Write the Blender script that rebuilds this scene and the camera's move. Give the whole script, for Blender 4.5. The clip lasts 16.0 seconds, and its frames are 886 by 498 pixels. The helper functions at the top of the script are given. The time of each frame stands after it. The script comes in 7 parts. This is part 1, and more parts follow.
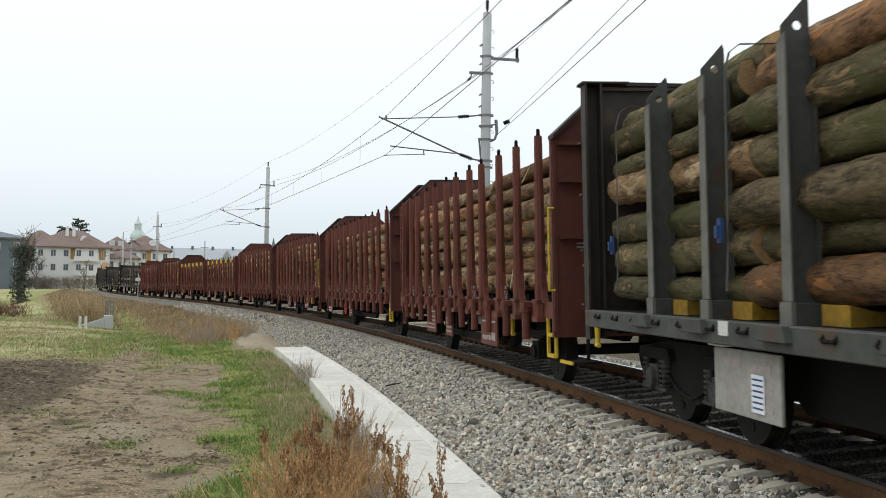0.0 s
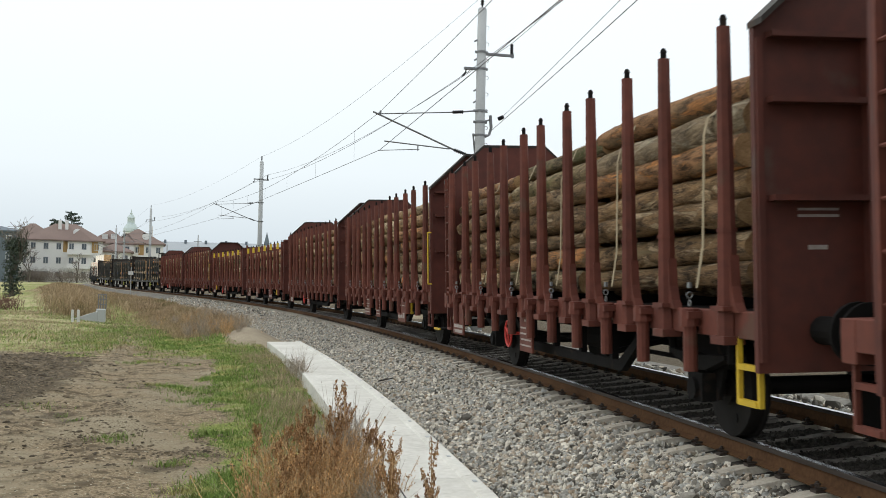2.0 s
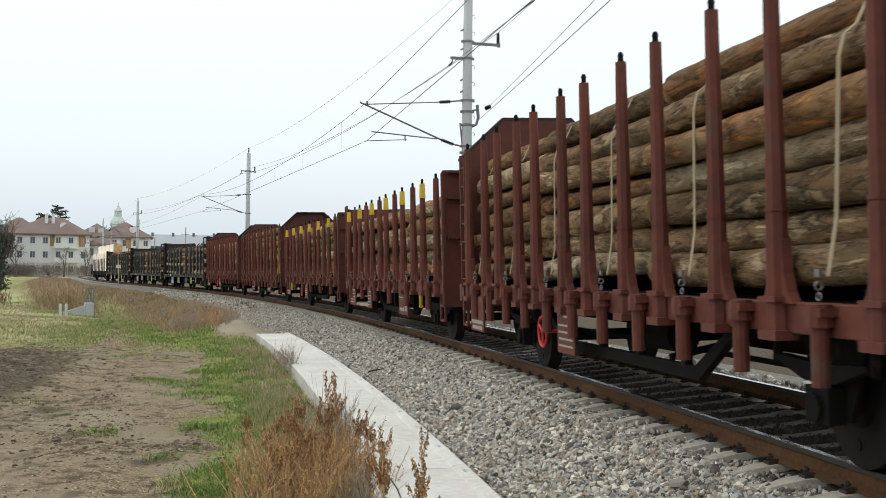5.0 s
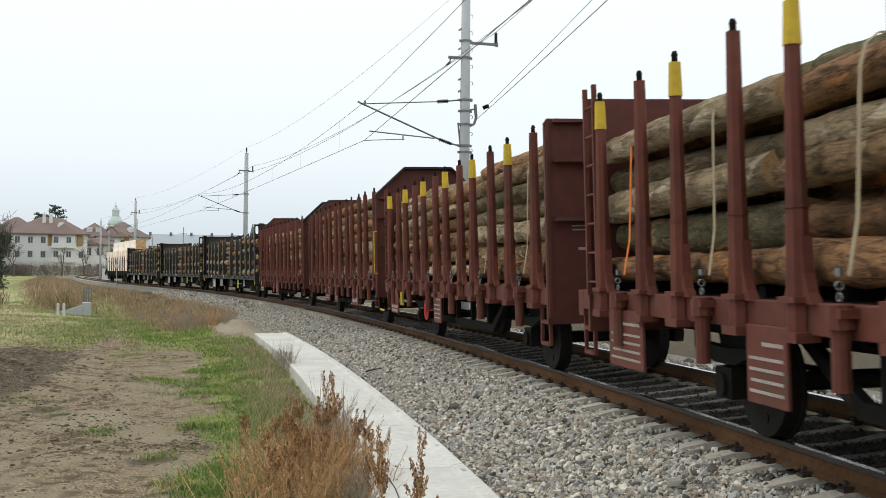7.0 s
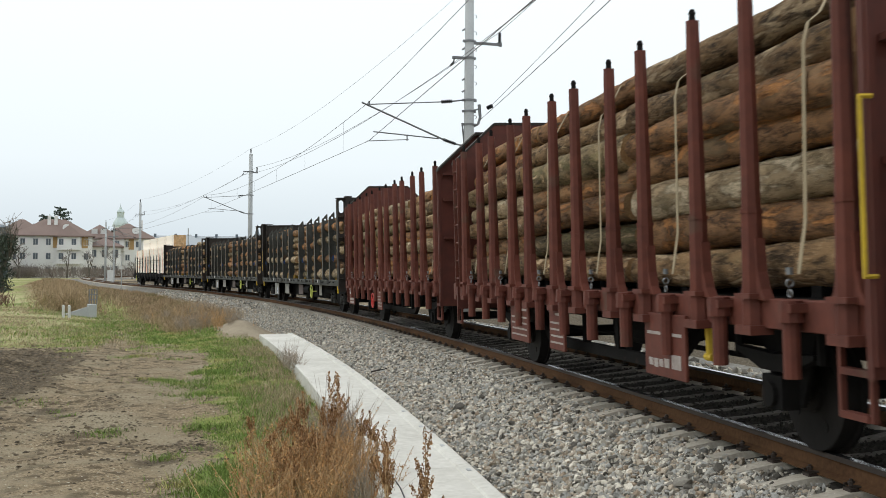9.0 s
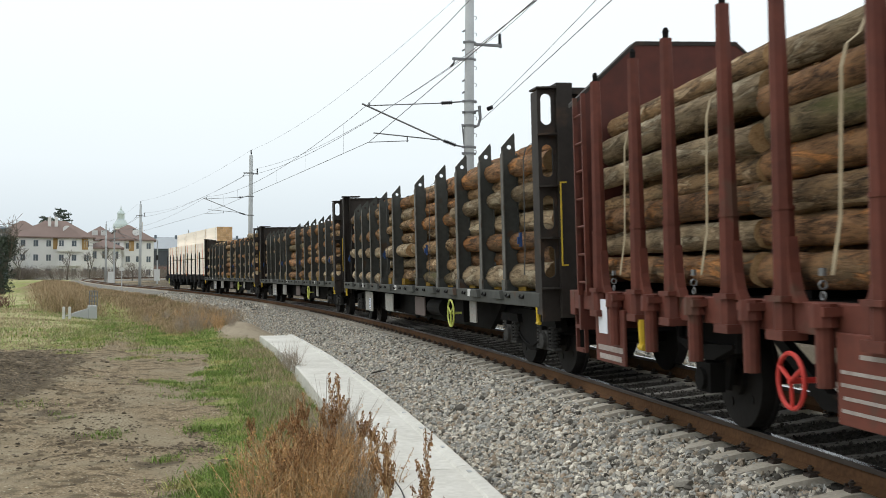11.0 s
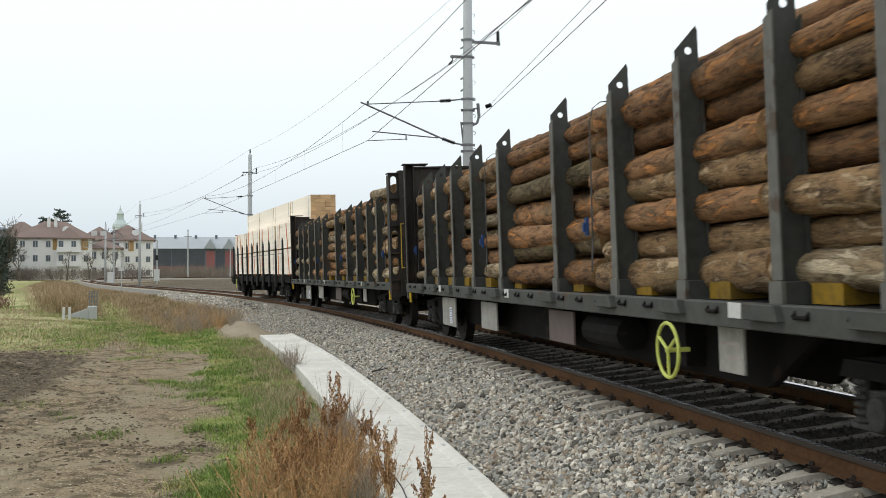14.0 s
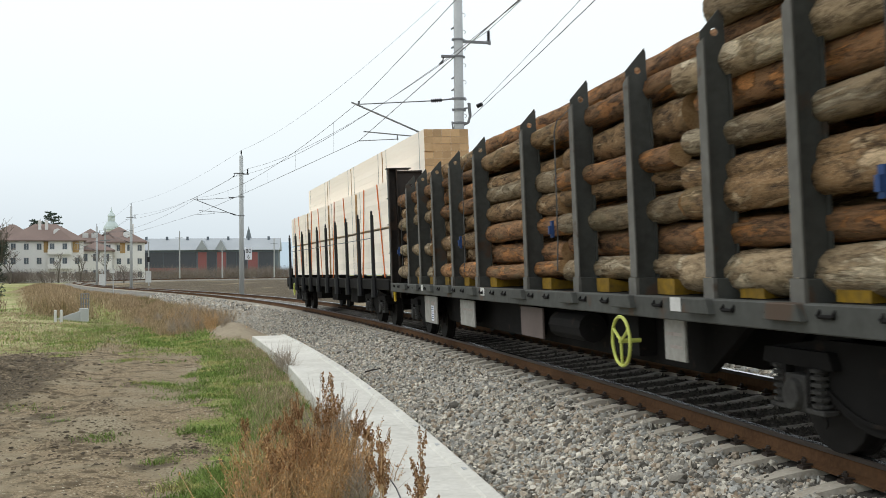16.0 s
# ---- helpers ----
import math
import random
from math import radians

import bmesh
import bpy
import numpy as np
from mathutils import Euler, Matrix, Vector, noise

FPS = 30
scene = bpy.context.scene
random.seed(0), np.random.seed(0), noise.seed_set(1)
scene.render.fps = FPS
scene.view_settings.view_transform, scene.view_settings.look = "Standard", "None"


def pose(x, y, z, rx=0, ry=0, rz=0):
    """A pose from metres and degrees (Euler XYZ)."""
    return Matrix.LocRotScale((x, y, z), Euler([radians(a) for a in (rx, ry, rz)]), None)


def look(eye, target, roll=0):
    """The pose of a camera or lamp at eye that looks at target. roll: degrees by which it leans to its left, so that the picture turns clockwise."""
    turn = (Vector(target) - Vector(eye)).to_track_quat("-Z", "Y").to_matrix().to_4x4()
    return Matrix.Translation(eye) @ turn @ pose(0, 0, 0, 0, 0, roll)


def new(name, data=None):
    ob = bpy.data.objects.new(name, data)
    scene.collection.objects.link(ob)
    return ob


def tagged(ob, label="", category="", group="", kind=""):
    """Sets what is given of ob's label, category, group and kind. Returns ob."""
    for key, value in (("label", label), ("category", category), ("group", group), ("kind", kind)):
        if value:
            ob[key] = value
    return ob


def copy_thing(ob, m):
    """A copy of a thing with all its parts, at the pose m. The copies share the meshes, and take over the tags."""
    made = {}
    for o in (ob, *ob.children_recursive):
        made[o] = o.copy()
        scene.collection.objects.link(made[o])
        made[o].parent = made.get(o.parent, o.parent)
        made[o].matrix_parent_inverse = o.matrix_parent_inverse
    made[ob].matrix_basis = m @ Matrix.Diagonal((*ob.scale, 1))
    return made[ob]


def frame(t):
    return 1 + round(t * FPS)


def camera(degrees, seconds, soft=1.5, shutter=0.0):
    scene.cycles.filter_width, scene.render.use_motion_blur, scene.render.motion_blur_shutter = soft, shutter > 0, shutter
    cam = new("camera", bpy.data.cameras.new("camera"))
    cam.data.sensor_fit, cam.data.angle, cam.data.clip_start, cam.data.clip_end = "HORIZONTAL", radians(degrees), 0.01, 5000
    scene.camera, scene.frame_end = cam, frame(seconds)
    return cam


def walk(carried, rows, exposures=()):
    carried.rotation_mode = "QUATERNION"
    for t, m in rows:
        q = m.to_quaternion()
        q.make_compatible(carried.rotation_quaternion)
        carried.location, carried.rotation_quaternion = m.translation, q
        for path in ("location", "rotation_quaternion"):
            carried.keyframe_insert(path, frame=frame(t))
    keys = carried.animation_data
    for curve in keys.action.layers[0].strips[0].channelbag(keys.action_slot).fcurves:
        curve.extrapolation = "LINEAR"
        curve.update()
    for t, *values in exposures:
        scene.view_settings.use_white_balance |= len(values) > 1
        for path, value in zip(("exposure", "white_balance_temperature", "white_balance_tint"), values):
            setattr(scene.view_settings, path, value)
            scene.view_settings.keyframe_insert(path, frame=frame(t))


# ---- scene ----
EYE = (0.0, 0.0, 1.342)
# seconds, heading, tilt, lean of the camera, which is held still at one place and turns a little
HEAD = [
    (0.0, 1.274, 2.132, -0.894),
    (0.5, 1.211, 2.032, -0.872),
    (1.0, 1.141, 1.971, -0.910),
    (1.5, 1.048, 1.935, -1.096),
    (2.0, 0.923, 1.897, -1.238),
    (2.5, 0.767, 1.843, -1.145),
    (3.0, 0.605, 1.750, -0.968),
    (3.5, 0.484, 1.617, -0.822),
    (4.0, 0.396, 1.473, -0.735),
    (6.5, 0.209, 1.351, -0.606),
    (7.0, 0.184, 1.351, -0.608),
    (7.5, 0.199, 1.352, -0.537),
    (8.0, 0.246, 1.359, -0.374),
    (8.5, 0.331, 1.365, -0.292),
    (9.0, 0.428, 1.361, -0.372),
    (11.5, 0.458, 1.434, -0.279),
    (12.0, 0.494, 1.366, -0.106),
    (12.5, 0.510, 1.313, 0.006),
    (13.0, 0.498, 1.300, 0.019),
    (13.5, 0.468, 1.319, -0.009),
    (14.0, 0.422, 1.320, 0.070),
    (14.5, 0.346, 1.297, 0.256),
    (15.0, 0.239, 1.290, 0.363),
    (15.5, 0.111, 1.302, 0.371),
    (16.0, -0.000, 1.302, 0.491),
]
cam = camera(44.83, 16.0, soft=0.55, shutter=0.12)
walk(cam, [(t, pose(*EYE, 90 + tilt, 0, turn) @ pose(0, 0, 0, 0, 0, -lean)) for t, turn, tilt, lean in HEAD])

# ---- world and light: a bright overcast winter day ----
world = bpy.data.worlds.new("overcast_sky")
scene.world = world
world.use_nodes = True
wn, wl = world.node_tree.nodes, world.node_tree.links
sky = wn.new("ShaderNodeTexSky")
sky.sky_type, sky.sun_disc = "NISHITA", False
sky.sun_elevation, sky.sun_rotation = radians(57), radians(-72)
sky.dust_density, sky.air_density = 6.0, 1.2
geo = wn.new("ShaderNodeTexCoord")
sep = wn.new("ShaderNodeSeparateXYZ")
wl.new(geo.outputs["Generated"], sep.inputs[0])
ramp = wn.new("ShaderNodeValToRGB")
ramp.color_ramp.elements[0].position, ramp.color_ramp.elements[0].color = 0.0, (0.67, 0.765, 0.83, 1)
ramp.color_ramp.elements[1].position, ramp.color_ramp.elements[1].color = 1.0, (1.47, 1.57, 1.60, 1)
low = ramp.color_ramp.elements.new(0.22)
low.color = (1.03, 1.10, 1.13, 1)
mid = ramp.color_ramp.elements.new(0.10)
mid.color = (0.93, 1.015, 1.06, 1)
wl.new(sep.outputs["Z"], ramp.inputs[0])
sky_gain = wn.new("ShaderNodeVectorMath")
sky_gain.operation = "SCALE"
sky_gain.inputs["Scale"].default_value = 0.10
wl.new(sky.outputs[0], sky_gain.inputs[0])
blend = wn.new("ShaderNodeMix")
blend.data_type = "RGBA"
blend.inputs["Factor"].default_value = 0.93
wl.new(sky_gain.outputs[0], blend.inputs["A"])
wl.new(ramp.outputs[0], blend.inputs["B"])
wl.new(blend.outputs["Result"], wn["Background"].inputs["Color"])
wn["Background"].inputs["Strength"].default_value = 1.0
sun_data = bpy.data.lights.new("sun", "SUN")
sun_data.energy, sun_data.angle, sun_data.color = 0.75, radians(40), (1.0, 0.985, 0.96)
sun = new("sun", sun_data)
sun.matrix_world = look((-38, 12, 62), (0, 0, 0))
scene.view_settings.exposure = 0.0

# ---- the track's line ----
RA, RB, SA, SLEN = -0.003489, 0.0021355, -6.36, 226.64
Y0, TH0, X0, CANT = 6.3695, -0.161408, 4.0, 0.17527
SS = np.arange(-260.0, 560.0, 0.5)


def eased(a, b, v):
    u = np.clip((v - a) / (b - a), 0, 1)
    return u * u * (3 - 2 * u)


def swell(y):
    """The land and the line rise a little far up the line."""
    return 0.65 * eased(130.0, 280.0, y)


def bend(s):
    u = np.clip((s - SA) / SLEN, 0, 1)
    near = np.minimum(RA + (RB - RA) * u * u * (3 - 2 * u), 0.0006)
    return near + 0.0086 * eased(187, 217, s) - 0.0092 * eased(330, 390, s)


def summed(v, zero):
    c = np.concatenate([[0], np.cumsum((v[1:] + v[:-1]) * 0.25)])
    return c - np.interp(0, SS, c) + zero


TH = summed(bend(SS), TH0)
TX, TY = summed(np.sin(TH), X0), summed(np.cos(TH), Y0)
TLIFT = CANT * np.clip(-bend(SS) / 0.005, -0.7, 0.8)


def on_track(s, lat, z=0.0):
    """A place beside the track: s metres along it, lat metres from its middle towards the camera's side, z above the near rail."""
    t = np.interp(s, SS, TH)
    x, y = np.interp(s, SS, TX), np.interp(s, SS, TY)
    y += math.sin(t) * lat
    return Vector((x - math.cos(t) * lat, y, z + float(swell(y))))


def on_tracks(s, lat, z):
    t = np.interp(s, SS, TH)
    y = np.interp(s, SS, TY) + np.sin(t) * lat
    return np.stack([np.interp(s, SS, TX) - np.cos(t) * lat, y, z + swell(y)], -1)


def lift(s, lat):
    """How far the canted track plane stands above the near rail's level."""
    return np.interp(s, SS, TLIFT) * (0.735 - lat) / 1.47


def beside(x, y):
    """The reverse: s and lat of plan points (arrays)."""
    x, y = np.asarray(x, float), np.asarray(y, float)
    s = (y - Y0) * 1.02
    for _ in range(12):
        t = np.interp(s, SS, TH)
        dx, dy = x - np.interp(s, SS, TX), y - np.interp(s, SS, TY)
        s = np.clip(s + 0.9 * (dx * np.sin(t) + dy * np.cos(t)), -259, 330)
    return s, -(dx * np.cos(t) - dy * np.sin(t))


def frame_at(s, share=1.0):
    """Pose on the track plane: x along the track, y towards the camera's side, z up. share: how much of the cant it takes."""
    t = float(np.interp(s, SS, TH))
    o = on_track(s, 0.0)
    o.z += share * float(lift(s, 0.0))
    ax = Vector((math.sin(t), math.cos(t), 0))
    ay = Vector((-math.cos(t), math.sin(t), -share * float(np.interp(s, SS, TLIFT)) / 1.47)).normalized()
    az = ax.cross(ay)
    m = Matrix((ax, ay, az)).transposed().to_4x4()
    m.translation = o
    return m

# ---- materials ----
def mat(name, base, rough=0.7, metal=0.0, other=None, big=1.5, fine=30.0, amount=0.5, bump=0.15, island=0.0, stretch=(1, 1, 1),
        third=None, third_at=0.62, spec=0.22, contrast=1.0):
    """A surface whose colour wanders between base and other at a large and a fine scale, with fine relief."""
    m = bpy.data.materials.new(name)
    m.use_nodes = True
    n, l = m.node_tree.nodes, m.node_tree.links
    b = n["Principled BSDF"]
    b.inputs["Roughness"].default_value, b.inputs["Metallic"].default_value = rough, metal
    b.inputs["Specular IOR Level"].default_value = spec
    tc, mp = n.new("ShaderNodeTexCoord"), n.new("ShaderNodeMapping")
    mp.inputs["Scale"].default_value = stretch
    l.new(tc.outputs["Object"], mp.inputs[0])
    oi = n.new("ShaderNodeObjectInfo")
    shift = n.new("ShaderNodeMath")
    shift.operation = "MULTIPLY"
    shift.inputs[1].default_value = 37.0
    l.new(oi.outputs["Random"], shift.inputs[0])
    big_n, fine_n = n.new("ShaderNodeTexNoise"), n.new("ShaderNodeTexNoise")
    for t, s in ((big_n, big), (fine_n, fine)):
        t.noise_dimensions = "4D"
        t.inputs["Scale"].default_value, t.inputs["Detail"].default_value = s, 5
        l.new(mp.outputs[0], t.inputs["Vector"])
        l.new(shift.outputs[0], t.inputs["W"])
    add = n.new("ShaderNodeMath")
    add.operation = "ADD"
    l.new(big_n.outputs["Fac"], add.inputs[0])
    l.new(fine_n.outputs["Fac"], add.inputs[1])
    rng = n.new("ShaderNodeMapRange")
    rng.inputs["From Min"].default_value, rng.inputs["From Max"].default_value = 1 - 0.3 / contrast, 1 + 0.3 / contrast
    rng.inputs["To Max"].default_value = amount
    l.new(add.outputs[0], rng.inputs["Value"])
    mix = n.new("ShaderNodeMix")
    mix.data_type = "RGBA"
    other = other or tuple(c * 0.55 for c in base)
    mix.inputs["A"].default_value, mix.inputs["B"].default_value = (*base, 1), (*other, 1)
    l.new(rng.outputs[0], mix.inputs["Factor"])
    colour = mix.outputs["Result"]
    if third:
        tn = n.new("ShaderNodeTexNoise")
        tn.noise_dimensions = "4D"
        tn.inputs["Scale"].default_value, tn.inputs["Detail"].default_value = big * 2.3, 6
        l.new(mp.outputs[0], tn.inputs["Vector"])
        l.new(shift.outputs[0], tn.inputs["W"])
        r3 = n.new("ShaderNodeMapRange")
        r3.inputs["From Min"].default_value, r3.inputs["From Max"].default_value = third_at, third_at + 0.06
        l.new(tn.outputs["Fac"], r3.inputs["Value"])
        m3 = n.new("ShaderNodeMix")
        m3.data_type = "RGBA"
        m3.inputs["B"].default_value = (*third, 1)
        l.new(r3.outputs[0], m3.inputs["Factor"])
        l.new(colour, m3.inputs["A"])
        colour = m3.outputs["Result"]
    if island:
        g = n.new("ShaderNodeNewGeometry")
        pick = n.new("ShaderNodeMath")
        pick.operation = "ADD"
        l.new(g.outputs["Random Per Island"], pick.inputs[0])
        l.new(oi.outputs["Random"], pick.inputs[1])
        fr = n.new("ShaderNodeMath")
        fr.operation = "FRACT"
        l.new(pick.outputs[0], fr.inputs[0])
        vr = n.new("ShaderNodeMapRange")
        vr.inputs["To Min"].default_value, vr.inputs["To Max"].default_value = 1 - island, 1 + island
        l.new(fr.outputs[0], vr.inputs["Value"])
        hs = n.new("ShaderNodeHueSaturation")
        l.new(vr.outputs[0], hs.inputs["Value"])
        l.new(colour, hs.inputs["Color"])
        colour = hs.outputs["Color"]
    l.new(colour, b.inputs["Base Color"])
    if bump:
        bp = n.new("ShaderNodeBump")
        bp.inputs["Strength"].default_value, bp.inputs["Distance"].default_value = bump, 0.02
        l.new(fine_n.outputs["Fac"], bp.inputs["Height"])
        l.new(bp.outputs[0], b.inputs["Normal"])
    rr = n.new("ShaderNodeMapRange")
    rr.inputs["To Min"].default_value, rr.inputs["To Max"].default_value = max(rough - 0.12, 0.05), min(rough + 0.12, 1)
    l.new(big_n.outputs["Fac"], rr.inputs["Value"])
    l.new(rr.outputs[0], b.inputs["Roughness"])
    return m


RED = mat("oxide_red_paint", (0.15, 0.045, 0.030), 0.65, other=(0.07, 0.025, 0.019), big=0.8, fine=9, amount=0.8, bump=0.05, third=(0.10, 0.05, 0.035), third_at=0.6)
REDWALL = mat("dark_red_wall_paint", (0.115, 0.034, 0.024), 0.6, other=(0.06, 0.024, 0.02), big=0.6, fine=7, amount=0.8, bump=0.05, third=(0.09, 0.05, 0.04), third_at=0.63)
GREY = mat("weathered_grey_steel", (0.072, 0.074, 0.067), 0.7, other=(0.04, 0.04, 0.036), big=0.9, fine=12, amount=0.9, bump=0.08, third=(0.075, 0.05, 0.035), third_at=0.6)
# paler grey of the stakes' outer flange: its sky-lit face put into the colour
GREYPALE = mat("sky_lit_pale_steel_edge", (0.155, 0.15, 0.135), 0.75, other=(0.09, 0.085, 0.075), big=1.5, fine=9, amount=0.9, bump=0.08, third=(0.08, 0.06, 0.045), third_at=0.6)
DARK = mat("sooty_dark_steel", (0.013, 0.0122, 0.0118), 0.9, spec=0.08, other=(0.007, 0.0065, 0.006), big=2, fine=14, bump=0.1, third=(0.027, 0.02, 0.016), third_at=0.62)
DARKPAINT = mat("dark_brown_grey_paint", (0.040, 0.032, 0.0275), 0.65, other=(0.022, 0.019, 0.0165), big=1, fine=10, amount=0.9, bump=0.06, third=(0.055, 0.036, 0.026), third_at=0.58)
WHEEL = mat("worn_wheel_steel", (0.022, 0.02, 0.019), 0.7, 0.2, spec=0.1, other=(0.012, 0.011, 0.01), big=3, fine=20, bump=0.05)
YELLOW = mat("dirty_yellow_paint", (0.62, 0.42, 0.03), 0.55, other=(0.35, 0.24, 0.04), big=3, fine=20, amount=0.6, bump=0.04)
BUNK = mat("worn_yellow_bunk", (0.30, 0.175, 0.01), 0.75, other=(0.10, 0.065, 0.02), big=3, fine=16, amount=0.9, bump=0.05)
LIME = mat("yellow_green_handwheel_paint", (0.52, 0.56, 0.12), 0.5, other=(0.4, 0.42, 0.12), bump=0.0)
BRIGHTRED = mat("bright_red_handwheel_paint", (0.55, 0.05, 0.04), 0.5, bump=0.0)
WHITEPAINT = mat("chalky_white_lettering", (0.62, 0.62, 0.6), 0.7, other=(0.4, 0.38, 0.36), big=6, fine=40, amount=0.6, bump=0.0)
FADED = mat("faded_pale_lettering", (0.40, 0.36, 0.33), 0.75, other=(0.24, 0.19, 0.17), big=9, fine=40, amount=0.8, bump=0.0)
PAPER = mat("white_label_paper", (0.75, 0.77, 0.82), 0.6, bump=0.0, amount=0.1)
PALEBOX = mat("pale_grey_dirty_board", (0.36, 0.35, 0.32), 0.7, other=(0.2, 0.19, 0.17), big=3, fine=14, amount=0.8, bump=0.04)
BROWNBOX = mat("dull_brown_grey_board", (0.13, 0.10, 0.092), 0.7, other=(0.09, 0.07, 0.06), big=2, fine=14, bump=0.04)
BLUE = mat("blue_ratchet_webbing", (0.032, 0.07, 0.19), 0.7, bump=0.0)
DARKSTRAP = mat("dark_grey_webbing", (0.06, 0.058, 0.055), 0.85, bump=0.0)
STRAP = mat("beige_load_strap", (0.36, 0.29, 0.19), 0.85, other=(0.22, 0.18, 0.12), big=4, fine=30, bump=0.05)
ORANGE = mat("orange_load_strap", (0.75, 0.19, 0.04), 0.8, bump=0.0, amount=0.2)


def bark(name, base, dark, peel, moss, peel_at, moss_at, spread_of_tone=0.3):
    """Bark with long plates, torn places where it has peeled off, moss, and a tone of its own for each trunk."""
    m = bpy.data.materials.new(name)
    m.use_nodes = True
    n, l = m.node_tree.nodes, m.node_tree.links
    b = n["Principled BSDF"]
    b.inputs["Specular IOR Level"].default_value = 0.18
    tc, oi, mp = n.new("ShaderNodeTexCoord"), n.new("ShaderNodeObjectInfo"), n.new("ShaderNodeMapping")
    mp.inputs["Scale"].default_value = (6.0, 1, 1)
    l.new(tc.outputs["Object"], mp.inputs[0])
    seed = n.new("ShaderNodeMath")
    seed.operation = "MULTIPLY"
    seed.inputs[1].default_value = 53.0
    l.new(oi.outputs["Random"], seed.inputs[0])

    def noise(scale, detail, rough=0.6, warp=0.0):
        t = n.new("ShaderNodeTexNoise")
        t.noise_dimensions = "4D"
        for k, v in (("Scale", scale), ("Detail", detail), ("Roughness", rough), ("Distortion", warp)):
            t.inputs[k].default_value = v
        l.new(mp.outputs[0], t.inputs["Vector"])
        l.new(seed.outputs[0], t.inputs["W"])
        return t.outputs["Fac"]

    def ranged(sock, lo, hi, a=0.0, c=1.0):
        r = n.new("ShaderNodeMapRange")
        for k, v in (("From Min", lo), ("From Max", hi), ("To Min", a), ("To Max", c)):
            r.inputs[k].default_value = v
        l.new(sock, r.inputs["Value"])
        return r.outputs[0]

    def mixed(a, c, fac):
        x = n.new("ShaderNodeMix")
        x.data_type = "RGBA"
        for k, v in (("A", a), ("B", c)):
            if isinstance(v, tuple):
                x.inputs[k].default_value = (*v, 1)
            else:
                l.new(v, x.inputs[k])
        l.new(fac, x.inputs["Factor"])
        return x.outputs["Result"]

    plates, fibre, patch, wide = noise(1.9, 8, 0.72, 0.5), noise(10.0, 6, 0.75), noise(0.95, 8, 0.64, 0.9), noise(0.55, 3)
    c = mixed(dark, base, ranged(plates, 0.40, 0.56))
    c = mixed(c, tuple(0.5 * (p + q) for p, q in zip(base, peel)), ranged(fibre, 0.52, 0.66, 0, 0.75))
    c = mixed(c, moss, ranged(wide, moss_at, moss_at + 0.16, 0, 0.8))
    torn = ranged(patch, peel_at, peel_at + 0.05)
    c = mixed(c, mixed(peel, tuple(0.55 * v for v in peel), ranged(fibre, 0.42, 0.62)), torn)
    hs = n.new("ShaderNodeHueSaturation")
    l.new(ranged(oi.outputs["Random"], 0, 1, 1 - spread_of_tone, 1 + spread_of_tone), hs.inputs["Value"])
    l.new(c, hs.inputs["Color"])
    l.new(hs.outputs["Color"], b.inputs["Base Color"])
    l.new(ranged(plates, 0.3, 0.7, 0.95, 0.75), b.inputs["Roughness"])
    add = n.new("ShaderNodeMath")
    add.operation = "MULTIPLY_ADD"
    add.inputs[1].default_value = -0.6
    l.new(torn, add.inputs[0])
    l.new(plates, add.inputs[2])
    add2 = n.new("ShaderNodeMath")
    add2.operation = "MULTIPLY_ADD"
    add2.inputs[1].default_value = 0.5
    l.new(fibre, add2.inputs[0])
    l.new(add.outputs[0], add2.inputs[2])
    bp = n.new("ShaderNodeBump")
    bp.inputs["Strength"].default_value, bp.inputs["Distance"].default_value = 1.0, 0.05
    l.new(add2.outputs[0], bp.inputs["Height"])
    l.new(bp.outputs[0], b.inputs["Normal"])
    return m


BARK = bark("spruce_bark", (0.275, 0.168, 0.082), (0.055, 0.035, 0.021), (0.60, 0.44, 0.27), (0.15, 0.115, 0.058), 0.55, 0.56)
BARKGREY = bark("grey_green_bark", (0.21, 0.155, 0.082), (0.05, 0.039, 0.024), (0.47, 0.34, 0.20), (0.10, 0.10, 0.034), 0.57, 0.52, 0.35)
BARKRED = bark("peeled_orange_bark", (0.285, 0.155, 0.075), (0.065, 0.037, 0.022), (0.55, 0.25, 0.09), (0.17, 0.125, 0.07), 0.54, 0.54, 0.35)
BARKPALE = bark("pale_peeled_bark", (0.36, 0.265, 0.16), (0.12, 0.083, 0.047), (0.62, 0.51, 0.35), (0.18, 0.15, 0.085), 0.53, 0.56)
MOSSY = bark("dark_mossy_bark", (0.135, 0.112, 0.058), (0.042, 0.035, 0.02), (0.40, 0.27, 0.14), (0.085, 0.088, 0.03), 0.56, 0.48)
CUT = mat("sawn_log_end", (0.46, 0.30, 0.155), 0.85, other=(0.22, 0.125, 0.055), big=1.6, fine=9, amount=1.0, bump=0.2, island=0.25)
LUMBER = mat("fresh_sawn_timber", (0.95, 0.87, 0.77), 0.75, other=(0.9, 0.79, 0.67), big=1.2, fine=20, amount=0.6, bump=0.05, island=0.05, stretch=(0.15, 2, 2))
LUMBEREND = mat("sawn_timber_end_grain", (0.60, 0.40, 0.22), 0.8, other=(0.45, 0.28, 0.14), big=6, fine=40, amount=0.7, bump=0.1, island=0.2)
RAILSIDE = mat("rusty_rail_steel", (0.125, 0.066, 0.032), 0.9, spec=0.08, other=(0.055, 0.029, 0.017), big=1.5, fine=25, amount=0.8, bump=0.1)
RAILTOP = mat("polished_rail_head", (0.42, 0.42, 0.43), 0.22, 0.95, other=(0.3, 0.3, 0.31), big=2, fine=30, bump=0.0)
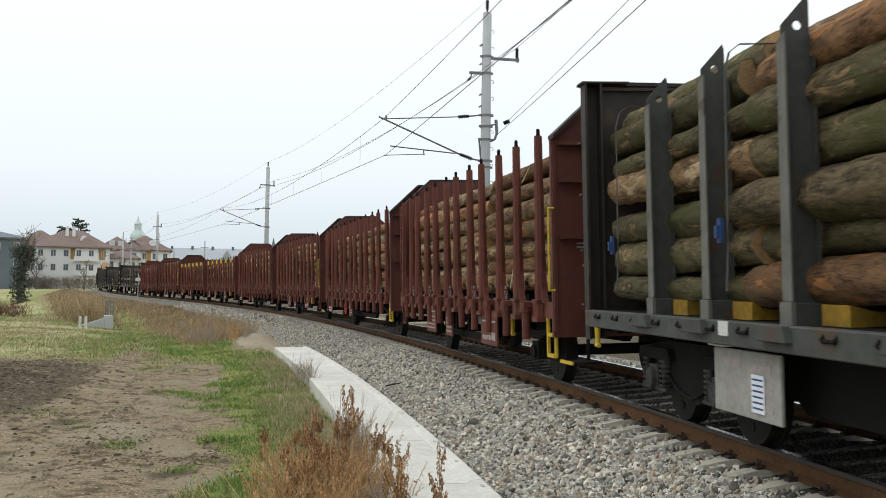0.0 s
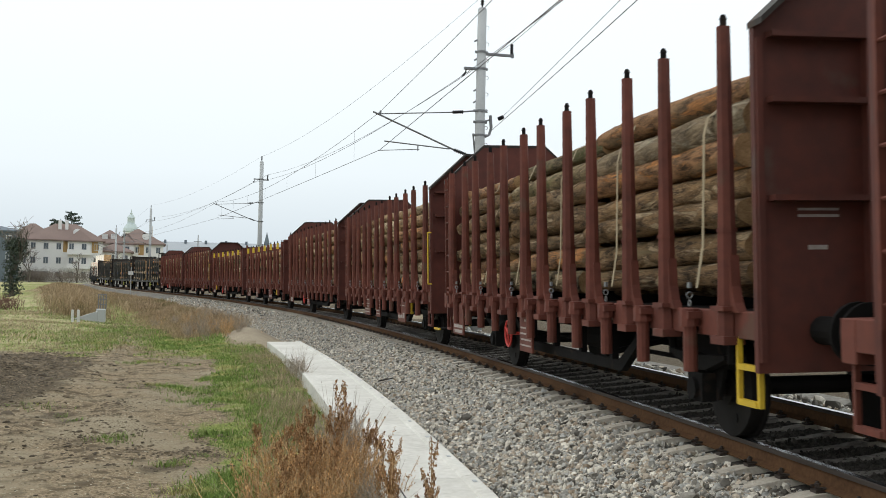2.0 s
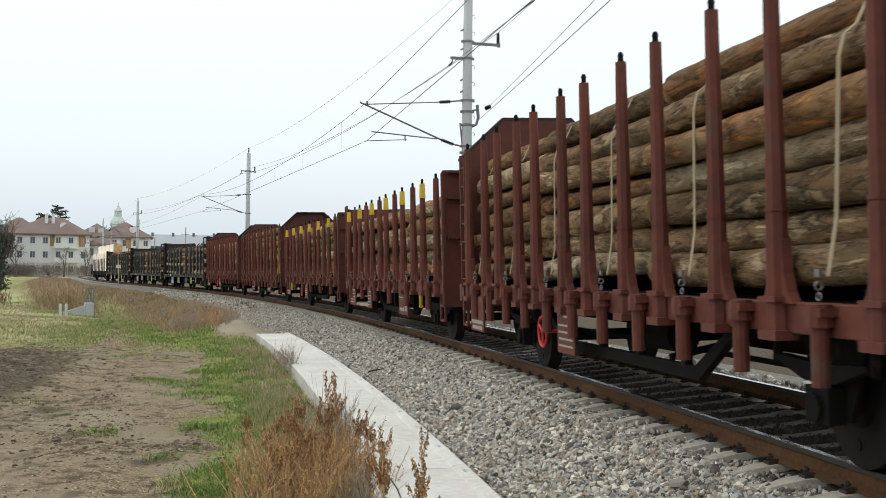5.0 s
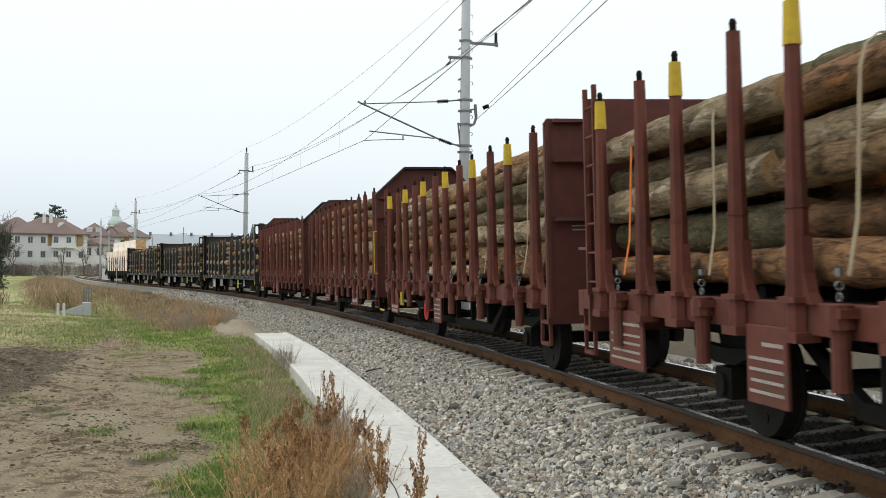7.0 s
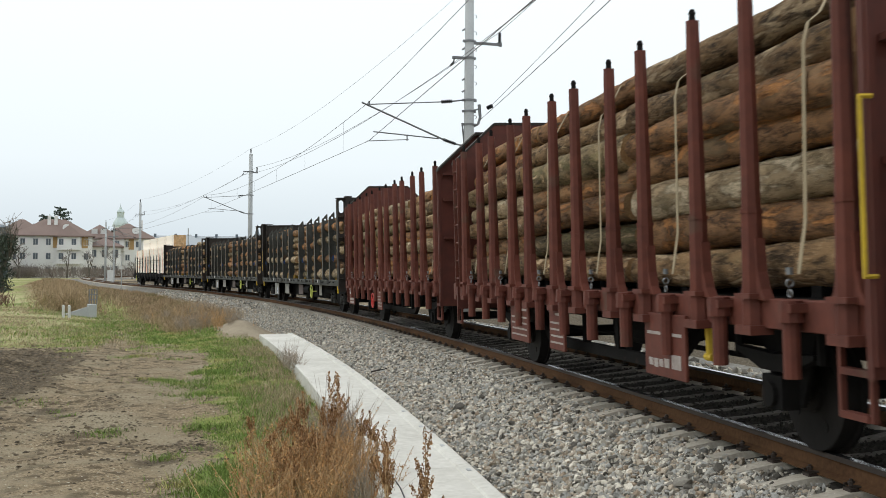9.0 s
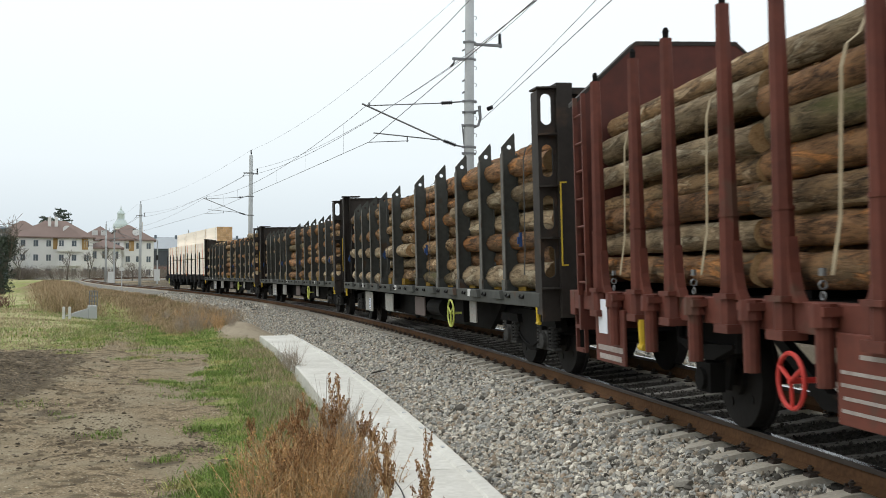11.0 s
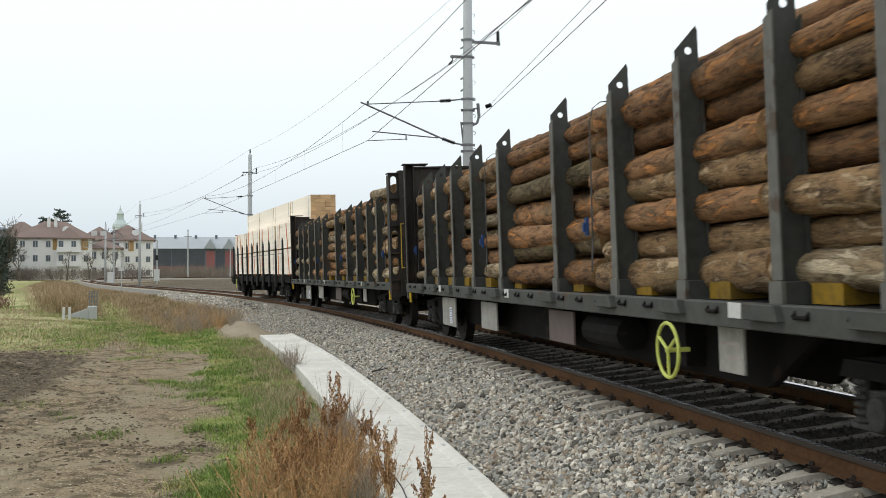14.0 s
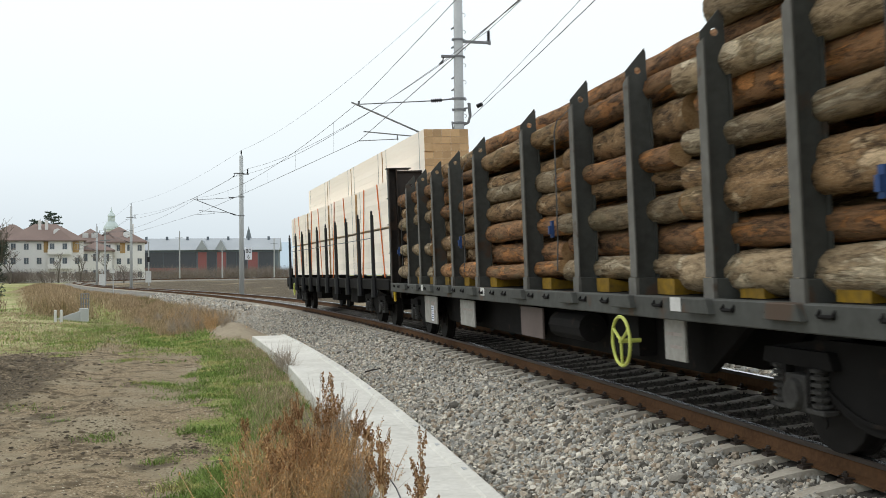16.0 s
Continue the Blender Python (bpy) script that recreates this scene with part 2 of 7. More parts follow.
RAILHEAD = mat("dark_rail_head_side", (0.075, 0.06, 0.052), 0.5, 0.5, other=(0.05, 0.04, 0.035), big=2, fine=30, bump=0.02)
# sleeper middles darker: the train's shade between the rails, put into the colour
SLEEPERSHADED = mat("shade_darkened_sleeper_concrete", (0.36, 0.335, 0.30), 0.95, other=(0.15, 0.135, 0.12), big=2, fine=20, amount=1.0, bump=0.2, spec=0.08)
SLEEPER = mat("weathered_concrete_sleeper", (0.52, 0.475, 0.40), 0.9, other=(0.29, 0.25, 0.20), big=3, fine=30, amount=0.8, bump=0.2)
CONCRETE = mat("pale_smooth_concrete", (0.635, 0.615, 0.565), 0.85, other=(0.45, 0.43, 0.385), big=0.9, fine=14, amount=0.9, bump=0.06)
MASTC = mat("spun_concrete_mast", (0.44, 0.45, 0.45), 0.85, other=(0.32, 0.33, 0.33), big=1, fine=20, amount=0.7, bump=0.05)
GALV = mat("galvanised_steel", (0.22, 0.225, 0.23), 0.5, 0.6, other=(0.14, 0.14, 0.145), big=4, fine=30, bump=0.0)
BLACKINS = mat("black_insulator", (0.02, 0.02, 0.022), 0.35, bump=0.0)
WIRE = mat("copper_catenary_wire", (0.11, 0.11, 0.115), 0.6, 0.3, bump=0.0)
STONE = mat("limestone_ballast", (0.45, 0.43, 0.39), 0.95, other=(0.30, 0.28, 0.25), big=7, fine=60, amount=0.8, bump=0.3, contrast=1.6, spec=0.1)


def stone_tones(m):
    """Each stone takes one of several limestone tones, from blue-grey to rusty tan."""
    n, l = m.node_tree.nodes, m.node_tree.links
    b = n["Principled BSDF"]
    was = b.inputs["Base Color"].links[0].from_socket
    g, ramp_n, mul = n.new("ShaderNodeNewGeometry"), n.new("ShaderNodeValToRGB"), n.new("ShaderNodeMix")
    tones = ((0.0, (0.30, 0.29, 0.275)), (0.12, (0.86, 0.89, 0.91)), (0.28, (0.58, 0.56, 0.53)), (0.42, (1.25, 1.21, 1.13)), (0.56, (1.04, 0.93, 0.81)),
             (0.68, (1.62, 1.57, 1.48)), (0.80, (0.82, 0.68, 0.55)), (0.87, (0.95, 0.96, 0.95)))
    ramp_n.color_ramp.interpolation = "CONSTANT"
    els = ramp_n.color_ramp.elements
    els[0].position, els[0].color = tones[0][0], (*tones[0][1], 1)
    els[1].position, els[1].color = tones[1][0], (*tones[1][1], 1)
    for p, c in tones[2:]:
        els.new(p).color = (*c, 1)
    mul.data_type, mul.blend_type = "RGBA", "MULTIPLY"
    mul.inputs["Factor"].default_value = 1.0
    l.new(g.outputs["Random Per Island"], ramp_n.inputs[0])
    l.new(was, mul.inputs["A"])
    l.new(ramp_n.outputs[0], mul.inputs["B"])
    l.new(mul.outputs["Result"], b.inputs["Base Color"])


stone_tones(STONE)
BED = mat("ballast_bed", (0.26, 0.245, 0.215), 0.95, spec=0.08, other=(0.09, 0.082, 0.07), big=9, fine=30, amount=1.0, bump=1.0)
# ballast between the rails, its colour darkened for the shade under the train
DARKSTONE = mat("train_shaded_ballast", (0.11, 0.10, 0.088), 0.95, spec=0.08, other=(0.055, 0.05, 0.045), big=12, fine=40, amount=1.0, bump=0.8, island=0.35)

# ---- mesh helpers ----
def box(bm, x0, x1, y0, y1, z0, z1):
    v = [bm.verts.new((x, y, z)) for x in (x0, x1) for y in (y0, y1) for z in (z0, z1)]
    for f in ((0, 1, 3, 2), (4, 6, 7, 5), (0, 4, 5, 1), (2, 3, 7, 6), (0, 2, 6, 4), (1, 5, 7, 3)):
        bm.faces.new([v[i] for i in f])
    return v


def rod(bm, a, b, r, n=8, r2=None):
    a, b = Vector(a), Vector(b)
    q = (b - a).to_track_quat("Z", "Y")
    rings = []
    for p, rad in ((a, r), (b, r if r2 is None else r2)):
        rings.append([bm.verts.new(p + q @ Vector((rad * math.cos(6.28319 * i / n), rad * math.sin(6.28319 * i / n), 0))) for i in range(n)])
    for i in range(n):
        bm.faces.new((rings[0][i], rings[0][(i + 1) % n], rings[1][(i + 1) % n], rings[1][i]))
    bm.faces.new(rings[0][::-1])
    bm.faces.new(rings[1])


def turned(bm, a, b, profile, n=10):
    """A body of revolution from a to b: (share of the way, radius) pairs."""
    a, b = Vector(a), Vector(b)
    q = (b - a).to_track_quat("Z", "Y")
    rows = [[bm.verts.new(a.lerp(b, u) + q @ Vector((r * math.cos(6.28319 * i / n), r * math.sin(6.28319 * i / n), 0))) for i in range(n)] for u, r in profile]
    for p, o in zip(rows, rows[1:]):
        for i in range(n):
            bm.faces.new((p[i], p[(i + 1) % n], o[(i + 1) % n], o[i]))
    bm.faces.new(rows[0][::-1])
    bm.faces.new(rows[-1])


def prism(bm, outline, axis, a, b):
    """An outline of 2D points pushed along an axis ('x', 'y' or 'z') from a to b."""
    def place(p, d):
        return {"x": (d, p[0], p[1]), "y": (p[0], d, p[1]), "z": (p[0], p[1], d)}[axis]
    lo = [bm.verts.new(place(p, a)) for p in outline]
    hi = [bm.verts.new(place(p, b)) for p in outline]
    k = len(outline)
    for i in range(k):
        bm.faces.new((lo[i], lo[(i + 1) % k], hi[(i + 1) % k], hi[i]))
    bm.faces.new(lo[::-1])
    bm.faces.new(hi)


def ring(bm, centre, axis, radius, thick, n=24, k=6):
    """A torus round an axis ('y')."""
    c = Vector(centre)
    rows = []
    for i in range(n):
        a = 6.28319 * i / n
        row = []
        for j in range(k):
            b = 6.28319 * j / k
            r = radius + thick * math.cos(b)
            if axis == "y":
                row.append(bm.verts.new(c + Vector((r * math.cos(a), thick * math.sin(b), r * math.sin(a)))))
            else:
                row.append(bm.verts.new(c + Vector((thick * math.sin(b), r * math.cos(a), r * math.sin(a)))))
        rows.append(row)
    for i in range(n):
        for j in range(k):
            bm.faces.new((rows[i][j], rows[i][(j + 1) % k], rows[(i + 1) % n][(j + 1) % k], rows[(i + 1) % n][j]))


def mesh_of(name, bm, mats, bevel=0.0, smooth=False):
    if bevel:
        bmesh.ops.bevel(bm, geom=list(bm.edges), offset=bevel, segments=1, affect="EDGES", clamp_overlap=True)
    bmesh.ops.recalc_face_normals(bm, faces=list(bm.faces))
    me = bpy.data.meshes.new(name)
    bm.to_mesh(me)
    bm.free()
    for m in mats if isinstance(mats, (list, tuple)) else [mats]:
        me.materials.append(m)
    if smooth:
        me.shade_smooth()
    return me


def part(name, bm, material, parent, label="", bevel=0.0, smooth=False):
    ob = new(name, mesh_of(name, bm, material, bevel, smooth))
    ob.parent = parent
    return tagged(ob, label) if label else ob


def piece(name, me, parent, m=None, label=""):
    """A part that shares a mesh with its likes."""
    ob = new(name, me)
    ob.parent = parent
    if m is not None:
        ob.matrix_basis = m
    return tagged(ob, label) if label else ob


def quick(name, verts, faces, mats, smooth=False):
    me = bpy.data.meshes.new(name)
    me.from_pydata(verts, [], faces)
    for m in mats if isinstance(mats, (list, tuple)) else [mats]:
        me.materials.append(m)
    if smooth:
        me.shade_smooth()
    me.update()
    return me

# ---- ground ----
def spread(lo, hi, fine, count, centre=0.0):
    """Coordinates that are close together round a centre and widen outwards."""
    u = np.linspace(-1, 1, count)
    k = 6.0
    v = np.sinh(k * u) / np.sinh(k)
    return np.where(v < 0, centre + (centre - lo) * v, centre + (hi - centre) * v) if fine is None else None


def wobble(x, y, f, seed):
    """Smooth plan noise from a few sines."""
    r = random.Random(seed)
    z = 0 * x
    for i in range(7):
        a, p = r.uniform(0, 6.28), r.uniform(0, 6.28)
        k = f * r.uniform(0.6, 1.9)
        z = z + np.sin(k * (x * math.cos(a) + y * math.sin(a)) + p + 1.3 * np.sin(k * 0.6 * (x * math.sin(a) - y * math.cos(a)) + p * 2)) / 7
    return z * 1.8


def smooth(a, b, v):
    u = np.clip((v - a) / (b - a), 0, 1)
    return u * u * (3 - 2 * u)


WALL_END = 29.5


def ground_height(x, y, s=None, lat=None):
    if s is None:
        s, lat = beside(x, y)
    z = np.full_like(x, -0.84)
    z = z + 0.045 * wobble(x, y, 0.9, 1) + 0.12 * wobble(x, y, 0.12, 2) * smooth(8, 30, np.abs(lat))
    z = z + 0.02 * wobble(x, y, 4.0, 3) * smooth(60, 20, np.hypot(x, y))
    # wheel ruts of the field path
    for c in (6.3, 8.0):
        z = z - 0.05 * np.exp(-((lat - c) / 0.28) ** 2) * smooth(70, 30, s)
    # grassy bank that rises to the ballast past the concrete slab
    bank = smooth(6.6, 3.9, lat) * smooth(WALL_END - 1, WALL_END + 4, s) * (lat > 0)
    z = z + bank * (0.26 + 0.06 * wobble(x, y, 1.3, 5))
    z = z + 0.05 * smooth(5.6, 4.1, lat) * smooth(WALL_END + 2, WALL_END - 2, s) * (lat > 0)
    # higher dry bank further off
    z = z + 1.3 * np.exp(-((lat - 10.3) / 2.6) ** 2) * smooth(66, 84, s) * smooth(140, 112, s)
    z = z - 0.35 * np.exp(-((lat - 8.5) / 2.5) ** 2) * smooth(40, 55, s) * smooth(75, 62, s)
    # heaped dark soil beside the path
    z = z + 0.25 * np.exp(-((lat - 11.2) / 1.4) ** 2 - ((s - 18.5) / 6.0) ** 2) * (1 + 0.5 * wobble(x, y, 3.0, 8))
    under = (lat < 4.1) & (lat > -3.2)
    z = np.where(under, -0.92, z)
    rise = swell(y)
    z = np.where((lat <= -3.2), -0.62 - 0.02 * wobble(x, y, 0.4, 6), z)
    return z + rise


gx = np.unique(np.round(np.concatenate([spread(-2500, 2500, None, 110, -3.0), np.arange(-26, 7, 0.3)]), 3))
gy = np.unique(np.round(np.concatenate([spread(-1500, 4000, None, 150, 16.0), np.arange(3, 60, 0.36)]), 3))
GX, GY = np.meshgrid(gx, gy)
gs, glat = beside(GX.ravel(), GY.ravel())
gz = ground_height(GX.ravel(), GY.ravel(), gs, glat)
gz = np.where(np.hypot(GX.ravel(), GY.ravel()) > 420, -0.84 + swell(GY.ravel()), gz)
nx, ny = len(gx), len(gy)
idx = np.arange(nx * ny).reshape(ny, nx)
quads = np.stack([idx[:-1, :-1], idx[:-1, 1:], idx[1:, 1:], idx[1:, :-1]], -1).reshape(-1, 4)


def ground_material():
    m = bpy.data.materials.new("field_path_grass_and_soil")
    m.use_nodes = True
    n, l = m.node_tree.nodes, m.node_tree.links
    b = n["Principled BSDF"]
    b.inputs["Roughness"].default_value, b.inputs["Specular IOR Level"].default_value = 0.95, 0.15
    tc = n.new("ShaderNodeTexCoord")

    def noise_at(scale, detail=6):
        t = n.new("ShaderNodeTexNoise")
        t.inputs["Scale"].default_value, t.inputs["Detail"].default_value = scale, detail
        l.new(tc.outputs["Object"], t.inputs["Vector"])
        return t.outputs["Fac"]

    def two(a, c, fac, lo=0.4, hi=0.6):
        r = n.new("ShaderNodeMapRange")
        r.inputs["From Min"].default_value, r.inputs["From Max"].default_value = lo, hi
        l.new(fac, r.inputs["Value"])
        x = n.new("ShaderNodeMix")
        x.data_type = "RGBA"
        for sock, v in (("A", a), ("B", c)):
            if isinstance(v, tuple):
                x.inputs[sock].default_value = (*v, 1)
            else:
                l.new(v, x.inputs[sock])
        l.new(r.outputs[0], x.inputs["Factor"])
        return x.outputs["Result"]

    fine, mid_n, wide = noise_at(30, 8), noise_at(4.0), noise_at(0.7)
    pebble = noise_at(17, 3)
    earth = two(two((0.14, 0.103, 0.06), (0.34, 0.265, 0.172), fine, 0.38, 0.62), (0.105, 0.078, 0.046), mid_n, 0.49, 0.62)
    earth = two(earth, (0.46, 0.42, 0.32), pebble, 0.66, 0.69)
    earth = two((0.095, 0.075, 0.05), earth, pebble, 0.31, 0.36)
    earth = two(earth, two((0.33, 0.28, 0.19), (0.21, 0.17, 0.112), fine, 0.4, 0.6), wide, 0.48, 0.66)
    soil = two(two((0.042, 0.032, 0.021), (0.135, 0.105, 0.067), fine, 0.42, 0.6), (0.22, 0.19, 0.135), pebble, 0.64, 0.68)
    grass = two(two((0.12, 0.16, 0.035), (0.23, 0.255, 0.07), fine, 0.42, 0.58), (0.31, 0.275, 0.13), mid_n, 0.48, 0.62)
    straw = two(two((0.42, 0.375, 0.21), (0.31, 0.29, 0.14), mid_n), (0.24, 0.26, 0.10), wide, 0.47, 0.62)
    dry = two(two((0.20, 0.145, 0.088), (0.31, 0.23, 0.14), fine, 0.35, 0.65), (0.17, 0.16, 0.07), mid_n, 0.5, 0.65)
    att = n.new("ShaderNodeVertexColor")
    att.layer_name = "cover"
    sp = n.new("ShaderNodeSeparateColor")
    l.new(att.outputs["Color"], sp.inputs[0])
    att2 = n.new("ShaderNodeVertexColor")
    att2.layer_name = "cover_more"
    sp2 = n.new("ShaderNodeSeparateColor")
    l.new(att2.outputs["Color"], sp2.inputs[0])

    def edge(sock):
        a = n.new("ShaderNodeMath")
        a.operation = "MULTIPLY_ADD"
        l.new(fine, a.inputs[0])
        a.inputs[1].default_value = 0.9
        l.new(sock, a.inputs[2])
        return a.outputs[0]

    c = two(earth, grass, edge(sp.outputs[0]), 0.85, 1.05)
    c = two(c, soil, edge(sp.outputs[1]), 0.85, 1.05)
    c = two(c, straw, edge(sp.outputs[2]), 0.85, 1.1)
    c = two(c, dry, edge(sp2.outputs[0]), 0.85, 1.1)
    l.new(c, b.inputs["Base Color"])
    bp = n.new("ShaderNodeBump")
    bp.inputs["Strength"].default_value, bp.inputs["Distance"].default_value = 1.0, 0.05
    l.new(fine, bp.inputs["Height"])
    l.new(bp.outputs[0], b.inputs["Normal"])
    return m


ground_me = quick("ground", np.stack([GX.ravel(), GY.ravel(), gz], -1).tolist(), quads.tolist(), ground_material(), True)


def cover(x, y, s, lat):
    """How much grass, dark soil, straw-coloured field and dry bank covers a place, 0 to 1."""
    w = wobble(x, y, 1.4, 11) * 0.5 + wobble(x, y, 4.5, 12) * 0.35
    grass = smooth(5.95 + 0.012 * s, 5.15 + 0.012 * s, lat + 0.55 * w) * (lat > 0)
    grass = np.maximum(grass, smooth(24, 31, s + 4 * w) * smooth(4, 5, lat))
    grass = np.maximum(grass, 0.75 * smooth(0.35, 0.8, w) * smooth(0, 10, s))
    # bare strips of the two ruts go on for a while
    grass = grass * (1 - 0.8 * np.exp(-((lat - 8.4 - 0.5 * w) / 0.5) ** 2) * smooth(48, 34, s))
    soil = np.exp(-((lat - 10.9 + 0.5 * w) / 2.2) ** 4 - ((s - 18.5 + w) / 8.0) ** 4)
    soil = np.maximum(soil, 0.62 * np.exp(-((lat - 8.6 + 0.5 * w) / 0.45) ** 2) * smooth(22, 12, s) * smooth(-0.2, 0.4, w))
    soil = np.maximum(soil, (0.72 + 0.5 * w) * smooth(-4.6, -6.0, lat) * smooth(55, 70, s) * smooth(330, 300, y))
    straw = smooth(27, 34, s + 5 * w) * smooth(7.5, 10.5, lat + 1.5 * w) * smooth(110, 85, s)
    straw = np.maximum(straw, 0.9 * smooth(110, 140, s) * (lat > 12))
    for s0, l0, ds, dl in ((13.9, 7.5, 1.6, 0.3), (9.0, 6.2, 0.45, 0.35), (8.3, 5.8, 0.35, 0.3), (9.9, 7.5, 1.0, 0.5), (8.2, 7.7, 0.9, 0.45), (7.4, 6.3, 0.5, 0.5), (12.5, 8.0, 2.0, 0.3), (16.5, 7.3, 2.5, 0.22), (11.0, 6.5, 0.8, 0.25)):
        soil = np.maximum(soil, (0.5 + 0.5 * w) * np.exp(-((s - s0) / ds) ** 2 - ((lat - l0 + 0.2 * w) / dl) ** 2))
    # beyond the far rail the dark ground colour runs on to s 60
    soil = np.maximum(soil, 0.75 * smooth(-4.0, -4.8, lat) * smooth(60, 50, s))
    dry = np.exp(-((lat - 5.2 + 0.5 * w) / (1.2 + 0.015 * s)) ** 4) * smooth(33, 38, s + 3 * w) * (lat > 0)
    dry = np.maximum(dry, np.exp(-((lat - 10.0) / 3.0) ** 4) * smooth(70, 82, s) * smooth(150, 120, s))
    bare = np.exp(-((s - 33.5 + w) / 3.2) ** 4 - ((lat - 4.5 + 0.3 * w) / 0.75) ** 4)
    return grass * (1 - bare), soil, straw, dry * (1 - bare)


cg, cs, cw, cd = cover(GX.ravel(), GY.ravel(), gs, glat)
far_off = np.hypot(GX.ravel(), GY.ravel()) > 330
cg = np.where(far_off, 0.9, cg)
for layer, cols in (("cover", (cg, cs, cw)), ("cover_more", (cd, 0 * cd, 0 * cd))):
    at = ground_me.color_attributes.new(layer, "FLOAT_COLOR", "POINT")
    at.data.foreach_set("color", np.stack([*cols, np.ones_like(cg)], -1).astype(np.float32).ravel())
ground = tagged(new("ground", ground_me), "trodden earth field path with grass and bare soil", "ground", kind="structure")


# ---- track ----
def swept(name, outline, mats, s0, s1, step, closed=True, face_mats=None, flat_z=None):
    """An outline of (lat, z) swept along the track; z is above the near rail, with the cant where flat_z is not set."""
    s = np.arange(s0, s1 + 0.01, step)
    k = len(outline)
    v = []
    for lat, z in outline:
        v.append(on_tracks(s, lat, (z + (0 if flat_z else lift(s, lat)))))
    v = np.stack(v, 1).reshape(-1, 3)
    faces, mi = [], []
    for i in range(len(s) - 1):
        for j in range(k if closed else k - 1):
            faces.append((i * k + j, i * k + (j + 1) % k, (i + 1) * k + (j + 1) % k, (i + 1) * k + j))
            mi.append(face_mats[j] if face_mats else 0)
    me = quick(name, v.tolist(), faces, mats)
    me.polygons.foreach_set("material_index", mi)
    return me


RAIL_PROFILE = [(0.075, -0.172), (0.075, -0.162), (0.018, -0.135), (0.0085, -0.05), (0.034, -0.038), (0.036, -0.008), (0.028, 0.0),
                (-0.028, 0.0), (-0.036, -0.008), (-0.034, -0.038), (-0.0085, -0.05), (-0.018, -0.135), (-0.075, -0.162), (-0.075, -0.172)]
RAIL_MATS = [0, 0, 0, 0, 2, 2, 1, 2, 2, 0, 0, 0, 0, 0]
track = tagged(new("railway_track"), "single curved track of rusty rails on concrete sleepers", "railway track", kind="structure")
for c in (0.7525, -0.7525):
    ob = new("rail", swept("rail", [(c + p[0], p[1]) for p in RAIL_PROFILE], [RAILSIDE, RAILTOP, RAILHEAD], -60, 480, 0.6, True, RAIL_MATS))
    ob.parent = track
    tagged(ob, "rusty steel rail with a polished running surface")


def sleeper_mesh():
    bm = bmesh.new()
    rows = []
    for y, wt, wb, zt in ((-1.3, 0.08, 0.13, -0.225), (-0.95, 0.09, 0.14, -0.185), (-0.55, 0.09, 0.14, -0.18), (-0.3, 0.065, 0.12, -0.2), (0.0, 0.055, 0.12, -0.205),
                          (0.3, 0.065, 0.12, -0.2), (0.55, 0.09, 0.14, -0.18), (0.95, 0.09, 0.14, -0.185), (1.3, 0.08, 0.13, -0.225)):
        rows.append([bm.verts.new(p) for p in ((-wb, y, zt - 0.16), (-wt, y, zt), (wt, y, zt), (wb, y, zt - 0.16))])
    for a, b in zip(rows, rows[1:]):
        for i in range(3):
            bm.faces.new((a[i], a[i + 1], b[i + 1], b[i]))
    # faces between the rails take the concrete with the painted shade
    for f in bm.faces:
        if abs(f.calc_center_median().y) < 0.7:
            f.material_index = 1
    bm.faces.new(rows[0])
    bm.faces.new(rows[-1][::-1])
    return mesh_of("sleeper", bm, [SLEEPER, SLEEPERSHADED])


def clip_mesh():
    bm = bmesh.new()
    for side in (-1, 1):
        y = side * 0.12
        box(bm, -0.05, 0.05, y - 0.04, y + 0.04, -0.185, -0.16)
        rod(bm, (0, y, -0.16), (0, y, -0.1), 0.014, 6)
        rod(bm, (0, y, -0.13), (0, y, -0.115), 0.026, 6)
        for x in (-0.06, 0.06):
            rod(bm, (x, y - 0.04, -0.15), (x * 0.6, y + 0.04, -0.135), 0.009, 5)
    return mesh_of("rail_clip", bm, RAILHEAD)


SLEEPERM, CLIPM = sleeper_mesh(), clip_mesh()
for i in range(-8, 150):
    s = 1.59 + 0.6 * i
    sl = piece("sleeper", SLEEPERM, track, frame_at(s))
    if -6 < s < 40:
        for y in (0.7525, -0.7525):
            piece("rail_clip", CLIPM, sl, pose(0, y, 0))
sv, sf = [], []
base_v = np.array([v.co[:] for v in SLEEPERM.vertices])
base_f = [tuple(p.vertices) for p in SLEEPERM.polygons]
for i in range(150, 700):
    m = np.array(frame_at(1.59 + 0.6 * i))
    o = len(sv) * len(base_v)
    sv.append(base_v @ m[:3, :3].T + m[:3, 3])
    sf += [tuple(k + o for k in f) for f in base_f]
rest = new("sleepers", quick("sleepers", np.concatenate(sv).tolist(), sf, SLEEPER))
rest.parent = track
tagged(rest, "distant concrete sleepers in a row", kind="stuff")

# ballast bed: shoulder, slope to the slab, and the far shoulder
bed = new("ballast", swept("ballast", [(4.3, -0.74), (3.0, -0.66), (1.75, -0.36), (1.45, -0.275), (1.25, -0.25), (0.9, -0.245), (0.6, -0.222), (-0.6, -0.222), (-0.9, -0.25), (-1.4, -0.245), (-1.8, -0.28), (-3.0, -0.64), (-4.2, -0.75)],
                           [BED, DARKSTONE], -60, 480, 1.0, False, [0, 0, 0, 0, 0, 1, 1, 1, 0, 0, 0, 0]))
tagged(bed, "pale crushed limestone ballast under the track", "ballast", kind="structure")


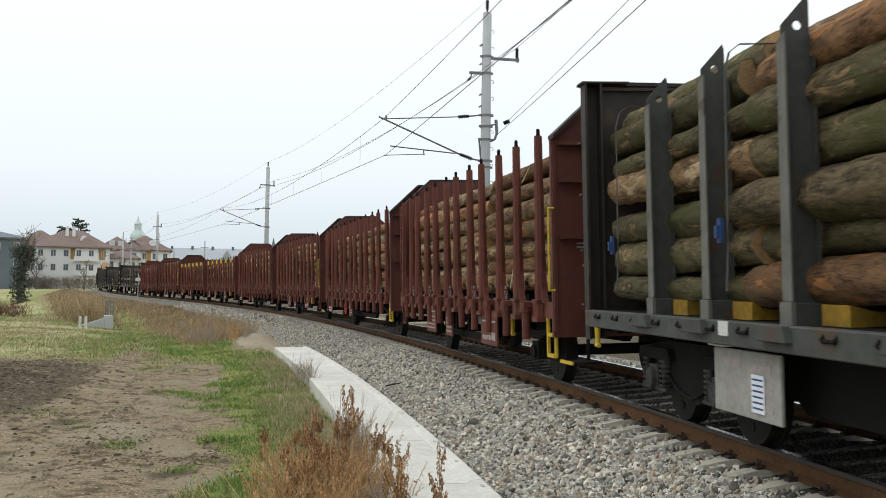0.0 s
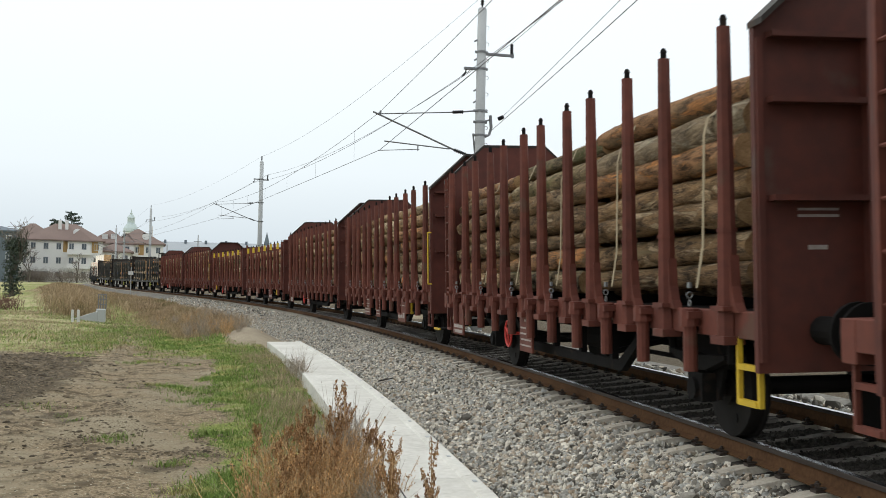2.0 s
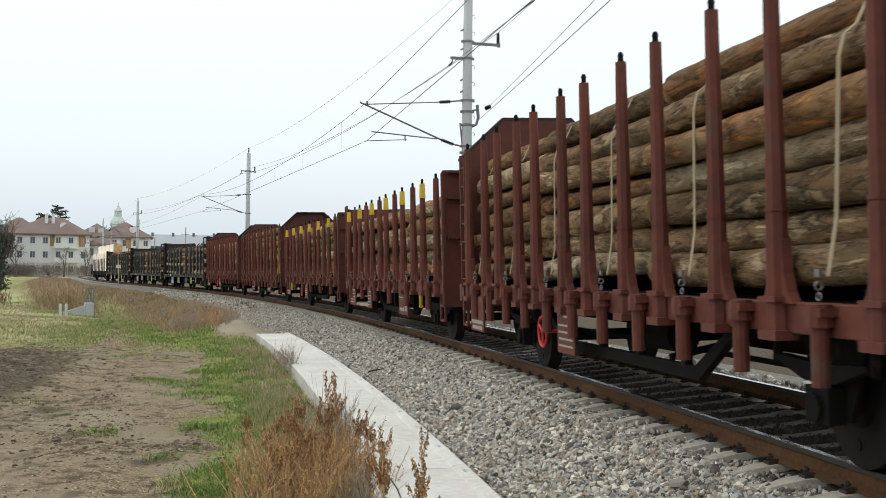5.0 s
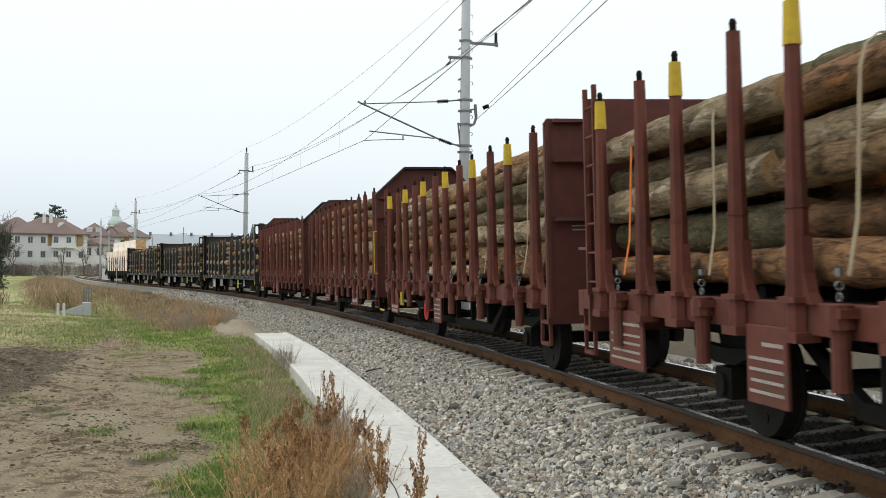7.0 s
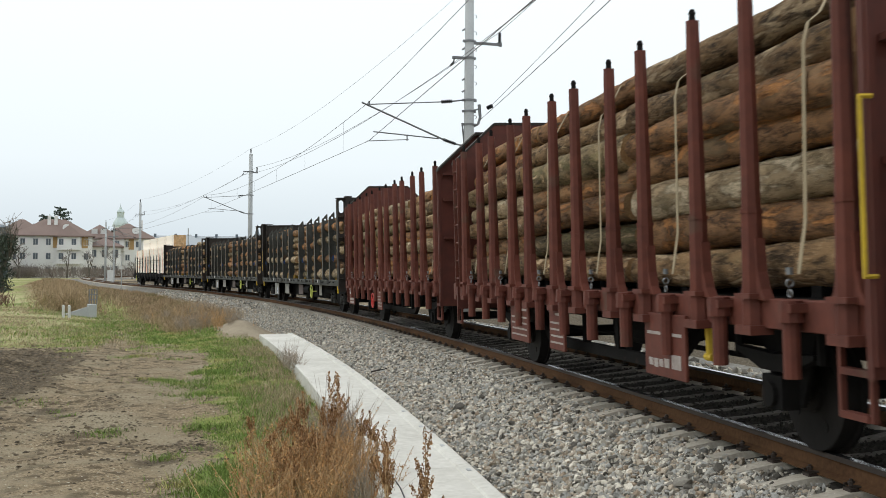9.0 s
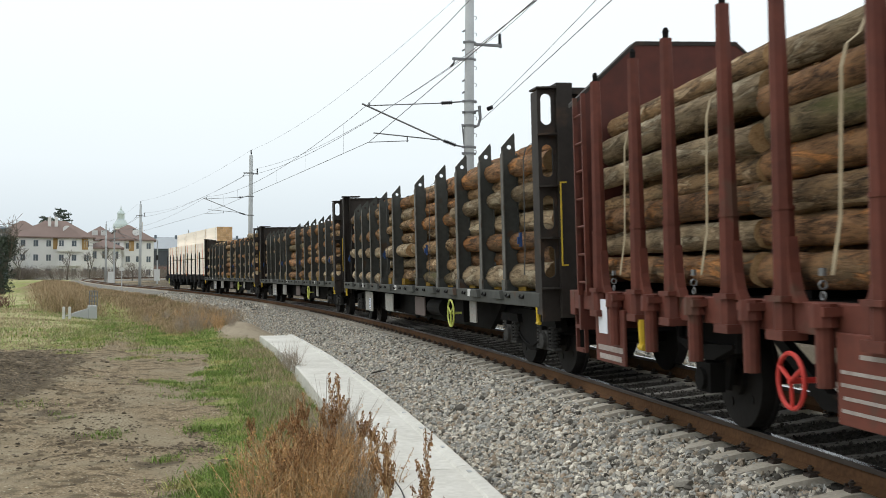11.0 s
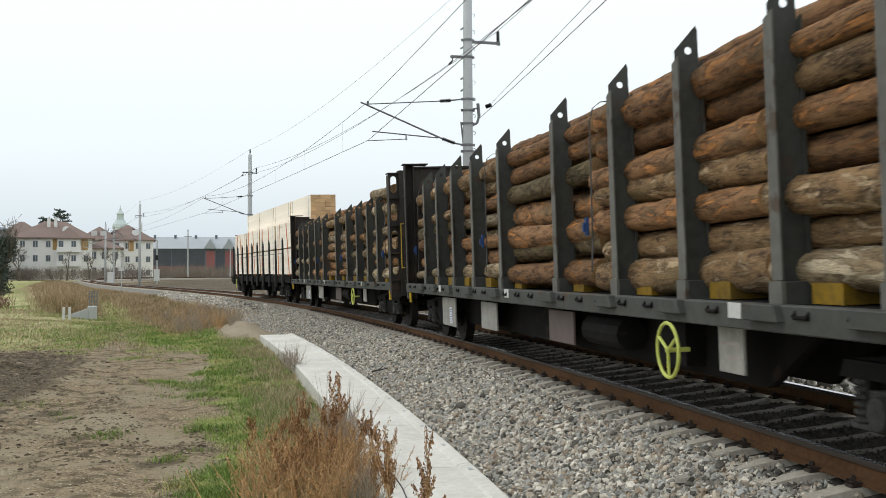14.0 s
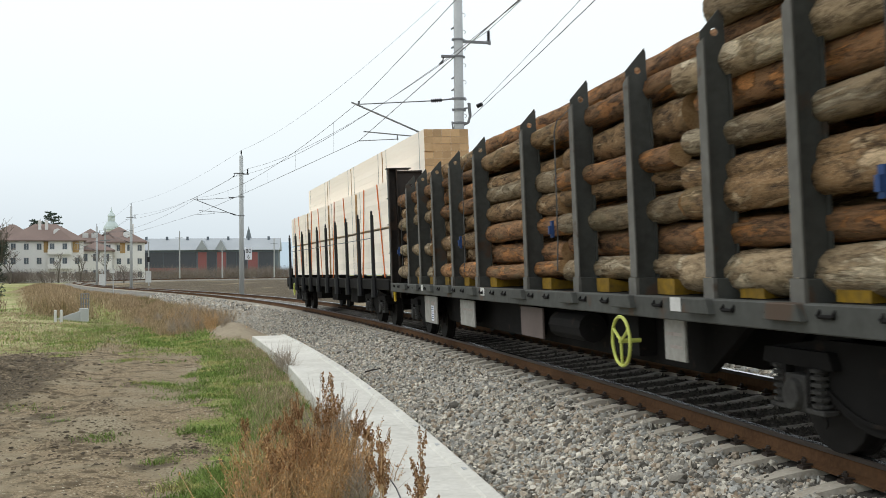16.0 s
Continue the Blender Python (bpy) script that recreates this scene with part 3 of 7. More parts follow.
def stone_field(name, label, regions, material, seed, size):
    """Loose stones strewn over the ballast bed, each with its own facets."""
    r = np.random.RandomState(seed)
    ph = (1 + 5 ** 0.5) / 2
    ico = np.array([(-1, ph, 0), (1, ph, 0), (-1, -ph, 0), (1, -ph, 0), (0, -1, ph), (0, 1, ph), (0, -1, -ph), (0, 1, -ph), (ph, 0, -1), (ph, 0, 1), (-ph, 0, -1), (-ph, 0, 1)]) / 1.9
    tri = np.array([(0, 11, 5), (0, 5, 1), (0, 1, 7), (0, 7, 10), (0, 10, 11), (1, 5, 9), (5, 11, 4), (11, 10, 2), (10, 7, 6), (7, 1, 8), (3, 9, 4), (3, 4, 2), (3, 2, 6), (3, 6, 8),
                    (3, 8, 9), (4, 9, 5), (2, 4, 11), (6, 2, 10), (8, 6, 7), (9, 8, 1)])
    ss, ll = [], []
    for s0, s1, l0, l1, density in regions:
        k = int((s1 - s0) * (l1 - l0) * density)
        ss.append(r.uniform(s0, s1, k))
        ll.append(r.uniform(l0, l1, k))
    s, lat = np.concatenate(ss), np.concatenate(ll)
    z = np.interp(lat, [-4.2, -3.0, -1.8, -1.4, -0.9, -0.6, 0.6, 0.9, 1.25, 1.45, 1.75, 3.0], [-0.75, -0.64, -0.28, -0.245, -0.25, -0.222, -0.222, -0.245, -0.25, -0.275, -0.36, -0.66]) + lift(s, lat)
    c = on_tracks(s, lat, 0 * s)
    c[:, 2] += z
    k = len(s)
    rad = size * r.lognormal(0, 0.28, k)
    v = ico[None] * (1 + r.uniform(-0.42, 0.36, (k, 12, 1)))
    v = v * r.uniform(0.5, 1.35, (k, 1, 3))
    a, b = r.uniform(0, 6.28, k), r.uniform(-1, 1, k)
    ca, sa, cb, sb = np.cos(a), np.sin(a), np.cos(b), np.sin(b)
    x, y, zz = v[..., 0], v[..., 1], v[..., 2]
    y, zz = y * cb[:, None] - zz * sb[:, None], y * sb[:, None] + zz * cb[:, None]
    x, y = x * ca[:, None] - y * sa[:, None], x * sa[:, None] + y * ca[:, None]
    v = np.stack([x, y, zz], -1) * rad[:, None, None] + c[:, None, :]
    v[..., 2] += (r.uniform(-0.2, 0.8, k) * rad)[:, None]
    f = (tri[None] + 12 * np.arange(k)[:, None, None]).reshape(-1, 3)
    ob = new(name, quick(name, v.reshape(-1, 3).tolist(), f.tolist(), material))
    return tagged(ob, label, "ballast", kind="stuff")


stone_field("ballast_stones", "loose pale grey and brown ballast stones", [(-1, 12, 1.12, 3.02, 1750), (12, 26, 1.12, 3.02, 1100), (-1, 26, 0.85, 1.12, 420), (26, 50, 1.0, 3.9, 330)], STONE, 3, 0.0215)
stone_field("far_stones", "pale ballast further along the line", [(50, 95, 1.2, 4.2, 70)], STONE, 8, 0.045)
stone_field("track_stones", "ballast between the rails, darkened for shade under the train", [(-3, 24, -0.66, 0.64, 850)], DARKSTONE, 4, 0.0125)
stone_field("far_shoulder_stones", "pale ballast beyond the far rail", [(-8, 30, -2.9, -1.0, 110)], STONE, 5, 0.04)

# ---- the concrete slab along the ballast ----
slab = tagged(new("concrete_slab"), "pale cast concrete slab edging the ballast", "concrete kerb", kind="structure")
for i in range(10):
    s0, s1 = -1.0 + i * 3.06, -1.0 + i * 3.06 + 3.045
    me = swept("slab_segment", [(4.02, -1.1), (4.02, -0.615), (4.0, -0.60), (3.13, -0.60), (3.11, -0.575), (3.0, -0.56), (2.98, -0.57), (2.98, -1.1)], CONCRETE, s0, s1, 1.015, True, None, True)
    ends = [list(range(8))[::-1], list(range(24, 32))]
    bm = bmesh.new()
    bm.from_mesh(me)
    bm.verts.ensure_lookup_table()
    for e in ends:
        bm.faces.new([bm.verts[k] for k in e])
    bmesh.ops.recalc_face_normals(bm, faces=list(bm.faces))
    bm.to_mesh(me)
    bm.free()
    ob = new("slab_segment", me)
    ob.parent = slab

# low heap of tan gravel past the slab's end
GRAVEL = mat("tan_gravel", (0.33, 0.28, 0.205), 0.95, spec=0.08, other=(0.22, 0.175, 0.125), big=3, fine=40, amount=0.9, bump=0.8)
hs, hl = np.meshgrid(np.linspace(29.9, 38.0, 40), np.linspace(3.0, 5.9, 22))
hc = on_tracks(hs.ravel(), hl.ravel(), 0 * hs.ravel())
dome = np.clip(1 - ((hs.ravel() - 33.9) / 4.0) ** 2 - ((hl.ravel() - 4.35) / 1.4) ** 2, -0.6, 1)
hz = -0.84 + 0.34 * dome ** 3 + 0.14 * dome + 0.035 * wobble(hc[:, 0], hc[:, 1], 2.2, 41) + swell(hc[:, 1])
hi = np.arange(40 * 22).reshape(22, 40)
hq = np.stack([hi[:-1, :-1], hi[:-1, 1:], hi[1:, 1:], hi[1:, :-1]], -1).reshape(-1, 4)
tagged(new("gravel_heap", quick("gravel_heap", np.stack([hc[:, 0], hc[:, 1], hz], -1).tolist(), hq.tolist(), GRAVEL, True)), "low heap of tan gravel at the slab's end", "gravel heap", kind="stuff")

# weep notches in the slab's lip, a thin cable on it and a stick on the stones
for i in range(20):
    p = frame_at(0.2 + i * 1.53, 0.0)
    bm = bmesh.new()
    box(bm, -0.055, 0.055, 3.03, 3.07, -0.57, -0.5615)
    ob = part("weep_notch", bm, MASTC, slab)
    ob.matrix_basis = p
cb = bpy.data.curves.new("cable", "CURVE")
cb.dimensions, cb.bevel_depth = "3D", 0.006
spl = cb.splines.new("POLY")
spl.points.add(24)
for i, q in enumerate(spl.points):
    c = on_track(2.0 + i * 0.42, 3.86 + 0.03 * math.sin(i * 0.9) - 0.004 * i, -0.592)
    q.co = (*c, 1)
cb.materials.append(BLACKINS)
tagged(new("cable", cb), "thin black cable lying along the slab", "cable")
bm = bmesh.new()
c = on_track(15.2, 2.75, -0.54)
rod(bm, c, c + Vector((0.3, 0.1, 0.06)), 0.016, 6, 0.01)
rod(bm, c + Vector((0.15, 0.05, 0.03)), c + Vector((0.2, 0.12, 0.1)), 0.009, 5, 0.005)
tagged(new("stick", mesh_of("stick", bm, DARKPAINT)), "short dark stick lying on the ballast", "stick")

# ---- overhead line masts ----
# along the track, shaft top, heights of the feeder arm, the clamp arm, the upper tube and the lower hinge
MASTS = [(30.0, 10.82, 9.3, 8.72, 7.28, 5.72), (80.6, 10.78, 9.38, 9.37, 7.52, 6.03), (145.3, 10.75, 9.2, 9.18, 7.4, 5.9), (196.0, 10.0, 8.9, 8.88, 7.3, 5.8)]
LAT_MAST = -3.0


def local_to(s):
    """Pose at a mast's foot: x along the track, y towards the track, z up."""
    t = float(np.interp(s, SS, TH))
    m = Matrix(((math.sin(t), -math.cos(t), 0), (math.cos(t), math.sin(t), 0), (0, 0, 1))).to_4x4()
    m.translation = on_track(s, LAT_MAST, 0)
    return m


def insulator(bm, a, b, r=0.05):
    sheds = [(0.0, r * 0.5)]
    for i in range(6):
        u = (i + 0.5) / 6
        sheds += [(u - 0.05, r * 0.5), (u - 0.02, r), (u + 0.03, r * 0.7), (u + 0.05, r * 0.5)]
    turned(bm, a, b, sheds + [(1.0, r * 0.5)])


def mast(s, top, feed, clamp, upper, hinge):
    root = tagged(new("overhead_line_mast"), "tapered concrete mast with steel cantilever arms", "line mast", "overhead line masts")
    root.matrix_basis = local_to(s)
    near = s < 50

    def girth(z):
        return 0.205 - 0.055 * (z + 0.9) / (top + 0.9)

    bm = bmesh.new()
    rod(bm, (0, 0, -0.9), (0, 0, top - 0.04), 0.205, 20, girth(top))
    rod(bm, (0, 0, top - 0.04), (0, 0, top), girth(top), 20, girth(top) - 0.03)
    for f in bm.faces:
        f.smooth = len(f.verts) == 4
    part("shaft", bm, MASTC, root, "grey spun-concrete shaft")
    bm = bmesh.new()
    rod(bm, (0, 0, top), (0, 0, top + 0.1), 0.03, 8)
    insulator(bm, (0, 0, top + 0.1), (0, 0, top + 0.42), 0.075)
    part("top_insulator", bm, BLACKINS, root)
    bands = [feed, upper, hinge] + ([clamp, 6.9, 6.45, 5.5] if near else [])
    for z in bands:
        bb = bmesh.new()
        rod(bb, (0, 0, z - 0.035), (0, 0, z + 0.035), girth(z) + 0.02, 14)
        for y in (-1, 1):
            box(bb, -0.03, 0.03, *sorted((y * (girth(z) + 0.015), y * (girth(z) + 0.07))), z - 0.04, z + 0.04)
        part("clamp_band", bb, GALV, root)
    out = -1.14 if near else -0.56
    bm = bmesh.new()
    box(bm, -0.05, 0.05, out, -girth(feed), feed - 0.09, feed - 0.01)
    box(bm, -0.055, 0.055, out - 0.01, out + 0.07, feed - 0.12, feed + 0.02)
    part("side_arm", bm, GALV, root, "steel channel feeder arm")
    bm = bmesh.new()
    box(bm, -0.06, 0.06, girth(clamp), 0.6, clamp - 0.045, clamp + 0.035)
    part("side_arm", bm, GALV, root, "steel channel feeder arm")
    bm = bmesh.new()
    insulator(bm, (0, out + 0.06, feed), (0, out + 0.06, feed + 0.36), 0.075)
    part("feeder_insulator", bm, BLACKINS, root)
    bm = bmesh.new()
    rod(bm, (0, 0.53, clamp - 0.04), (0, 0.55, clamp - 0.17), 0.022, 6)
    rod(bm, (0, 0.55, clamp - 0.17), (0, 0.66, clamp - 0.28), 0.04, 6)
    part("wire_clamp", bm, BLACKINS, root)
    # cantilever: top tube, slanting main tube, registration arm, steady arm
    bm = bmesh.new()
    rod(bm, (0, 0.17, upper), (0, 0.6, upper - 0.06), 0.028, 6)
    rod(bm, (0, 0.98, upper - 0.1), (0, 3.5, upper - 0.3), 0.02, 6)
    rod(bm, (0, 0.17, hinge), (0, 0.47, hinge + 0.05), 0.03, 6)
    rod(bm, (0, 0.9, hinge + 0.19), (0, 3.7, upper - 0.24), 0.03, 6)
    rod(bm, (0, 1.05, hinge + 0.21), (0, 3.3, hinge + 0.36), 0.022, 6)
    rod(bm, (0, 3.5, hinge + 0.04), (0, 2.1, hinge + 0.14), 0.015, 6)
    rod(bm, (0, 2.15, hinge + 0.1), (0, 2.15, hinge + 0.3), 0.022, 6)
    rod(bm, (0, 3.45, upper - 0.3), (0, 3.45, upper - 0.19), 0.035, 6)
    part("cantilever", bm, GALV, root, "steel tube cantilever")
    for a, b in (((0, 0.6, upper - 0.06), (0, 0.98, upper - 0.1)), ((0, 0.47, hinge + 0.05), (0, 0.9, hinge + 0.19))):
        bm = bmesh.new()
        insulator(bm, a, b, 0.075)
        part("arm_insulator", bm, BLACKINS, root, "dark ribbed insulator")
    if near:
        bm = bmesh.new()
        rod(bm, (0, -0.17, 6.95), (0, -0.38, 7.0), 0.03, 6)
        rod(bm, (0, -0.36, 7.15), (0, -0.4, 6.72), 0.055, 8)
        rod(bm, (0, -0.4, 6.72), (0, -0.33, 6.48), 0.045, 8)
        rod(bm, (0, -0.33, 6.48), (0, 0.05, 6.3), 0.04, 8)
        rod(bm, (0.0, 0.24, 6.5), (0, 0.14, 5.6), 0.03, 6)
        part("tension_gear", bm, GALV, root)
        bm = bmesh.new()
        insulator(bm, (-0.1, -0.62, 7.03), (-0.25, -0.76, 7.09), 0.075)
        part("tension_insulator", bm, BLACKINS, root)
        for i in range(14):
            z = 10.15 - i * 0.575
            piece("climbing_hook", HOOKRING, root, pose(0.0, -girth(z), z))
        for z in (9.65, 9.0, 7.95, 7.55):
            bm = bmesh.new()
            rod(bm, (0, 0.25, z), (0, 0.1, z + 0.1), 0.03, 5)
            part("bracket", bm, GALV, root)


bm = bmesh.new()
hk = [(0.0, 0.06), (-0.05, 0.07), (-0.09, 0.05), (-0.105, 0.01), (-0.09, -0.03), (-0.055, -0.045)]
for p, q in zip(hk, hk[1:]):
    rod(bm, (0, *p), (0, *q), 0.009, 5)
HOOKRING = mesh_of("climbing_hook", bm, GALV)
for spec in MASTS:
    mast(*spec)


def wire(name, pts, r, label):
    cu = bpy.data.curves.new(name, "CURVE")
    cu.dimensions, cu.bevel_depth, cu.bevel_resolution = "3D", r, 1
    sp = cu.splines.new("POLY")
    sp.points.add(len(pts) - 1)
    for p, q in zip(sp.points, pts):
        p.co = (*q, 1)
    cu.materials.append(WIRE)
    return tagged(new(name, cu), label, "overhead wire")


def hung(name, spots, sags, r, label):
    """A wire hung through places (s, lat, z), with a sag for each span."""
    pts = []
    for (s0, l0, z0), (s1, l1, z1), sag in zip(spots, spots[1:], sags):
        a, b = on_track(s0, l0, z0), on_track(s1, l1, z1)
        for i in range(16):
            u = i / 16
            p = a.lerp(b, u)
            p.z -= 4 * sag * u * (1 - u)
            pts.append(p)
    pts.append(on_track(*spots[-1]))
    return wire(name, pts, r, label)


FAR = MASTS[1:]
hung("catenary_wire", [(-21.8, -1.72, 7.05), (30.0, 0.5, 7.02)] + [(m[0], 0.4, m[4] - 0.1) for m in FAR], (0.22, 0.75, 0.8, 0.6), 0.008, "messenger wire over the track")
hung("contact_wire", [(-21.8, -1.72, 5.8), (30.0, 0.45, 5.77)] + [(m[0], 0.5, m[5] + 0.08) for m in FAR], (0.02, 0.04, 0.04, 0.04), 0.009, "contact wire over the rails")
hung("feeder_wire", [(-20.0, -2.7, 9.7), (30.0, -4.08, 9.68)] + [(m[0], -3.5, m[2] + 0.38) for m in FAR], (0.7, 0.75, 0.8, 0.6), 0.009, "feeder wire beside the masts")
hung("feeder_wire", [(-20.0, -3.8, 8.45), (30.0, -2.36, 8.46)] + [(m[0], -2.36, m[3] - 0.28) for m in FAR], (0.5, 0.7, 0.7, 0.6), 0.009, "feeder wire beside the masts")
hung("earth_wire", [(-20.0, -3.0, 11.2), (30.0, -3.0, 11.24)] + [(m[0], -3.0, m[1] + 0.42) for m in FAR], (0.6, 0.7, 0.7, 0.6), 0.006, "thin earth wire over the mast tops")
hung("tension_wire", [(-24.5, -0.55, 6.7), (30.0, -3.42, 6.65)], (0.2,), 0.009, "tensioned wire to the mast")
hung("tension_wire", [(-24.5, -0.1, 7.0), (30.0, -3.76, 7.1)], (0.2,), 0.007, "thin tensioned wire to the mast")
for i in range(1, 2):
    (sa, *_), (sb, *_) = MASTS[i - 1], MASTS[i]
    for k in range(7):
        u = (k + 0.5) / 7
        a, b = on_track(sa, 0.48, 0), on_track(sb, 0.45, 0)
        p = a.lerp(b, u)
        zt, zb = 7.02 + 0.4 * u - 4 * 0.75 * u * (1 - u), 5.77 + 0.34 * u
        wire("dropper", [(p.x, p.y, zt), (p.x, p.y, zb)], 0.003, "thin dropper between the wires")

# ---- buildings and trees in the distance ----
# plaster lightened and roof tiles dulled in colour, in place of distance haze
PLASTER = mat("haze_paled_house_plaster", (0.76, 0.745, 0.72), 0.9, other=(0.66, 0.645, 0.62), big=0.3, fine=4, amount=0.7, bump=0.02)
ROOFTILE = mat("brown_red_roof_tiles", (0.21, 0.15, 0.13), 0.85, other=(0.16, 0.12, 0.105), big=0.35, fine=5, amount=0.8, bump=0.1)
GLASS = mat("dark_window_glass", (0.10, 0.12, 0.14), 0.15, other=(0.06, 0.07, 0.085), big=1, fine=4, bump=0.0, spec=0.6)
OCHRE = mat("ochre_facade_panel", (0.42, 0.27, 0.12), 0.85, bump=0.0, amount=0.3)
SLATE = mat("blue_grey_cladding", (0.14, 0.165, 0.19), 0.7, other=(0.1, 0.12, 0.14), big=0.4, fine=4, bump=0.02)
HALLROOF = mat("light_grey_hall_roof", (0.34, 0.36, 0.38), 0.7, other=(0.26, 0.28, 0.3), big=0.2, fine=3, bump=0.02)
HALLRED = mat("dull_red_hall_panel", (0.27, 0.105, 0.105), 0.7, other=(0.2, 0.085, 0.085), big=0.3, fine=4, bump=0.0)
HALLDARK = mat("dark_hall_glazing", (0.075, 0.08, 0.095), 0.35, other=(0.05, 0.055, 0.065), big=0.4, fine=4, bump=0.0)
COPPER = mat("verdigris_copper", (0.50, 0.56, 0.56), 0.7, other=(0.42, 0.49, 0.485), big=0.3, fine=3, bump=0.0)
TWIG = mat("bare_winter_twigs", (0.21, 0.175, 0.15), 0.95, other=(0.14, 0.115, 0.10), big=0.3, fine=2, bump=0.0, island=0.4)
BARKTREE = mat("grey_tree_bark", (0.13, 0.11, 0.09), 0.95, other=(0.08, 0.07, 0.058), big=2, fine=12, bump=0.4)
IVY = mat("dark_ivy_leaves", (0.055, 0.07, 0.05), 0.6, other=(0.035, 0.045, 0.033), big=1, fine=6, bump=0.0, island=0.5)
NEEDLE = mat("dark_pine_needles", (0.06, 0.08, 0.06), 0.8, other=(0.04, 0.055, 0.042), big=0.6, fine=4, bump=0.0, island=0.45)
HILL = mat("haze_blue_wooded_hill", (0.40, 0.47, 0.53), 1.0, other=(0.36, 0.43, 0.49), big=0.004, fine=0.03, amount=0.6, bump=0.0)


def facing(x, y):
    return math.degrees(math.atan2(-x, y))


def window(parent, x, y, z, w, hgt):
    bm = bmesh.new()
    for a, b, c, d in ((-w / 2, w / 2, hgt - 0.08, hgt), (-w / 2, w / 2, 0, 0.08), (-w / 2, -w / 2 + 0.08, 0.08, hgt - 0.08), (w / 2 - 0.08, w / 2, 0.08, hgt - 0.08), (-0.03, 0.03, 0.08, hgt - 0.08)):
        box(bm, x + a, x + b, y - 0.06, y, z + c, z + d)
    fr = part("window", bm, WHITEPAINT, parent, "white-framed window")
    bm = bmesh.new()
    box(bm, x - w / 2 + 0.08, x + w / 2 - 0.08, y - 0.03, y - 0.01, z + 0.08, z + hgt - 0.08)
    part("pane", bm, GLASS, fr)


def hip_roof(bm, x0, x1, y0, y1, z0, z1, over=0.6, inset=None):
    x0, x1, y0, y1 = x0 - over, x1 + over, y0 - over, y1 + over
    k = inset if inset is not None else (y1 - y0) / 2
    ym = (y0 + y1) / 2
    lo = [bm.verts.new(p) for p in ((x0, y0, z0), (x1, y0, z0), (x1, y1, z0), (x0, y1, z0))]
    lo2 = [bm.verts.new(p) for p in ((x0, y0, z0 - 0.25), (x1, y0, z0 - 0.25), (x1, y1, z0 - 0.25), (x0, y1, z0 - 0.25))]
    a, b = bm.verts.new((x0 + k, ym, z1)), bm.verts.new((x1 - k, ym, z1))
    bm.faces.new((lo[0], lo[1], b, a))
    bm.faces.new((lo[1], lo[2], b))
    bm.faces.new((lo[2], lo[3], a, b))
    bm.faces.new((lo[3], lo[0], a))
    for i in range(4):
        bm.faces.new((lo2[i], lo2[(i + 1) % 4], lo[(i + 1) % 4], lo[i]))
    bm.faces.new(lo2[::-1])


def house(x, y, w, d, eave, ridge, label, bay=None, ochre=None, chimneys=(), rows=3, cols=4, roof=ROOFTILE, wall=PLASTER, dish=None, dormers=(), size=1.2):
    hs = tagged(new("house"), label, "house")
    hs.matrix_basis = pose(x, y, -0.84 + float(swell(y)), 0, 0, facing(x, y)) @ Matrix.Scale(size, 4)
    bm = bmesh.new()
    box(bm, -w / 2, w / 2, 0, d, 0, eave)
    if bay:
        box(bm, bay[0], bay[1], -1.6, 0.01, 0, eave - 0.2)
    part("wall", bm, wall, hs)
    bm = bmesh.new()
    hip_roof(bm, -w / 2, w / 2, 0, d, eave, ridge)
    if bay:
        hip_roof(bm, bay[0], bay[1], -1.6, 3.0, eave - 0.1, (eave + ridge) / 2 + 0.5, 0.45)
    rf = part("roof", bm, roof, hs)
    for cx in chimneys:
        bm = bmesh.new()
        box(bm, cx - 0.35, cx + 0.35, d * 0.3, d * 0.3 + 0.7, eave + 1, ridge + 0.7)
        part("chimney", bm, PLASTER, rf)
    for dx in dormers:
        bm = bmesh.new()
        box(bm, dx - 0.7, dx + 0.7, d * 0.12, d * 0.4, eave + 0.9, eave + 2.4)
        part("dormer", bm, WHITEPAINT, rf, "white dormer window")
    if dish:
        bm = bmesh.new()
        rod(bm, (dish, d * 0.12, eave + 1.7), (dish, d * 0.12 - 0.15, eave + 1.75), 0.75, 16, 0.85)
        part("satellite_dish", bm, WHITEPAINT, rf)
    st = eave / rows
    for r in range(rows):
        for c in range(cols):
            wx = -w / 2 + w * (c + 0.5) / cols
            inbay = bay and bay[0] - 0.6 < wx < bay[1] + 0.6
            window(hs, wx, -1.6 if inbay and bay[0] + 0.6 < wx < bay[1] - 0.6 else 0.0, r * st + 0.9, 1.05, 1.45) if not (inbay and not (bay[0] + 0.6 < wx < bay[1] - 0.6)) else None
    if bay:
        for r in range(1, rows):
            bm = bmesh.new()
            box(bm, bay[0] - 0.2, bay[1] + 0.2, -2.4, -1.6, r * st - 0.1, r * st + 0.06)
            box(bm, bay[0] - 0.2, bay[1] + 0.2, -2.4, -2.32, r * st + 0.06, r * st + 1.0)
            part("balcony", bm, PLASTER, hs)
    if ochre:
        for a, b in ochre:
            bm = bmesh.new()
            box(bm, a, b, -0.05, -0.004, eave - 2.7, eave - 0.3)
            part("facade_panel", bm, OCHRE, hs, "ochre facade panel")
    return hs


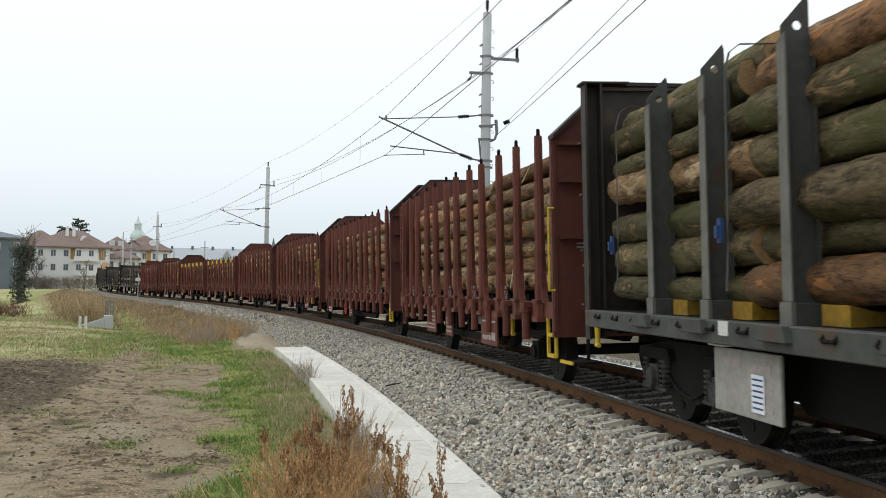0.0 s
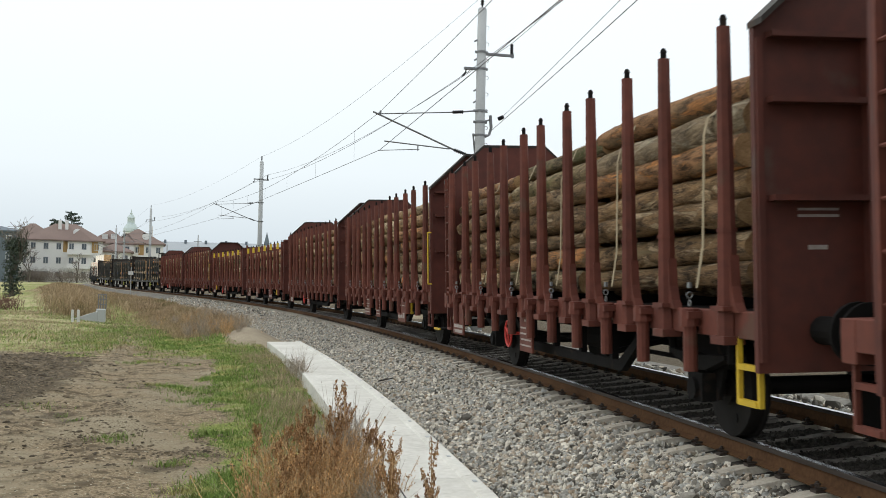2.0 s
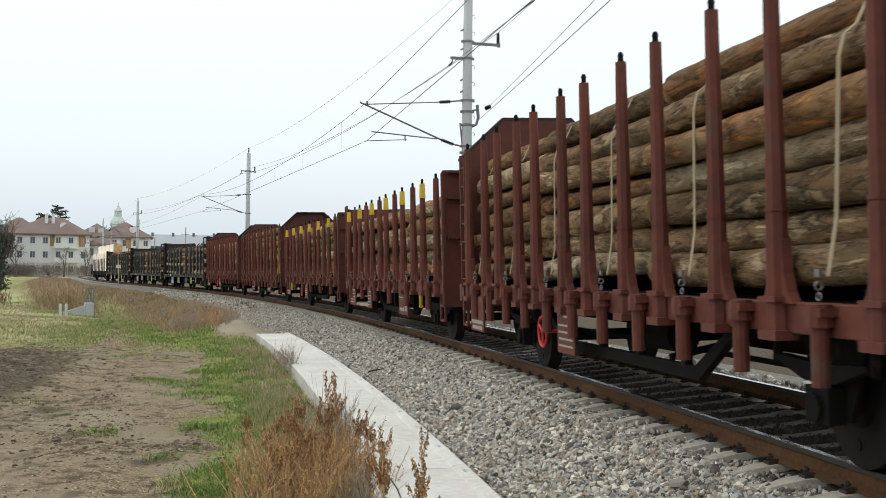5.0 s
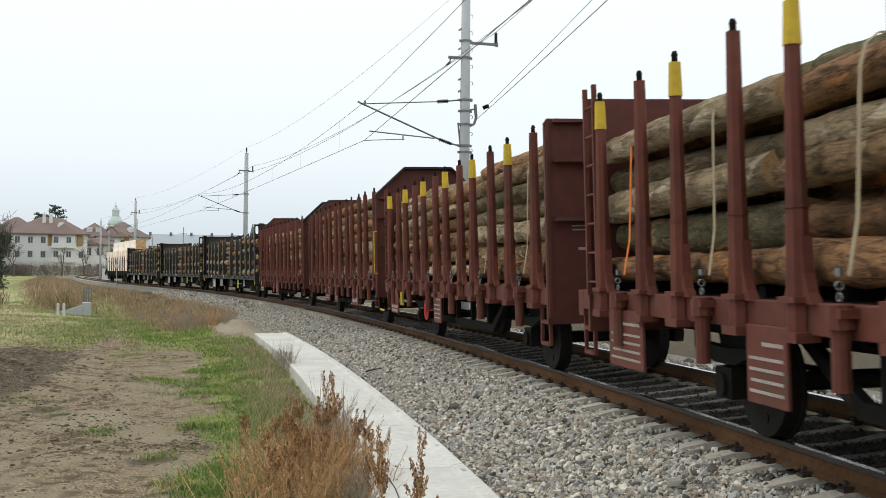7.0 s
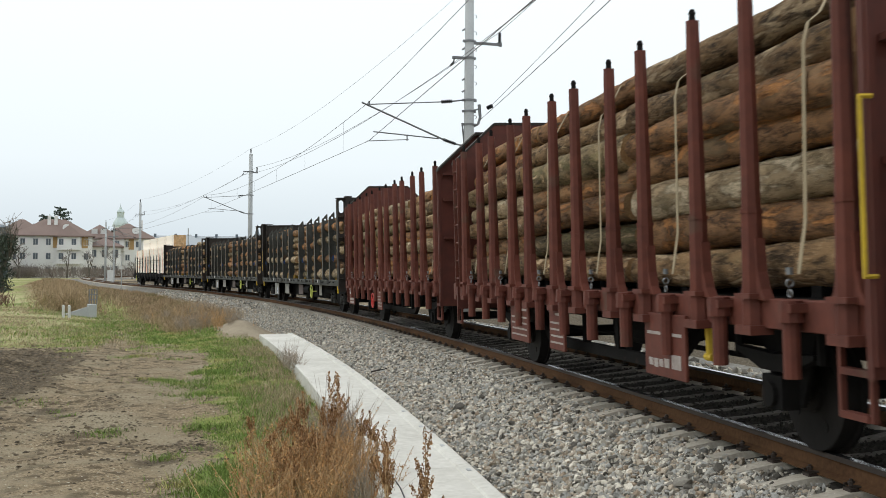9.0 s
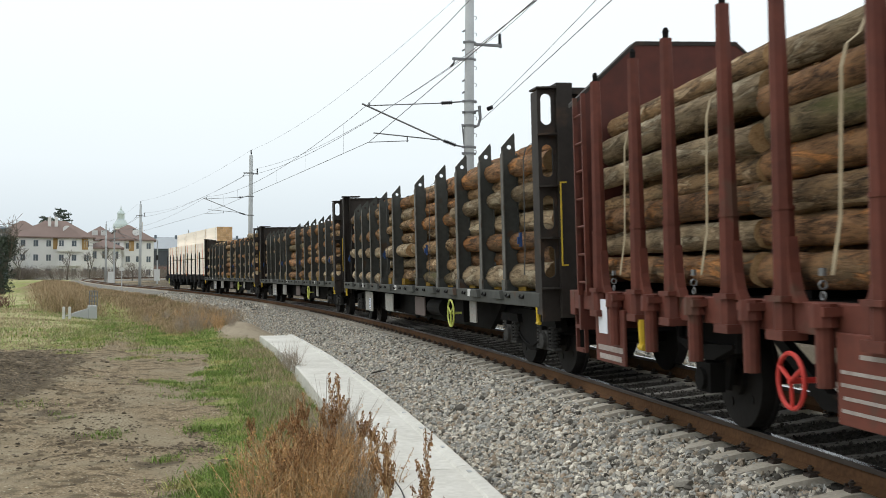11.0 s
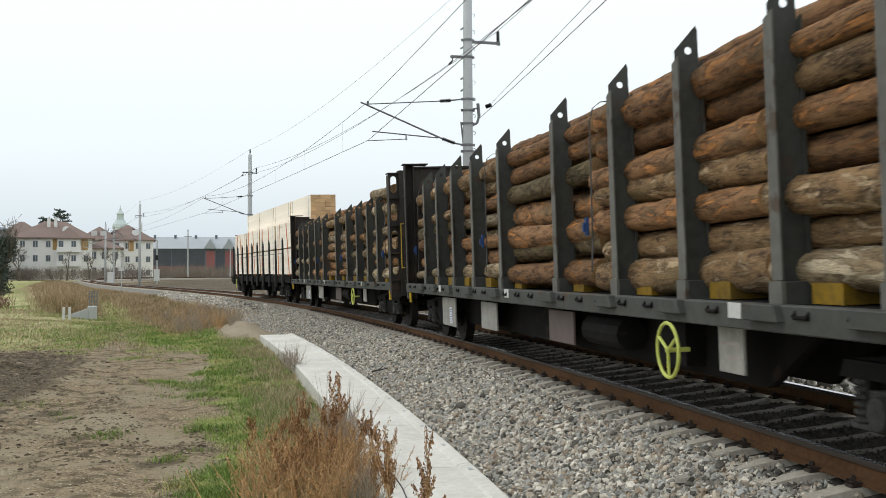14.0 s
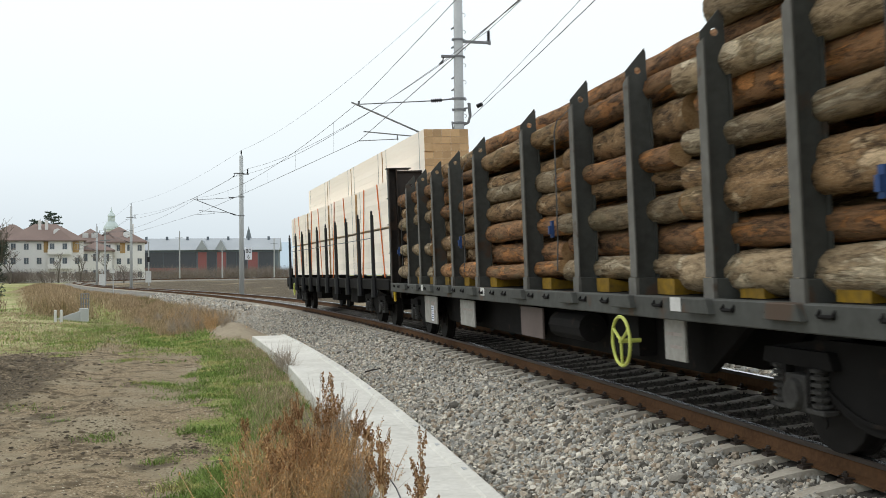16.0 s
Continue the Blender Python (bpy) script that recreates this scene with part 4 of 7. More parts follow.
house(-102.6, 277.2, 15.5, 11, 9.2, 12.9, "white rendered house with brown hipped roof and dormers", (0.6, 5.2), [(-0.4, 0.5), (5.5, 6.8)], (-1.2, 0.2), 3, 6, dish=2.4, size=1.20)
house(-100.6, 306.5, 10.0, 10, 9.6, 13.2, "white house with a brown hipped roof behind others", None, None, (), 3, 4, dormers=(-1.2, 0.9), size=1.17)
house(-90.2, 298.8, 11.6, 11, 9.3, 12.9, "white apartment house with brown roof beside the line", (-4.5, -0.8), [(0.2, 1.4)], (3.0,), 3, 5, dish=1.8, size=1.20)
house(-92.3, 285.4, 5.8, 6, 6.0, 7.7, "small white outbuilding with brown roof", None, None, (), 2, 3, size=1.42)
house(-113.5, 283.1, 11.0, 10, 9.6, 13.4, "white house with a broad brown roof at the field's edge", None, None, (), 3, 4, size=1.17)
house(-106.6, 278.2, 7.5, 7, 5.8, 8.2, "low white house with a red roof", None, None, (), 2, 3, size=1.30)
house(-115.0, 250.0, 17.0, 12, 9.8, 11.4, "blue-grey clad block with a shallow dark roof", None, None, (), 3, 5, SLATE, SLATE, size=1.25)


def hall(x, y, w, d, eave, ridge):
    hs = tagged(new("factory_hall"), "long hall with pale roof and red wall panels", "industrial hall")
    hs.matrix_basis = pose(x, y, -0.84 + float(swell(y)), 0, 0, facing(x, y) - 6) @ Matrix.Scale(1.28, 4)
    bm = bmesh.new()
    box(bm, -w / 2, w / 2, 0, d, 0, eave)
    part("wall", bm, SLATE, hs)
    bm = bmesh.new()
    prism(bm, [(-0.8, eave), (d + 0.8, eave), (d * 0.6, ridge), (d * 0.4, ridge)], "x", -w / 2 - 0.5, w / 2 + 0.5)
    rf = part("roof", bm, HALLROOF, hs)
    for i in range(7):
        bm = bmesh.new()
        cx = -w / 2 + w * (i + 0.5) / 7
        rod(bm, (cx, d * 0.35, ridge - 0.8), (cx, d * 0.35, ridge + 0.5), 0.35, 8)
        part("roof_vent", bm, SLATE, rf)
    for share in (0.475, 0.605):
        bm = bmesh.new()
        cx = -w / 2 + w * share
        prism(bm, [(cx - 1.7, eave), (cx + 1.7, eave), (cx, eave + 2.8)], "y", -1.2, d * 0.3)
        part("gable", bm, HALLROOF, rf)
    for a, b, low, red in ((0.02, 0.11, 3.4, 0), (0.115, 0.205, 3.4, 0), (0.21, 0.30, 3.4, 0), (0.305, 0.435, 3.4, 0), (0.445, 0.505, 1.2, 1), (0.51, 0.572, 0.6, 0), (0.578, 0.64, 1.2, 1),
                           (0.645, 0.71, 2.4, 0), (0.715, 0.785, 2.4, 0), (0.79, 0.858, 1.6, 1), (0.865, 0.98, 2.4, 0)):
        bm = bmesh.new()
        box(bm, -w / 2 + w * a, -w / 2 + w * b, -0.12, -0.004, low, eave - 0.6)
        part("panel", bm, HALLRED if red else HALLDARK, hs)
    for a, b in ((0.02, 0.30), (0.305, 0.435)):
        bm = bmesh.new()
        box(bm, -w / 2 + w * a, -w / 2 + w * b, -0.1, -0.004, 2.3, 3.3)
        part("parapet", bm, HALLRED, hs)
    return hs


hall(-85.1, 385.3, 40.0, 16, 8.3, 11.8)


def church(x, y):
    c = tagged(new("church_tower"), "pale church tower with green copper dome and lantern", "church tower")
    c.matrix_basis = pose(x, y, -0.84, 0, 0, facing(x, y))
    bm = bmesh.new()
    box(bm, -3.5, 3.5, -3.5, 3.5, 0, 27.4)
    for z in (20, 27.0):
        box(bm, -3.8, 3.8, -3.8, 3.8, z, z + 0.6)
    part("shaft", bm, PLASTER, c)
    bm = bmesh.new()
    prev = None
    for z, r in ((27.6, 4.1), (28.4, 4.4), (30.0, 4.0), (31.8, 2.9), (32.6, 2.4)):
        if prev:
            rod(bm, (0, 0, prev[0]), (0, 0, z), prev[1], 12, r)
        prev = (z, r)
    part("dome", bm, COPPER, c)
    bm = bmesh.new()
    rod(bm, (0, 0, 32.6), (0, 0, 35.8), 2.0, 10, 1.9)
    part("lantern", bm, COPPER, c)
    bm = bmesh.new()
    turned(bm, (0, 0, 35.8), (0, 0, 41.0), [(0.0, 2.3), (0.12, 2.0), (0.3, 1.3), (0.42, 0.6), (0.5, 0.75), (0.58, 0.35), (1.0, 0.05)])
    part("spire", bm, COPPER, c)
    for z in (22.5, 15):
        bm = bmesh.new()
        box(bm, -0.8, 0.8, -3.56, -3.504, z, z + 2.6)
        part("louvre", bm, GLASS, c)


church(-185.3, 600)
sp = tagged(new("steeple"), "small far church spire over the hall roof", "church tower")
sp.matrix_basis = pose(-162.8, 900, -0.84)
bm = bmesh.new()
box(bm, -2.5, 2.5, -2.5, 2.5, 0, 30)
part("shaft", bm, SLATE, sp)
bm = bmesh.new()
rod(bm, (0, 0, 30), (0, 0, 43), 3.2, 8, 0.1)
part("spire", bm, SLATE, sp)

# far hills close the view; their pale blue haze is painted into the colour
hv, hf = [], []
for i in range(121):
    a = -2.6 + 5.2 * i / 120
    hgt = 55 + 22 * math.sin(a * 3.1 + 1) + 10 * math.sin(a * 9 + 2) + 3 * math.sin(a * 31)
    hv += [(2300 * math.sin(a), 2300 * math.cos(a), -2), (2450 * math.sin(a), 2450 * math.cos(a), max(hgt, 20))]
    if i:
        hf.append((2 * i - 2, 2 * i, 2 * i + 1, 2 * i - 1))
tagged(new("backdrop_hills", quick("backdrop_hills", hv, hf, HILL, True)), "wooded hills on the horizon, haze painted pale blue", "hills", kind="structure")


# ---- trees and shrubs ----
def limbs(bm, rnd, start, way, length, r, depth, tips):
    end = start + way * length
    rod(bm, start, end, r, 6 if r > 0.05 else 4, r * 0.62)
    if depth == 0:
        tips.append(end)
        return
    for _ in range(rnd.choice((2, 3, 3))):
        turn = Vector((rnd.uniform(-1, 1), rnd.uniform(-1, 1), rnd.uniform(-0.25, 0.7)))
        limbs(bm, rnd, start + way * length * rnd.uniform(0.55, 1.0), (way + turn * 0.75).normalized(), length * rnd.uniform(0.6, 0.82), r * 0.58, depth - 1, tips)


def leaf_cloud(name, centres, spread_r, per, size, material, seed, flat=1.0):
    r = np.random.RandomState(seed)
    c = np.repeat(np.array(centres), per, 0)
    k = len(c)
    p = r.normal(0, 1, (k, 3)) * np.array([1, 1, flat])
    p = c + p / np.maximum(np.linalg.norm(p, axis=1, keepdims=True), 0.3) * spread_r * r.uniform(0.2, 1, (k, 1)) ** 0.6
    u, w = r.normal(0, 1, (k, 3)), r.normal(0, 1, (k, 3))
    u /= np.linalg.norm(u, axis=1, keepdims=True)
    w -= u * (u * w).sum(1, keepdims=True)
    w /= np.linalg.norm(w, axis=1, keepdims=True)
    s = size * r.uniform(0.6, 1.4, (k, 1))
    v = np.stack([p - u * s, p + w * s * 0.55, p + u * s, p - w * s * 0.55], 1).reshape(-1, 3)
    f = np.arange(4 * k).reshape(-1, 4)
    return quick(name, v.tolist(), f.tolist(), material)


def bare_tree(x, y, hgt, seed, label, ivy=False, depth=4):
    rnd = random.Random(seed)
    t = tagged(new("tree"), label, "tree")
    t.matrix_basis = pose(x, y, -0.9 + float(swell(y)))
    bm, tips = bmesh.new(), []
    limbs(bm, rnd, Vector((0, 0, 0)), Vector((rnd.uniform(-0.1, 0.1), rnd.uniform(-0.1, 0.1), 1)).normalized(), hgt * 0.36, hgt * 0.032, depth, tips)
    part("trunk", bm, BARKTREE, t)
    bm = bmesh.new()
    for p in tips:
        for _ in range(3):
            d = Vector((rnd.uniform(-1, 1), rnd.uniform(-1, 1), rnd.uniform(-0.2, 1))).normalized()
            rod(bm, p, p + d * hgt * rnd.uniform(0.05, 0.12), hgt * 0.0022, 3)
    tagged(part("twig_tangle", bm, TWIG, t), kind="stuff")
    if ivy:
        cs = [(0.25 * math.sin(k * 2.1), 0.25 * math.cos(k * 1.7), 0.3 + k * 0.27) for k in range(14)] + [(p.x * 0.45, p.y * 0.45, min(p.z, hgt * 0.66)) for p in tips[::5]]
        ob = new("ivy", leaf_cloud("ivy", cs, 0.85, 120, 0.1, IVY, seed))
        ob.parent = t
    return t


bare_tree(-40.2, 96, 7.4, 3, "bare field tree wrapped in dark ivy", True)
bare_tree(-44.8, 121, 3.6, 5, "small pale bare fruit tree", depth=3)
for k, (x, y, hh) in enumerate(((-52, 165, 5.5), (-58, 172, 5), (-64.5, 180, 5.5), (-71, 176, 6), (-47, 158, 3.6), (-77, 182, 5), (-60, 186, 6.0), (-83, 170, 6.5))):
    bare_tree(x * 1.45, y * 1.45, hh * 1.4, 20 + k, "bare winter tree among garden shrubs", depth=4)


def pine(x, y, hgt, seed):
    rnd = random.Random(seed)
    t = tagged(new("pine_tree"), "dark spreading pine behind the houses", "tree")
    t.matrix_basis = pose(x, y, -0.84 + float(swell(y)))
    bm = bmesh.new()
    rod(bm, (0, 0, 0), (0, 0, hgt * 0.95), 0.4, 8, 0.08)
    cs = []
    for k in range(26):
        z = hgt * (0.55 + 0.45 * k / 26)
        a = k * 2.4
        L = ((hgt - z) * 0.75 + 1.0) * rnd.uniform(0.6, 1.25)
        e = Vector((math.cos(a) * L, math.sin(a) * L, z + 0.3))
        rod(bm, (0, 0, z - 0.3), e, 0.09, 5, 0.03)
        cs += [tuple(Vector((0, 0, z)).lerp(e, u)) for u in (0.45, 0.75, 1.0)]
    part("trunk", bm, BARKTREE, t)
    ob = new("crown", leaf_cloud("crown", cs, 0.9, 34, 0.26, NEEDLE, seed, 0.22))
    ob.parent = t


pine(-121.5, 333, 21.6, 1)
pine(-127.5, 337, 19.2, 2)


def twig_hedge(name, label, spots, seed, per, hgt, width, material, thick=0.022):
    """Shrubs of many thin twigs that rise from spots."""
    r = np.random.RandomState(seed)
    c = np.repeat(np.array(spots), per, 0)
    k = len(c)
    b = c + np.stack([r.normal(0, width * 0.45, k), r.normal(0, width * 0.45, k), r.uniform(0, hgt * 0.5, k)], -1)
    d = np.stack([r.normal(0, 0.5, k), r.normal(0, 0.5, k), r.uniform(0.3, 1.2, k)], -1)
    e = b + d * (hgt * 0.5 * r.uniform(0.4, 1.1, k))[:, None]
    side = np.stack([r.normal(0, 1, k), r.normal(0, 1, k), 0 * b[:, 0]], -1)
    side /= np.linalg.norm(side, axis=1, keepdims=True)
    v = np.stack([b - side * thick, b + side * thick, e], 1).reshape(-1, 3)
    return tagged(new(name, quick(name, v.tolist(), np.arange(3 * k).reshape(-1, 3).tolist(), material)), label, "shrubs", kind="stuff")


rr = random.Random(8)
twig_hedge("garden_shrubs", "tangle of bare brown shrubs before the houses", [(x := rr.uniform(-128, -74), 256 + rr.uniform(0, 14) - 0.25 * (x + 90), -0.2) for _ in range(90)], 5, 220, 4.2, 3.0, TWIG)
twig_hedge("line_shrubs", "dark bare shrubs along the far line", [(rr.uniform(-105, -45), 330 + rr.uniform(0, 26), -0.2) for _ in range(130)], 6, 230, 5.6, 3.8, TWIG)
VINE = mat("reddish_brown_vine_stems", (0.16, 0.085, 0.065), 0.95, other=(0.1, 0.06, 0.045), big=0.5, fine=3, bump=0.0, island=0.4)
twig_hedge("vine_row", "low row of reddish-brown bare vines", [(-27.5 - 0.55 * i, 66 + 0.5 * i, -0.85) for i in range(26)], 7, 90, 1.3, 0.5, VINE)

# ---- culvert, marker posts, signs along the line ----
for k in range(2):
    bm = bmesh.new()
    rod(bm, (0, 0, -0.1), (0, 0, 0.5), 0.075, 10, 0.07)
    rod(bm, (0, 0, 0.5), (0, 0, 0.54), 0.075, 10, 0.03)
    me = mesh_of("marker_post", bm, WHITEPAINT)
    tagged(new("marker_post", me), "short white marker post by the culvert", "marker post", "white marker posts").matrix_basis = pose(-19.5 + 0.26 * k, 54 + 0.1 * k, -0.86)
cv = tagged(new("culvert"), "small concrete culvert headwall with a steel grating", "culvert")
cv.matrix_basis = pose(-19.6, 57.8, -0.95, 0, 0, 22)
bm = bmesh.new()
prism(bm, [(-1.1, -0.3), (0.5, -0.3), (0.5, 0.52), (0.1, 0.45), (-1.1, 0.05)], "y", 0.0, 0.3)
box(bm, 0.06, 0.5, -0.1, 0.9, -0.3, 0.56)
part("headwall", bm, MASTC, cv, bevel=0.02)
bm = bmesh.new()
for x in (0.15, 0.28, 0.41, 0.55):
    rod(bm, (x, 0.7, 0.5), (x, 0.7, 1.35), 0.03, 6)
for z in (0.8, 1.08, 1.35):
    rod(bm, (0.15, 0.7, z), (0.55, 0.7, z), 0.03, 6)
part("railing", bm, GALV, cv)


def line_post(name, label, x, y, hgt, r, parts_at=()):
    p = tagged(new(name), label, "post")
    p.matrix_basis = pose(x, y, -0.84 + float(swell(y)))
    bm = bmesh.new()
    rod(bm, (0, 0, 0), (0, 0, hgt), r, 8, r * 0.7)
    part("pole", bm, MASTC, p)
    for pn, z, w, hh, m in parts_at:
        bm = bmesh.new()
        box(bm, -w / 2, w / 2, -r - 0.08, -r - 0.02, z, z + hh)
        part(pn, bm, m, p)
    return p


line_post("line_mast", "plain far mast of the returning line", -73.6, 300, 14.0, 0.22, [("crossarm", 12.0, 2.2, 0.15, GALV)])
line_post("line_mast", "plain far mast of the returning line", -61.7, 300, 9.5, 0.22, [("crossarm", 8.4, 2.0, 0.15, GALV)])
line_post("line_mast", "plain far mast of the returning line", -51.9, 330, 12.8, 0.22, [("crossarm", 11.0, 2.2, 0.15, GALV)])
line_post("line_mast", "pale mast beside the far bend", -64.5, 205, 11.0, 0.2, [("crossarm", 8.6, 2.0, 0.15, GALV), ("upper_crossarm", 9.8, 1.2, 0.12, GALV)])
line_post("signal_post", "white signal post with a dark head", -52.1, 190, 8.0, 0.14, [("signal_head", 4.4, 0.5, 0.9, BLACKINS), ("plate", 0.8, 1.0, 2.0, WHITEPAINT)])
line_post("relay_box_post", "pale trackside cabinet on a post", -56.5, 178, 3.2, 0.1, [("cabinet", 0.4, 1.0, 2.0, WHITEPAINT)])
line_post("distance_post", "thin grey distance post with a small plate", -33.8, 110, 3.3, 0.05, [("plate", 2.5, 0.5, 0.35, WHITEPAINT)])

sg = tagged(new("speed_board"), "white speed board with black figures on a mast", "sign")
sg.matrix_basis = pose(-15.33, 84.6, 2.56, 0, 0, 10)
bm = bmesh.new()
box(bm, -0.27, 0.27, 0.0, 0.025, 0.0, 0.96)
part("plate", bm, PAPER, sg, bevel=0.006)
bm = bmesh.new()
box(bm, -0.45, 0.1, 0.03, 0.07, 0.2, 0.25)
box(bm, -0.45, 0.1, 0.03, 0.07, 0.72, 0.77)
part("bracket", bm, GALV, sg)
for body, z, size in (("80", 0.52, 0.46), ("6", 0.08, 0.42)):
    cu = bpy.data.curves.new("figure", "FONT")
    cu.body, cu.size, cu.align_x, cu.extrude = body, size, "CENTER", 0.003
    cu.materials.append(BLACKINS)
    ob = new("figure", cu)
    ob.parent = sg
    ob.matrix_basis = pose(0, -0.006, z, 90, 0, 0)

# ---- plants near the camera ----
GRASSG = mat("green_grass_blades", (0.17, 0.245, 0.058), 0.75, other=(0.105, 0.16, 0.03), big=0.5, fine=3, bump=0.0, island=0.45, third=(0.34, 0.32, 0.12), third_at=0.54)
GRASSD = mat("dry_straw_blades", (0.39, 0.315, 0.20), 0.85, other=(0.26, 0.195, 0.12), big=0.5, fine=3, bump=0.0, island=0.4)
BANKGRASS = mat("brown_dead_bank_grass", (0.38, 0.285, 0.175), 0.9, other=(0.25, 0.17, 0.10), big=0.25, fine=2, bump=0.0, island=0.4, third=(0.20, 0.17, 0.08), third_at=0.56)
RUST = mat("rust_brown_seed_heads", (0.33, 0.18, 0.082), 0.9, other=(0.17, 0.088, 0.043), big=3, fine=20, bump=0.0, island=0.4)
STEM = mat("dry_tan_stems", (0.52, 0.36, 0.20), 0.85, other=(0.30, 0.18, 0.095), big=3, fine=20, bump=0.0, island=0.35)
HUSK = mat("dry_brown_husks", (0.52, 0.30, 0.13), 0.9, other=(0.30, 0.16, 0.07), big=3, fine=20, bump=0.0, island=0.45)
PALESTEM = mat("pale_grey_dry_stems", (0.36, 0.30, 0.235), 0.9, other=(0.23, 0.18, 0.135), big=3, fine=20, bump=0.0, island=0.3)
CLOD = mat("earth_clods", (0.135, 0.105, 0.07), 0.95, other=(0.06, 0.045, 0.03), big=6, fine=40, bump=0.3, island=0.6)


def blades(name, label, x, y, lo, hi, width, material, seed, lean=0.45):
    r = np.random.RandomState(seed)
    k = len(x)
    s, lat = beside(x, y)
    z = ground_height(x, y, s, lat) - 0.02
    hgt = r.uniform(lo, hi, k)
    a, b = r.uniform(0, 6.283, k), r.uniform(0, 6.283, k)
    w = width * r.uniform(0.6, 1.3, k)
    ln = hgt * lean * r.uniform(0.1, 1.6, k)
    base = np.stack([x, y, z], -1)
    side = np.stack([np.cos(a), np.sin(a), 0 * a], -1) * w[:, None]
    out = np.stack([np.cos(b), np.sin(b), 0 * b], -1)
    mid_p = base + out * (ln * 0.35)[:, None] + np.array([0, 0, 1]) * (hgt * 0.6)[:, None]
    tip = base + out * ln[:, None] + np.array([0, 0, 1]) * hgt[:, None]
    v = np.stack([base - side, base + side, mid_p + side * 0.7, mid_p - side * 0.7, tip], 1).reshape(-1, 3)
    i = 5 * np.arange(k)[:, None]
    f = [tuple(q) for q in (i + np.array([[0, 1, 2, 3]])).tolist()] + [tuple(q) for q in (i + np.array([[3, 2, 4]])).tolist()]
    return tagged(new(name, quick(name, v.tolist(), f, material)), label, "grass", kind="stuff")


def scatter(seed, s0, s1, l0, l1, count, which, power=1.0):
    """Plan points strewn beside the track where a cover grows; denser where that cover is full."""
    r = np.random.RandomState(seed)
    s = s0 + (s1 - s0) * r.uniform(0, 1, count) ** power
    lat = r.uniform(l0, l1, count)
    p = on_tracks(s, lat, 0)
    c = cover(p[:, 0], p[:, 1], s, lat)
    keep = r.uniform(0, 1, count) < which(c, s, lat, p)
    return p[keep, 0], p[keep, 1]


x, y = scatter(1, 2, 20, 4.05, 8.5, 130000, lambda c, s, l, p: np.clip(c[0] * 1.3 - 0.25, 0, 1) * (0.12 + 0.88 * (wobble(p[:, 0], p[:, 1], 2.6, 31) > -0.05)))
blades("near_grass", "short winter grass between path and slab", x, y, 0.025, 0.095, 0.0055, GRASSG, 2, 0.9)
x, y = scatter(3, 18, 52, 4.05, 11.5, 120000, lambda c, s, l, p: np.clip(c[0] * 1.2 - 0.2, 0, 1) * (1 - 0.8 * c[3]) * 0.8 * smooth(11.3, 8.0, l))
blades("middle_grass", "patchy green grass along the field path", x, y, 0.03, 0.11, 0.011, GRASSG, 4, 0.9)
x, y = scatter(5, 3, 30, 4.03, 5.6, 60000, lambda c, s, l, p: 0.45 * (0.2 + 0.8 * (wobble(p[:, 0], p[:, 1], 1.7, 33) > -0.05)) * smooth(5.6, 4.3, l))
blades("straw_grass", "dry straw grass by the concrete slab", x, y, 0.05, 0.2, 0.0045, GRASSD, 6, 0.7)
x, y = scatter(7, 32, 80, 4.2, 8.2, 75000, lambda c, s, l, p: c[3] * (0.35 + 0.65 * (wobble(p[:, 0], p[:, 1], 0.9, 35) > -0.1)))
blades("bank_grass", "tall dry brown grass on the bank", x, y, 0.08, 0.32, 0.010, BANKGRASS, 8, 0.5)
x, y = scatter(9, 66, 150, 9.0, 22.0, 80000, lambda c, s, l, p: c[3])
blades("far_bank_grass", "dry brown grass on the far bank", x, y, 0.1, 0.36, 0.022, BANKGRASS, 10, 0.5)
x, y = scatter(17, 70, 120, 4.3, 8.5, 30000, lambda c, s, l, p: c[3])
blades("line_grass", "dry grass beside the distant ballast", x, y, 0.15, 0.5, 0.022, BANKGRASS, 18, 0.5)
x, y = scatter(19, 27, 66, 7.5, 20.0, 62000, lambda c, s, l, p: 0.25 + 0.6 * (wobble(p[:, 0], p[:, 1], 0.8, 37) > 0))
blades("field_straw", "short straw stubble on the field", x, y, 0.04, 0.13, 0.012, GRASSD, 20, 0.8)
x, y = scatter(21, 30, 75, 8.0, 22.0, 40000, lambda c, s, l, p: 0.2 + 0.7 * (wobble(p[:, 0], p[:, 1], 0.5, 38) > -0.1))
blades("field_grass", "thin green grass on the field", x, y, 0.04, 0.15, 0.012, GRASSG, 22, 0.8)
# tufts that stand alone on the path
tx, ty = [], []
rt = np.random.RandomState(12)
for cx, cy, n, sp_ in ((-2.15, 10.6, 2200, 0.26), (-2.6, 11.2, 700, 0.2), (-2.35, 11.9, 1300, 0.2), (-3.39, 12.76, 200, 0.12), (-3.55, 15.4, 420, 0.18), (-4.69, 14.7, 200, 0.16), (-7.14, 18.0, 120, 0.3), (-8.1, 27.5, 400, 0.3), (-5.0, 21.5, 1500, 0.5), (-4.2, 19.6, 1500, 0.45), (-8.8, 18.5, 150, 0.25)):
    tx.append(rt.normal(cx, sp_, n))
    ty.append(rt.normal(cy, sp_, n))
blades("grass_tufts", "bright green grass tufts on the path", np.concatenate(tx), np.concatenate(ty), 0.03, 0.12, 0.006, GRASSG, 13, 1.0)

